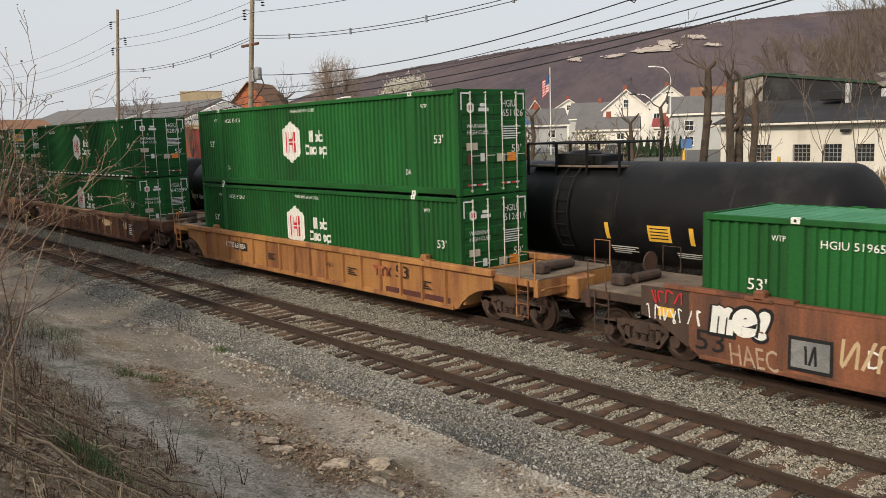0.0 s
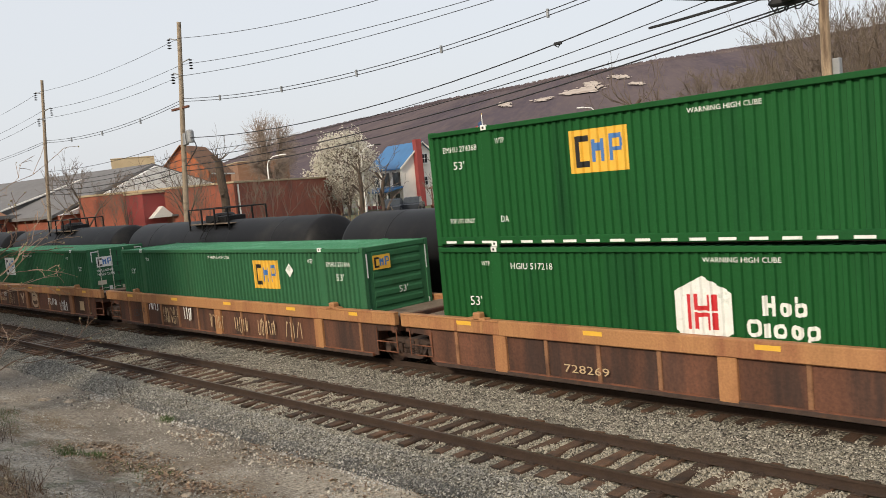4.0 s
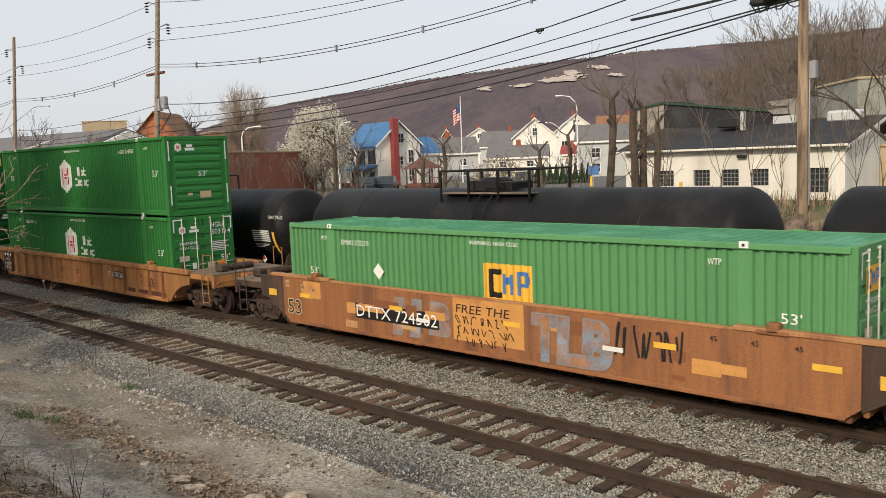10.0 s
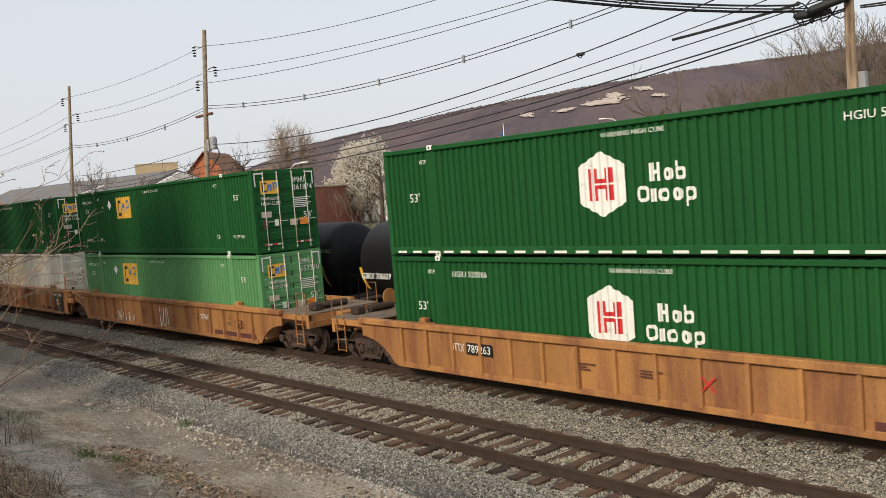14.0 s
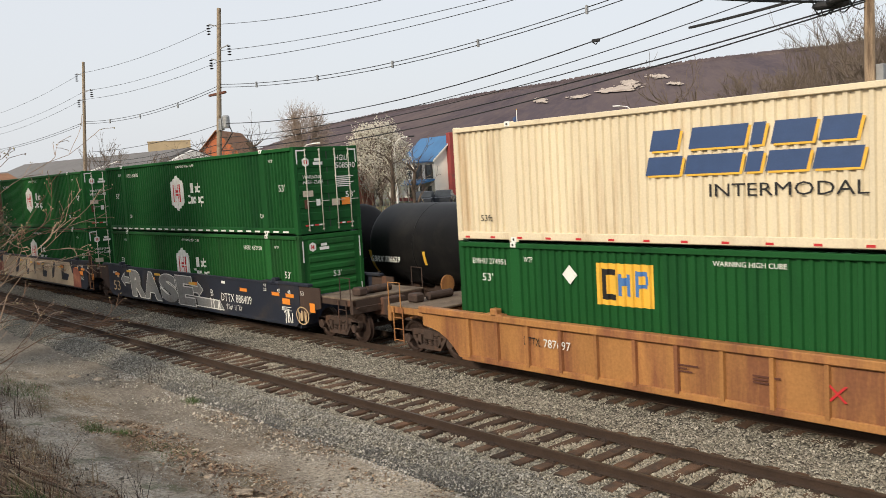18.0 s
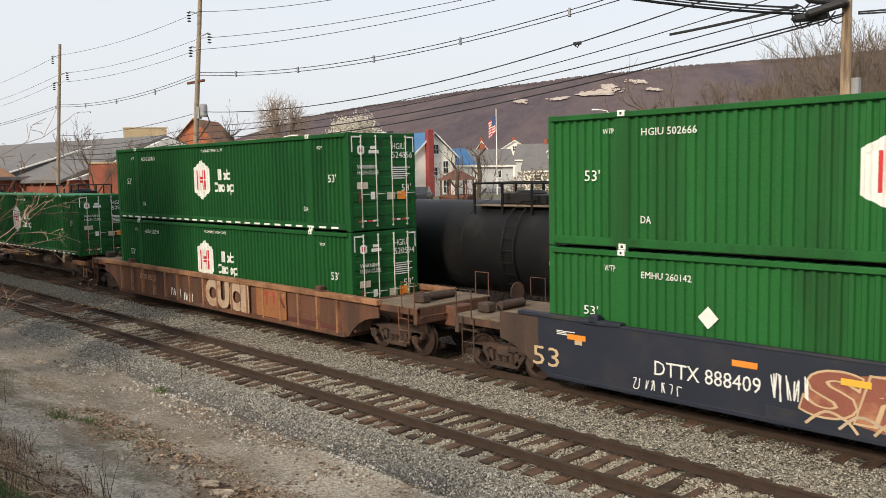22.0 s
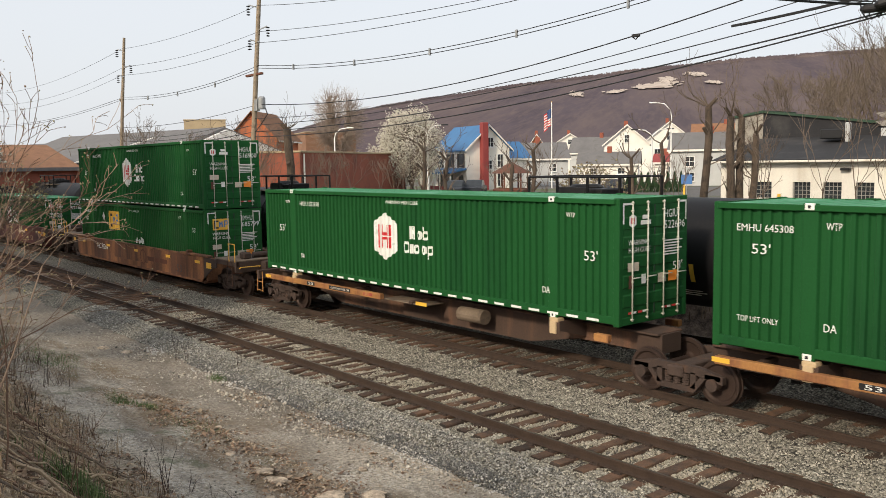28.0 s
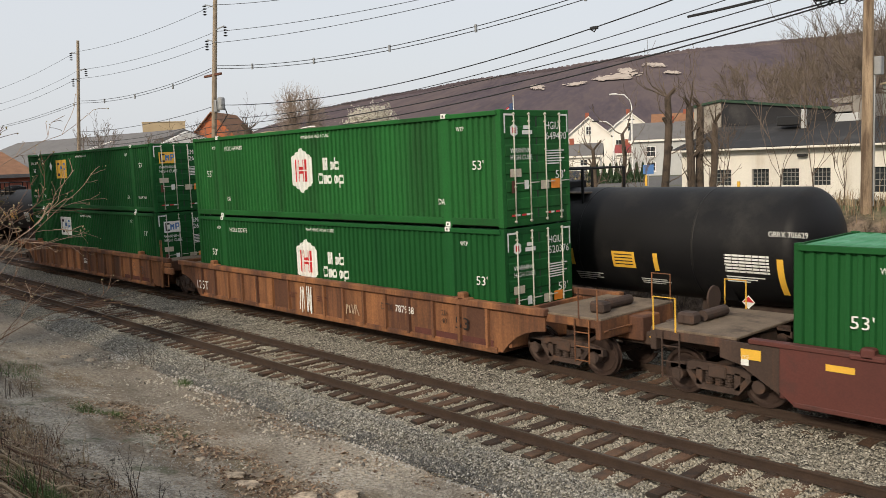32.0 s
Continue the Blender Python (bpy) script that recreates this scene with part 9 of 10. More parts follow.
M["loose_stone"] = pieces("loose_field_stones", [(0.10, 0.09, 0.075), (0.50, 0.45, 0.37), (0.24, 0.21, 0.17), (0.60, 0.55, 0.47), (0.06, 0.055, 0.05), (0.38, 0.32, 0.25)], 0.9, 0.4)
M["rock"] = mat("pale_rock", (0.50, 0.40, 0.295), 0.9, 0, 0.25, 6, 60, 0.8, (0.17, 0.135, 0.10), 0.55, 7)
M["white_rock"] = pieces("white_limestone_lumps", [(0.42, 0.40, 0.36), (0.58, 0.56, 0.52), (0.30, 0.28, 0.25)], 0.9, 0.4)
M["dry_grass"] = pieces("dry_grass", [(0.26, 0.19, 0.105), (0.13, 0.085, 0.05), (0.36, 0.28, 0.17), (0.09, 0.06, 0.04)])
M["brown_brush"] = pieces("brown_brush", [(0.10, 0.07, 0.05), (0.055, 0.038, 0.028), (0.17, 0.12, 0.08)])
M["green_grass"] = pieces("fresh_grass", [(0.055, 0.10, 0.025), (0.10, 0.15, 0.045), (0.035, 0.07, 0.02)])
M["leaf_litter"] = pieces("dead_leaves", [(0.16, 0.095, 0.058), (0.33, 0.225, 0.145), (0.07, 0.042, 0.03), (0.22, 0.13, 0.08), (0.46, 0.37, 0.26), (0.045, 0.03, 0.022)])
M["stalk_dark"] = mat("dark_dry_stalk", (0.045, 0.03, 0.024), 0.9, 0, 0.2, 4, 40, 0.1)
M["stalk_pale"] = mat("pale_dry_stalk", (0.34, 0.26, 0.17), 0.9, 0, 0.2, 4, 40, 0.1)


def batch(verts, faces, name, material):
    """Many alike small pieces in one mesh. verts: pieces x corners x 3; faces: the corners of one piece's triangles."""
    n, k, _ = verts.shape
    f = np.array(faces)
    tri = (f[None] + (np.arange(n) * k)[:, None, None]).reshape(-1)
    me = bpy.data.meshes.new(name)
    me.vertices.add(n * k)
    me.vertices.foreach_set("co", verts.astype(np.float32).ravel())
    me.loops.add(len(tri))
    me.loops.foreach_set("vertex_index", tri.astype(np.int32))
    c = len(tri) // 3
    me.polygons.add(c)
    me.polygons.foreach_set("loop_start", np.arange(0, 3 * c, 3, dtype=np.int32))
    me.polygons.foreach_set("loop_total", np.full(c, 3, dtype=np.int32))
    me.materials.append(material)
    me.update()
    me.validate()
    return me


OCT = np.array([(1, 0, 0), (-1, 0, 0), (0, 1, 0), (0, -1, 0), (0, 0, 1), (0, 0, -1)], float)
OCT_F = [(0, 2, 4), (2, 1, 4), (1, 3, 4), (3, 0, 4), (2, 0, 5), (1, 2, 5), (3, 1, 5), (0, 3, 5)]


def turns(rng, n):
    q = rng.normal(size=(n, 4))
    q /= np.linalg.norm(q, axis=1)[:, None]
    w, x, y, z = q.T
    return np.stack([1 - 2 * (y * y + z * z), 2 * (x * y - z * w), 2 * (x * z + y * w), 2 * (x * y + z * w), 1 - 2 * (x * x + z * z), 2 * (y * z - x * w),
                     2 * (x * z - y * w), 2 * (y * z + x * w), 1 - 2 * (x * x + y * y)], 1).reshape(n, 3, 3)


def pebbles(rng, p, size, spread=0.45):
    """Angular stones about the given places."""
    n = len(p)
    s = size * np.clip(rng.lognormal(0, spread, n), 0.4, 1.9)
    v = OCT[None] * rng.uniform(0.6, 1.25, (n, 6, 1)) + rng.normal(0, 0.16, (n, 6, 3))
    v = v * np.array([1.0, 0.85, 0.7])
    return np.einsum("nij,nkj->nki", turns(rng, n), v) * s[:, None, None] + p[:, None, :]


def heights(fn, xy):
    return np.array([fn(a, b) for a, b in xy])


def stuff(name, me, label, category):
    return tagged(new(name, me), label, category, "", "stuff")


def build_ballast_stones():
    rng = np.random.default_rng(11)

    def field(name, x0, x1, y0, y1, n, size, m, label, keep=None, lift=0.0, bed=bed_z):
        xy = np.stack([rng.uniform(x0, x1, n), y0 + (y1 - y0) * rng.random(n) ** 1.35], 1)
        if keep is not None:
            xy = xy[keep(xy)]
        p = np.column_stack([xy, heights(bed, xy) + lift])
        stuff(name, batch(pebbles(rng, p, size), OCT_F, name, M[m]), label, "ballast stones")

    def off_rails(xy):
        return (np.abs(np.abs(xy[:, 0] - NEAR) - GAUGE / 2) > 0.1) & (np.abs(np.abs(xy[:, 0] - MID) - GAUGE / 2) > 0.1)

    field("shoulder_stones", 10.55, 11.1, 3, 34, 20000, 0.020, "gravel", "loose grey crushed stones on the ballast shoulder", off_rails)
    field("shoulder_stones", 9.75, 10.6, 3, 34, 34000, 0.020, "gravel_blue", "bluish crushed stones at the ballast's foot", off_rails)
    field("track_stones", 11.1, 13.0, 3, 34, 44000, 0.021, "gravel_pale", "pale crushed stones between the rails and ties", off_rails, 0.012)
    field("bed_stones", 13.0, 15.2, 3, 36, 52000, 0.020, "gravel", "loose grey crushed stones between the tracks", off_rails)
    # stones under the train, with its shade in their colour
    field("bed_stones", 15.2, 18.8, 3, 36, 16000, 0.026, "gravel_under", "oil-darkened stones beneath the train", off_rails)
    field("gutter_gravel", 9.62, 10.0, 3, 24, 16000, 0.017, "gravel_dark", "dark wet gravel at the foot of the ballast", lambda xy: edge_noise(xy, 1.3, 5.0) + rng.normal(0, 0.2, len(xy)) > -0.1, 0.018, lambda x, y: max(ground_z(x, y), bed_z(x, y)) - 0.01)
    field("white_stones", 9.4, 9.85, 7, 26, 1500, 0.026, "white_rock", "strip of white limestone lumps by the track", lambda xy: edge_noise(xy, 0.8, 21.0) + rng.normal(0, 0.15, len(xy)) > -0.05, 0.008, lambda x, y: max(ground_z(x, y), bed_z(x, y)))


def edge_noise(xy, k, seed):
    return np.array([noise.noise((a * k, b * k, seed)) for a, b in xy])


def build_ground_litter():
    rng = np.random.default_rng(5)
    # grit and pebbles on the dirt
    xy = np.stack([rng.uniform(4.2, 9.6, 60000), 5 + 27 * rng.random(60000) ** 1.3], 1)
    xy = xy[edge_noise(xy, 0.9, 3.0) + rng.normal(0, 0.25, len(xy)) > 0.08]
    p = np.column_stack([xy, heights(ground_z, xy)])
    stuff("pebbles", batch(pebbles(rng, p, 0.015, 0.6), OCT_F, "pebbles", M["pebble"]), "small pale pebbles scattered over the dirt", "pebbles")
    # fist-sized stones, thicker along the ballast's foot and the edge of the ruts
    xy = np.concatenate([np.stack([rng.uniform(4.6, 9.6, 1500), 6 + 26 * rng.random(1500) ** 1.2], 1), np.stack([rng.normal(9.1, 0.25, 1700), 6 + 22 * rng.random(1700)], 1)])
    xy = xy[edge_noise(xy, 0.7, 13.0) + rng.normal(0, 0.15, len(xy)) > 0.02]
    p = np.column_stack([xy, heights(ground_z, xy) + 0.004])
    stuff("loose_stones", batch(pebbles(rng, p, 0.036, 0.4), OCT_F, "loose_stones", M["loose_stone"]), "loose pale and dark stones lying on the dirt", "stones")
    # dead leaves: bent flakes in drifts along the middle of the dirt road, by the ballast's foot and on the bank
    xy = np.concatenate([np.stack([rng.normal(7.0, 0.42, 7000), rng.uniform(9.5, 20, 7000)], 1),
                         np.stack([rng.normal(9.3, 0.3, 2200), rng.uniform(7, 19, 2200)], 1),
                         np.stack([rng.uniform(0.9, 4.9, 52000), 5 + 20 * rng.random(52000) ** 1.2], 1)])
    xy = xy[edge_noise(xy, 1.1, 8.0) + rng.normal(0, 0.12, len(xy)) > -0.08]
    n = len(xy)
    p = np.column_stack([xy, heights(ground_z, xy) + 0.012])
    leaf = np.array([(-1, 0, 0), (0, -0.45, 0.2), (1, 0, 0), (0, 0.45, 0.2)])
    v = leaf[None] * rng.uniform(0.7, 1.3, (n, 4, 1)) + rng.normal(0, 0.14, (n, 4, 3))
    a = rng.uniform(0, 6.283, n)
    c, s = np.cos(a), np.sin(a)
    v = np.stack([v[..., 0] * c[:, None] - v[..., 1] * s[:, None], v[..., 0] * s[:, None] + v[..., 1] * c[:, None], v[..., 2] + v[..., 0] * rng.normal(0, 0.35, n)[:, None]], 2)
    v = v * (0.032 * rng.lognormal(0, 0.35, n))[:, None, None] + p[:, None]
    stuff("leaf_litter", batch(v, [(0, 1, 2), (0, 2, 3)], "leaf_litter", M["leaf_litter"]), "drifts of brown dead leaves on the dirt", "dead leaves")


def blades(rng, p, h, lean, width):
    """Bent blades of grass rooted at the given places."""
    n = len(p)
    a = rng.uniform(0, 6.283, n)
    d = np.stack([np.cos(a), np.sin(a), np.zeros(n)], 1)
    w = np.stack([-np.sin(a), np.cos(a), np.zeros(n)], 1) * (width * rng.uniform(0.6, 1.3, n))[:, None]
    h = h * rng.lognormal(0, 0.35, n)
    k = lean * np.abs(rng.normal(0.6, 0.4, n))
    up = np.array([0, 0, 1.0])
    m1 = p + d * (h * k * 0.35)[:, None] + up * (h * 0.62)[:, None]
    tip = p + d * (h * k)[:, None] + up * (h * np.maximum(0.12, 1 - 0.45 * k))[:, None]
    return np.stack([p - w, p + w, m1 - w * 0.7, m1 + w * 0.7, tip], 1)


BLADE_F = [(0, 1, 3), (0, 3, 2), (2, 3, 4)]


def build_grass():
    rng = np.random.default_rng(21)
    xy = np.stack([rng.uniform(0.7, 4.9, 15000), 4.5 + 24 * rng.random(15000) ** 1.3], 1)
    xy = xy[edge_noise(xy, 0.7, 2.0) + rng.normal(0, 0.15, len(xy)) > -0.05]
    p = np.column_stack([xy, heights(ground_z, xy) - 0.01])
    stuff("dry_grass", batch(blades(rng, p, 0.17, 1.4, 0.004), BLADE_F, "dry_grass", M["dry_grass"]), "matted dry grass on the bank", "grass")
    xy = np.stack([rng.uniform(0.9, 3.8, 9000), 5.5 + 14 * rng.random(9000)], 1)
    xy = xy[edge_noise(xy, 0.8, 6.0) > 0.32]
    p = np.column_stack([xy, heights(ground_z, xy) - 0.01])
    stuff("bank_grass", batch(blades(rng, p, 0.13, 0.8, 0.004), BLADE_F, "bank_grass", M["green_grass"]), "fresh green grass among the dry stalks", "grass")
    for x, y, r, n, h in ((6.46, 19.3, 0.3, 500, 0.08), (6.71, 18.3, 0.22, 380, 0.08), (9.5, 20.7, 0.16, 260, 0.1), (6.43, 24.9, 0.8, 1100, 0.08), (2.8, 10.0, 0.28, 700, 0.2), (3.2, 10.6, 0.2, 300, 0.16),
                          (6.9, 16.4, 0.6, 420, 0.06), (5.9, 27.5, 0.7, 700, 0.08)):
        xy = np.stack([rng.normal(0, r * 0.5, n), rng.normal(0, r, n)], 1) + (x, y)
        p = np.column_stack([xy, heights(ground_z, xy) - 0.005]) - (x, y, 0)
        t = tagged(new("grass_tuft", batch(blades(rng, p, h, 0.7, 0.004), BLADE_F, "grass_tuft", M["green_grass"])), "low tuft of fresh green grass on the dirt", "grass", "green tufts", "stuff")
        t.location = (x, y, 0)
    # brown brush along the far end of the near bank
    xy = np.stack([rng.uniform(2.2, 6.0, 9000), 21 + 34 * rng.random(9000)], 1)
    xy = xy[edge_noise(xy, 0.5, 4.0) + rng.normal(0, 0.12, len(xy)) > -0.05]
    p = np.column_stack([xy, heights(ground_z, xy) - 0.02])
    stuff("brush", batch(blades(rng, p, 0.5, 0.9, 0.007), BLADE_F, "brush", M["brown_brush"]), "brown dead brush on the near bank", "brush")
    # tan weeds and brush at the foot of the bank behind the far track
    xy = np.stack([rng.uniform(22.6, 29, 14000), rng.uniform(8, 62, 14000)], 1)
    p = np.column_stack([xy, heights(ground_z, xy) - 0.01])
    stuff("brush", batch(blades(rng, p, 0.42, 0.9, 0.012), BLADE_F, "brush", M["dry_grass"]), "tan dry weeds and brush on the far bank", "brush")


def rock_geo(seed, sx, sy, sz):
    bm = bmesh.new()
    bmesh.ops.create_icosphere(bm, subdivisions=3, radius=1.0)
    for v in bm.verts:
        q = v.co + Vector((seed * 3.1, 0, 0))
        k = 1 + 0.5 * noise.noise(q * 1.3) + 0.22 * noise.noise(q * 3.7)
        v.co = Vector((v.co.x * k * sx, v.co.y * k * sy, max(-0.5, min(0.45, v.co.z * k)) * sz))
    me = bpy.data.meshes.new("rock")
    bm.to_mesh(me)
    bm.free()
    me.materials.append(M["rock"])
    return me


def build_rocks():
    rng = random.Random(8)
    for i, (x, y, sx, sy) in enumerate(((6.74, 13.07, 0.16, 0.24), (6.74, 12.59, 0.13, 0.22), (6.65, 14.07, 0.09, 0.11), (7.0, 11.3, 0.2, 0.26), (7.87, 11.2, 0.13, 0.16), (7.6, 11.0, 0.2, 0.22),
                                        (7.31, 19.3, 0.09, 0.12), (7.4, 16.2, 0.07, 0.09), (7.65, 15.6, 0.06, 0.08), (6.2, 11.8, 0.07, 0.1), (8.4, 12.4, 0.08, 0.1), (8.9, 25.8, 0.16, 0.2),
                                        (8.5, 26.6, 0.14, 0.18), (6.95, 20.6, 0.06, 0.12), (7.2, 10.4, 0.1, 0.14), (8.1, 10.1, 0.09, 0.12))):
        solid("rock", rock_geo(i + 1, sx, sy, 0.42 * min(sx, sy)), None, "pale flat weathered rock half sunk in the dirt", "rock", "pale rocks", smooth=True,
              m=pose(x, y, ground_z(x, y) + 0.01, rng.uniform(-8, 8), rng.uniform(-8, 8), rng.uniform(0, 180)))


def twig(g, a, b, ra, rb, n=3):
    d = b - a
    u = d.orthogonal().normalized()
    w = d.cross(u).normalized()
    i = len(g.v)
    for p, r in ((a, ra), (b, rb)):
        for j in range(n):
            c, s = math.cos(6.2832 * j / n) * r, math.sin(6.2832 * j / n) * r
            g.v.append((p.x + u.x * c + w.x * s, p.y + u.y * c + w.y * s, p.z + u.z * c + w.z * s))
    for j in range(n):
        k = (j + 1) % n
        g.f.append((i + j, i + k, i + n + k, i + n + j))


def grow(g, fine, p, d, length, r, depth, rng, spread=0.7, up=0.15, wander=0.22, tips=None, least=0.006, kids=(2, 3), segs=3, shrink=0.68):
    """A limb that bends on its way and forks; the thin ends go into the second mesh."""
    cur, dirn, rad = p.copy(), d.normalized(), r
    for s in range(segs):
        dirn = (dirn + Vector((rng.gauss(0, wander), rng.gauss(0, wander), rng.gauss(0, wander) + up))).normalized()
        nxt = cur + dirn * (length / segs)
        r2 = max(least, rad * (0.86 if depth else 0.6))
        twig(fine if depth <= 2 else g, cur, nxt, rad, r2, 3 if depth <= 1 else 5 if depth == 2 else 7)
        cur, rad = nxt, r2
        if depth and s:
            for _ in range(rng.randint(*kids) - (1 if s < segs - 1 else 0)):
                side = Vector((rng.gauss(0, 1), rng.gauss(0, 1), rng.gauss(0, 0.6)))
                side = (side - dirn * side.dot(dirn)).normalized()
                nd = dirn + side * spread * rng.uniform(0.6, 1.3)
                grow(g, fine, cur, nd, length * shrink * rng.uniform(0.7, 1.15), max(least, rad * rng.uniform(0.5, 0.75)), depth - 1, rng, spread, up, wander, tips, least, kids, segs, shrink)
    if tips is not None and depth <= 1:
        tips.append(cur)


def bare_tree(p, height, seed, label, m="bark", tw="twigs", depth=4, r=None, spread=0.6, fork=0.28, group="bare trees", least=0.012, blossoms=0, name="tree", shrink=0.68, first=0.42, width=0.0):
    rng = random.Random(seed)
    g, fine, tips = Geo(), Geo(), []
    r = r or height * 0.018
    t = thing(name, label, "tree", group, m=Matrix.Translation(p))
    base = Vector((0, 0, -0.4))
    fk = Vector((rng.gauss(0, 0.02) * height, rng.gauss(0, 0.02) * height, height * fork))
    twig(g, base, fk, r * 1.25, r * 0.85, 9)
    for k in range(rng.randint(4, 5)):
        a = k * 1.4 + rng.uniform(-0.4, 0.4)
        d = Vector((math.cos(a) * spread, math.sin(a) * spread, rng.uniform(0.7, 1.3)))
        grow(g, fine, fk - Vector((0, 0, rng.uniform(0, 0.25) * height * fork)), d, height * first, r * 0.6, depth - 1, rng, spread, 0.10, 0.17, tips, least, shrink=shrink)
    top = max(v[2] for v in fine.v)
    k = height / top
    side = sorted(abs(v[0]) for v in fine.v)
    kw = width / 2 / side[int(len(side) * 0.96)] if width else k
    for q in (g, fine):
        q.v = [(x * kw, y * kw, z * k if z > 0 else z) for x, y, z in q.v]
    part("trunk", g, M[m], t, "trunk and main limbs")
    part("crown", fine, M[tw], t, "fine bare branches")
    if blossoms:
        nr = np.random.default_rng(seed)
        c = np.array([(v.x * kw, v.y * kw, v.z * k) for v in tips])
        c = c[nr.integers(0, len(c), blossoms)] + nr.normal(0, height * 0.035, (blossoms, 3))
        ob = part("blossom", batch(pebbles(nr, c, 0.075, 0.4), OCT_F, "blossom", M["blossom"]), None, t, "white spring blossom")
        ob["kind"] = "stuff"
    return t


def dome_tree(p, height, width, seed, label, group, fork=0.3, tips=420, least=0.02, blossoms=0, m="bark", tw="twigs"):
    """A tree whose limbs fan out from one fork to an even rounded crown."""
    rng = random.Random(seed)
    g, fine = Geo(), Geo()
    t = thing("tree", label, "tree", group, m=Matrix.Translation(p))
    r = height * 0.02
    f = Vector((0, 0, height * fork))
    twig(g, Vector((0, 0, -0.4)), f, r * 1.3, r, 9)
    c, ax = Vector((0, 0, height * (fork + 1.02) / 2)), Vector((width / 2, width / 2, height * (1 - fork) / 2))

    def in_crown(lo, hi):
        while True:
            q = Vector((rng.uniform(-1, 1), rng.uniform(-1, 1), rng.uniform(-1, 1)))
            if lo < q.length < hi and q.z > -0.85:
                return Vector((c.x + q.x * ax.x, c.y + q.y * ax.y, c.z + q.z * ax.z))
    limbs = []
    for k in range(15):
        e = in_crown(0.35, 0.7)
        b = f - Vector((0, 0, rng.uniform(0, 0.12) * height))
        mid = b.lerp(e, 0.5) + Vector((0, 0, 0.05 * height)) * rng.uniform(0.2, 1.2)
        twig(g, b, mid, r * 0.55, r * 0.38, 6)
        twig(g, mid, e, r * 0.38, r * 0.22, 5)
        limbs.append((b, mid, e))
    ends = []
    for k in range(tips):
        q = in_crown(0.6, 1.0)
        b, mid, e = min(limbs, key=lambda v: (v[2] - q).length * rng.uniform(0.8, 1.25))
        s = rng.random()
        o = mid.lerp(e, s)
        m1 = o.lerp(q, 0.55) + Vector((rng.gauss(0, 0.02), rng.gauss(0, 0.02), 0.02)) * height
        twig(fine, o, m1, max(least, r * 0.16), max(least, r * 0.1), 3)
        twig(fine, m1, q, max(least, r * 0.1), least * 0.8, 3)
        for _ in range(3):
            w = m1.lerp(q, rng.uniform(0.1, 0.9))
            z = w + (q - m1).normalized() * 0.06 * height + Vector((rng.gauss(0, 0.03), rng.gauss(0, 0.03), rng.gauss(0.01, 0.03))) * height
            twig(fine, w, z, least, least * 0.7, 3)
            ends.append(z)
        ends.append(q)
    part("trunk", g, M[m], t, "trunk and main limbs")
    part("crown", fine, M[tw], t, "fine bare branches")
    if blossoms:
        nr = np.random.default_rng(seed)
        q = np.array([tuple(v) for v in ends])
        q = q[nr.integers(0, len(q), blossoms)] + nr.normal(0, height * 0.028, (blossoms, 3))
        part("blossom", batch(pebbles(nr, q, 0.07, 0.4), OCT_F, "blossom", M["blossom"]), None, t, "white spring blossom")["kind"] = "stuff"
    return t


def chopped_trunk(p, top, r, lean, seed, label, shoots=14, reach=1.6):
    rng = random.Random(seed)
    h = top - p.z
    t = thing("tree_stump", label, "tree trunk", "cut-back trunks", m=Matrix.Translation(p))
    g = Geo()
    pts = [Vector((lean * h * k + rng.gauss(0, 0.05), -lean * 0.5 * h * k + rng.gauss(0, 0.05), h * k)) for k in (-0.05, 0.25, 0.5, 0.75, 1.0)]
    rad = [r * 1.25, r, r * 0.92, r * 0.95, r * 0.8]
    g.tube(pts, rad, 11)
    for k in range(3):
        q = pts[2 + k % 3]
        a = rng.uniform(0, 6.28)
        g.tube([q, q + Vector((math.cos(a) * 0.35, math.sin(a) * 0.35, 0.4))], [r * 0.5, r * 0.42], 8)
    part("trunk", g, M["bark_dark"], t, smooth=False)
    for k in range(shoots):
        i = rng.choice((1, 2, 3, 4, 4, 4))
        a = rng.uniform(0, 6.28)
        fine = Geo()
        grow(fine, fine, pts[i], Vector((math.cos(a), math.sin(a), rng.uniform(0.3, 1.4))), reach * rng.uniform(0.4, 1.1), 0.028, 2, rng, 0.7, 0.2, 0.25, least=0.009, kids=(1, 2))
        part("shoot", fine, M["twigs"], t, "thin side shoot")


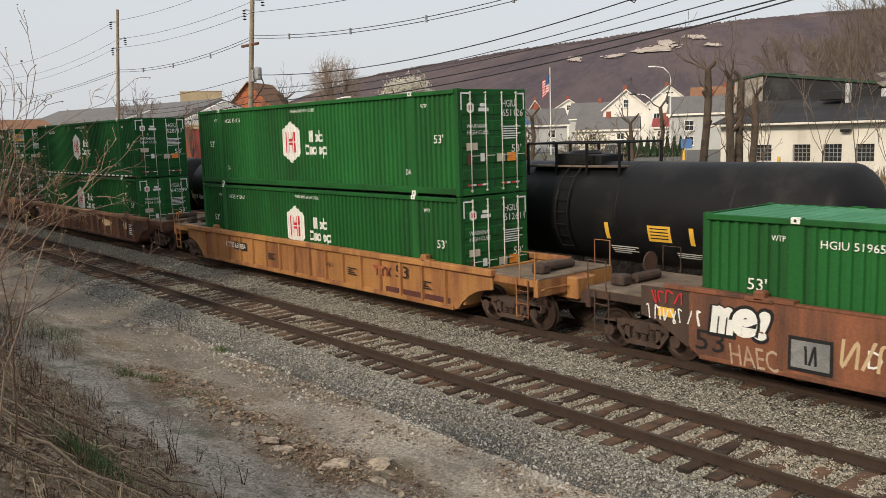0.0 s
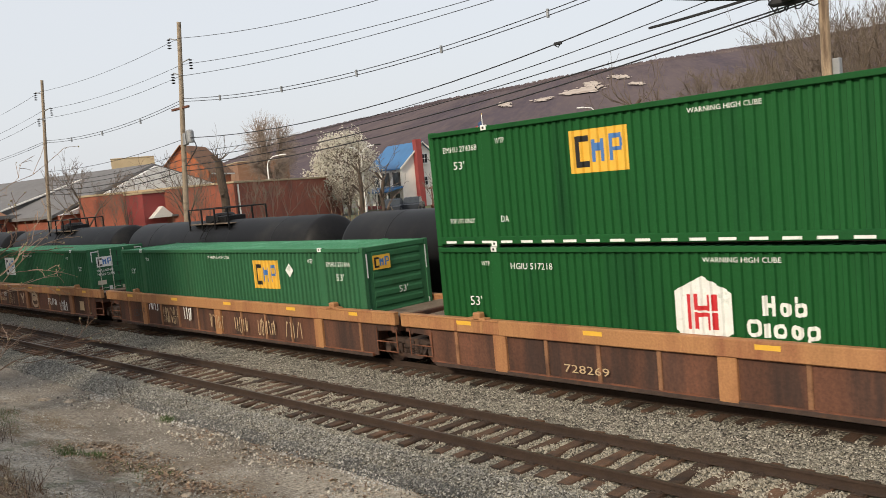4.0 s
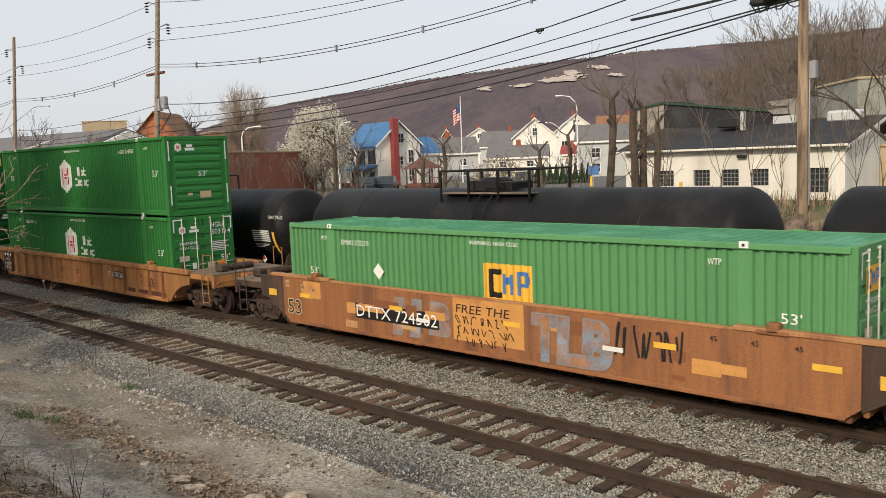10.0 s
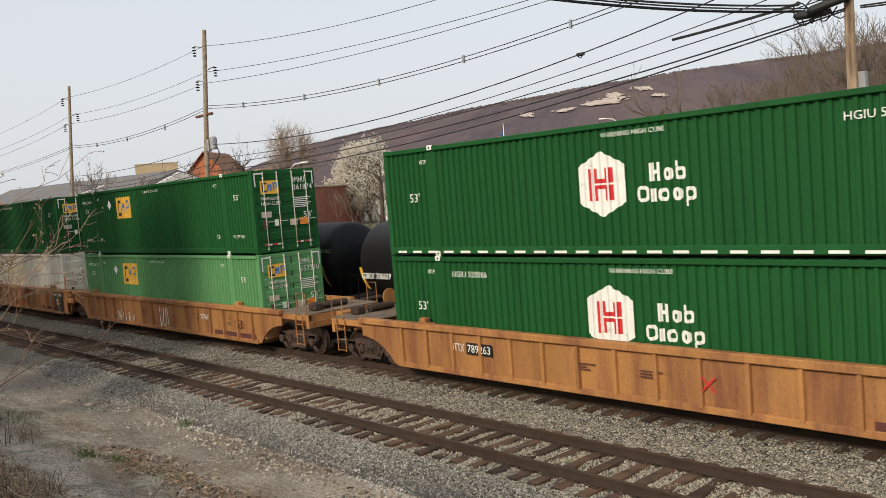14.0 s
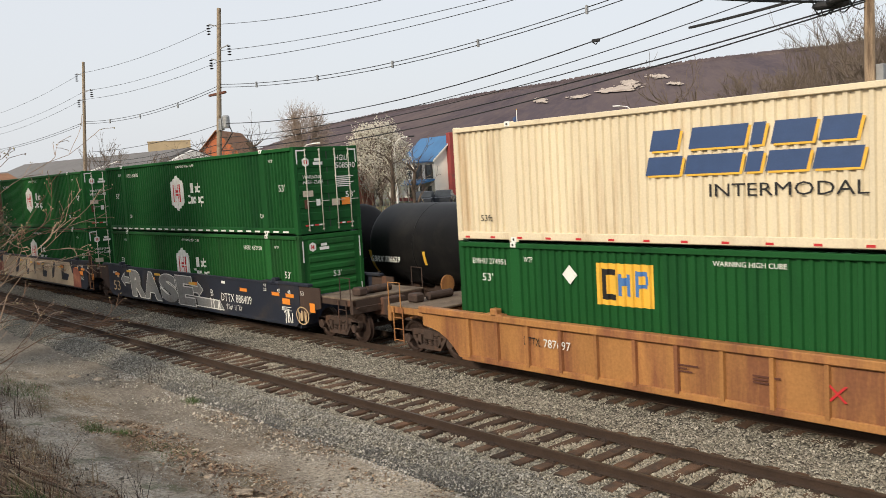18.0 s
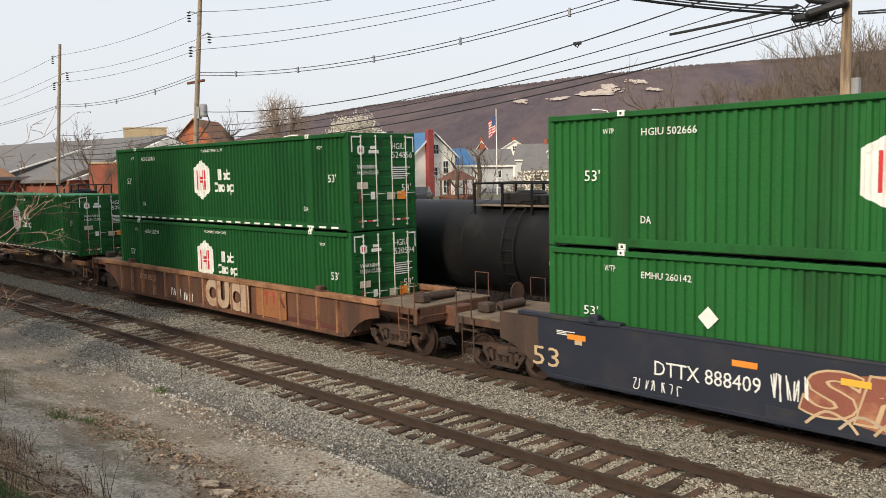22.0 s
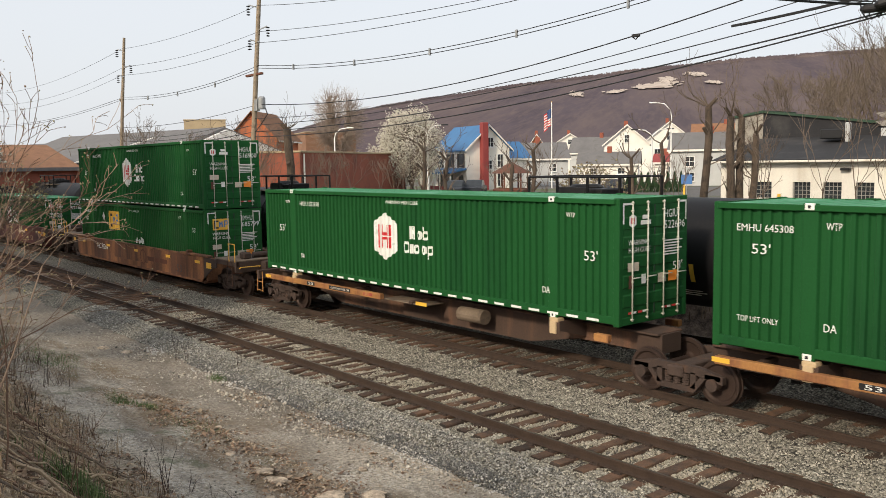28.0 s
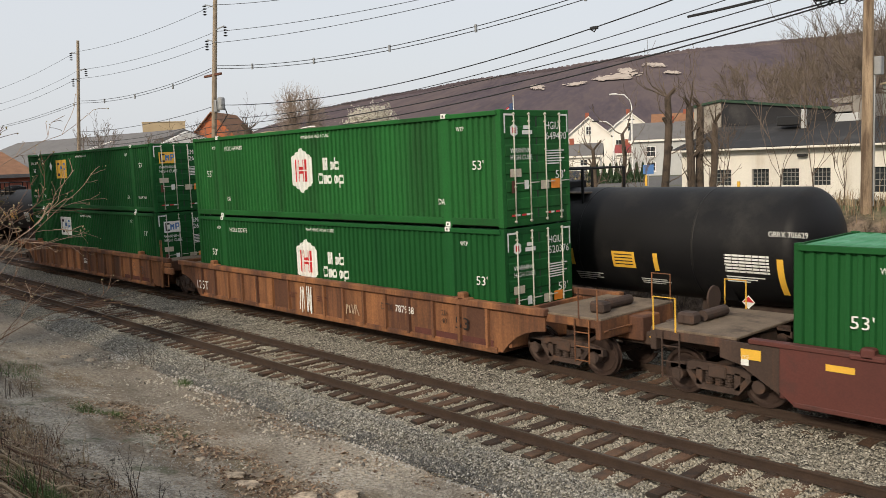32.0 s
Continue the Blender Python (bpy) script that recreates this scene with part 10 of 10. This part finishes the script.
def build_trees():
    dome_tree(spot(33.1, 140, 1.5), 16.3, 9.4, 3, "bare domed deciduous tree behind the brick building", "bare trees", 0.26, 700, 0.016, 0, "bark", "twigs_pale")
    dome_tree(spot(37.9, 92, 2.0), 8.95, 7.0, 5, "tree covered in white spring blossom", "blossoming trees", 0.12, 420, 0.014, 13000, "bark_dark")
    dome_tree(spot(35.3, 96, 2.0), 5.2, 3.6, 6, "small tree with white spring blossom", "blossoming trees", 0.2, 120, 0.014, 900, "bark_dark")
    bare_tree(spot(21.5, 70, 2.2), 7.6, 8, "thin tall bare tree by the warehouses", depth=4, least=0.014, spread=0.4)
    bare_tree(spot(23.8, 74, 2.2), 5.6, 9, "thin bare tree by the warehouses", depth=3, least=0.014, spread=0.4)
    bare_tree(spot(11.0, 60, 2.2), 5.6, 10, "hazy bare tree with pale buds", depth=4, least=0.016, spread=0.8, fork=0.15, blossoms=500)
    bare_tree(spot(8.5, 64, 2.2), 6.0, 11, "hazy bare tree with pale buds", depth=4, least=0.016, spread=0.8, fork=0.15, blossoms=400)
    bare_tree(spot(27.5, 62, 2.4), 6.6, 12, "bare tree before the brick building", depth=4, least=0.012, spread=0.6)
    # tall bare trees on the near bank, whose shade falls over the tracks
    for i, (x, y, h, w) in enumerate(((-1.8, 29.0, 12.5, 7.0), (-0.8, 36.5, 13.5, 8.0), (0.0, 44.5, 14.0, 9.0), (1.0, 53.5, 14.0, 9.0), (2.0, 63.0, 14.0, 10.0), (4.0, 75.0, 14.0, 11.0))):
        dome_tree(Vector((x, y, ground_z(x, y))), h, w, 210 + i, "tall bare tree on the near bank", "trees on the near bank", 0.16, 620, 0.022, 0, "bark_dark", "twigs")
    for i, (x, y, h, w) in enumerate(((1.2, 24.0, 4.6, 4.2), (2.0, 29.0, 5.2, 5.0), (2.2, 35.0, 5.4, 5.4), (2.6, 42.0, 5.6, 6.0), (3.0, 50.0, 5.6, 6.0))):
        dome_tree(Vector((x, y, ground_z(x, y))), h, w, 230 + i, "low dense bare thicket on the near bank", "thicket on the near bank", 0.05, 420, 0.014, 0, "bark_dark", "twigs")
    # the wood behind the workshop
    rng = random.Random(4)
    for i, (a, d, tan) in enumerate(((61.0, 95, 0.075), (62.8, 88, 0.098), (64.6, 84, 0.118), (66.2, 78, 0.128), (67.8, 84, 0.150), (69.3, 74, 0.142), (70.6, 80, 0.158), (72.2, 70, 0.165), (74.0, 76, 0.172),
                                     (76.0, 68, 0.18), (78.5, 72, 0.19), (65.4, 100, 0.11), (68.6, 98, 0.13), (71.4, 96, 0.145))):
        bare_tree(spot(a, d, 2.0), 5.08 + d * tan - 2.0, 30 + i, "tall bare tree in the wood behind the workshop", "bark", "twigs_tan", 5 if i % 3 else 4, least=0.016, spread=0.55, fork=0.3, group="wood behind the workshop")
    bare_tree(spot(74.6, 31, 2.6), 8.2, 77, "spreading dark bare tree past the workshop", "bark_dark", "twigs", 4, r=0.14, least=0.01, spread=0.85, fork=0.25)
    for i, (y, h) in enumerate(((12.6, 3.9), (11.6, 4.4), (10.9, 2.6), (10.1, 4.8), (9.4, 3.6), (8.6, 3.0), (7.7, 3.6))):
        bare_tree(Vector((25.9 + 0.3 * (i % 3), y, 3.1)), h, 300 + i, "thin bare stem beside the pole", "bark_dark", "twigs", 2, r=0.022, least=0.008, spread=0.35, group="stems by the pole", first=0.5)
    # saplings on the far bank
    for i in range(34):
        y = 15 + i * 1.55 + rng.uniform(-0.8, 0.8)
        x = rng.uniform(25.6, 30)
        h = rng.uniform(2.4, 4.2) if y < 40 else rng.uniform(2.8, 4.8)
        if y < 33 and i % 3:
            continue
        bare_tree(Vector((x, y, ground_z(x, y))), h, 60 + i, "thin bare sapling on the far bank", "bark_dark", "twigs", 3, r=0.024, least=0.006, spread=0.45, group="saplings", first=0.38)
    chopped_trunk(spot(29.9, 58, 2.4), 7.5, 0.3, -0.03, 2, "gnarled dark cut-back tree trunk", 22, 1.2)
    chopped_trunk(spot(57.1, 40, 2.2), 7.45, 0.18, 0.03, 3, "tall cut-back trunk with thin shoots", 14, 1.7)
    chopped_trunk(spot(58.55, 40, 2.2), 7.0, 0.19, 0.0, 5, "pair of cut-back trunks with thin shoots", 12, 1.3)
    chopped_trunk(spot(59.2, 40.3, 2.2), 6.95, 0.18, 0.01, 7, "cut-back trunk with thin shoots", 8, 1.2)
    chopped_trunk(spot(60.0, 40, 2.2), 6.2, 0.16, 0.03, 9, "leaning cut-back trunk with thin shoots", 12, 1.3)
    for a, top in ((38.7, 5.6), (40.2, 5.2), (44.5, 5.0), (46.0, 5.6), (52.5, 5.2), (54.3, 5.8)):
        chopped_trunk(spot(a, 36, 2.2), top, 0.09, 0.01, int(a * 10), "slim cut-back trunk on the far bank", 10, 1.0)
    # low round bush by the parked cars
    nr = np.random.default_rng(3)
    for a, d, w in ((50.0, 60, 1.6), (12.5, 52, 1.6)):
        b = thing("bush", "round leafless bush with pale buds", "bush", "bushes", m=Matrix.Translation(spot(a, d, 2.1)))
        g, tips, r2 = Geo(), [], random.Random(int(a))
        for k in range(26):
            an = r2.uniform(0, 6.28)
            grow(g, g, Vector((0, 0, 0)), Vector((math.cos(an), math.sin(an), r2.uniform(0.3, 1.5))), w, 0.03, 2, r2, 0.6, 0.05, 0.2, tips, 0.01)
        part("branch_mass", g, M["twigs_tan"], b)
        c = np.array([tuple(v) for v in tips])
        part("bud_spray", batch(pebbles(nr, c, 0.06, 0.4), OCT_F, "bud_spray", M["bud"]), None, b, "pale swelling buds")["kind"] = "stuff"


def build_near_bush():
    """The leafless bush on the near bank: arching stems with side twigs and small buds."""
    rng = random.Random(17)
    nr = np.random.default_rng(17)
    bush = thing("bush", "leafless reddish-brown bush with tiny pale buds on the near bank", "bush", "bushes", m=pose(1.15, 8.0, ground_z(1.15, 8.0) - 0.05))
    tips = []
    for k in range(34):
        g = Geo()
        if k < 7:
            base = Vector((0.5 + rng.gauss(0, 0.06), 0.2 + rng.gauss(0, 0.08), -0.45))
            d, ln = Vector((rng.uniform(-0.35, 0.2), rng.uniform(-0.2, 0.4), 1.0)), rng.uniform(1.4, 2.2)
        else:
            base = Vector((rng.uniform(-0.5, 0.0), rng.uniform(-0.5, 1.6), 0.0))
            d, ln = Vector((rng.uniform(0.12, 0.72), rng.uniform(-0.1, 0.35), rng.uniform(0.55, 1.0))), rng.uniform(1.3, 2.5)
        grow(g, g, base, d, ln, rng.uniform(0.008, 0.014), 3, rng, 0.62, 0.0, 0.10, tips, 0.0030, kids=(1, 2), segs=5, shrink=0.42)
        part("stem", g, M["bush_twig"] if k % 3 else M["bush_twig_pale"], bush)
    c = np.array([tuple(v) for v in tips])
    c = c + nr.normal(0, 0.012, c.shape)
    part("bud_spray", batch(pebbles(nr, c, 0.0085, 0.4), OCT_F, "bud_spray", M["bud"]), None, bush, "tiny pale buds")["kind"] = "stuff"


def weed(x, y, h, n, m, seed, label, group, lean=0.25):
    rng = random.Random(seed)
    w = thing("weed_stalk", label, "weed", group, m=pose(x, y, ground_z(x, y) if x < 9.2 else bed_z(x, y)))
    for k in range(n):
        g = Geo()
        a = rng.uniform(0, 6.28)
        grow(g, g, Vector((rng.gauss(0, 0.03), rng.gauss(0, 0.03), -0.03)), Vector((math.cos(a) * lean, math.sin(a) * lean, 1)), h * rng.uniform(0.55, 1.0), 0.008, 1 + (k == 0), rng, 0.5, 0.1, 0.1, None, 0.0025, (1, 2), 4, 0.5)
        part("stalk", g, M[m], w)["kind"] = "stuff"


def build_weeds():
    i = 0
    for x, y, h, n in ((4.73, 12.3, 0.75, 5), (5.1, 12.26, 0.35, 2), (9.6, 23.65, 0.95, 3), (9.72, 23.34, 0.9, 2), (10.22, 20.8, 0.75, 3), (5.3, 11.2, 0.3, 3), (4.2, 13.6, 0.35, 2)):
        i += 1
        weed(x, y, h, n, "stalk_dark", i, "dark dry weed stalks standing in the dirt", "dark weeds")
    rng = random.Random(33)
    for k in range(48):
        x, y = rng.uniform(2.2, 4.9), rng.uniform(8.5, 20)
        weed(x, y, rng.uniform(0.2, 0.6), rng.randint(2, 4), rng.choice(("stalk_pale", "bush_twig", "bush_twig_pale", "stalk_dark")), 100 + k, "tall dry weed stalks on the bank", "bank weeds", 0.35)
    # fallen branches and dead sticks on the bank
    for k in range(90):
        x, y, a, ln = rng.uniform(1.2, 4.4), rng.uniform(6.5, 15), rng.uniform(-0.9, 0.9), rng.uniform(0.6, 2.0)
        r = rng.choice((0.006, 0.009, 0.013, 0.022))
        pts = []
        for j in range(6):
            s = (j / 5 - 0.5) * ln
            px, py = x + math.cos(a) * s, y + math.sin(a) * s + 0.04 * math.sin(j * 1.7 + k)
            pts.append((px, py, ground_z(px, py) + 0.03 + r + (0.10 if j % 3 else 0.0) * rng.random()))
        solid("fallen_branch", Geo().tube(pts, [r, r, r * 0.9, r * 0.8, r * 0.6, r * 0.4], 6), M[rng.choice(("stalk_pale", "stalk_pale", "bark", "bush_twig"))],
              "dead fallen branch lying on the bank", "branch", "fallen branches")


build_trees()
build_near_bush()
build_weeds()
build_rocks()
build_grass()
build_ground_litter()
build_ballast_stones()


# ---- what moves ----
def motions():
    for ob, y, z in MOVERS:
        walk(ob, [(t, pose(MID, y - d, z)) for t, d in RUN])
    # each wheelset turns while its car passes before the camera
    for w, car, off in WHEELS:
        y = FIRST[CARS.index(car)] + off
        rows, last = [], None
        base = w.matrix_basis.translation
        f = 0
        while f <= 960:
            t = f / 30
            d = y - gone(t)
            near = 1.0 < d < 34.0
            turn = (gone(t) / R_WHEEL * 180 / math.pi)
            if near or f in (0, 960):
                if rows and not near:
                    turn = last
                elif not near:
                    k = 0
                    turn = None
                rows.append([t, turn])
                last = turn if turn is not None else last
            f += 1
        # the first row takes the turn of the row after it
        first = next((r[1] for r in rows if r[1] is not None), 0.0)
        rows = [(t, pose(base[0], base[1], base[2], (first if a is None else a) % 360, 0, 0)) for t, a in rows]
        walk(w, rows)


motions()
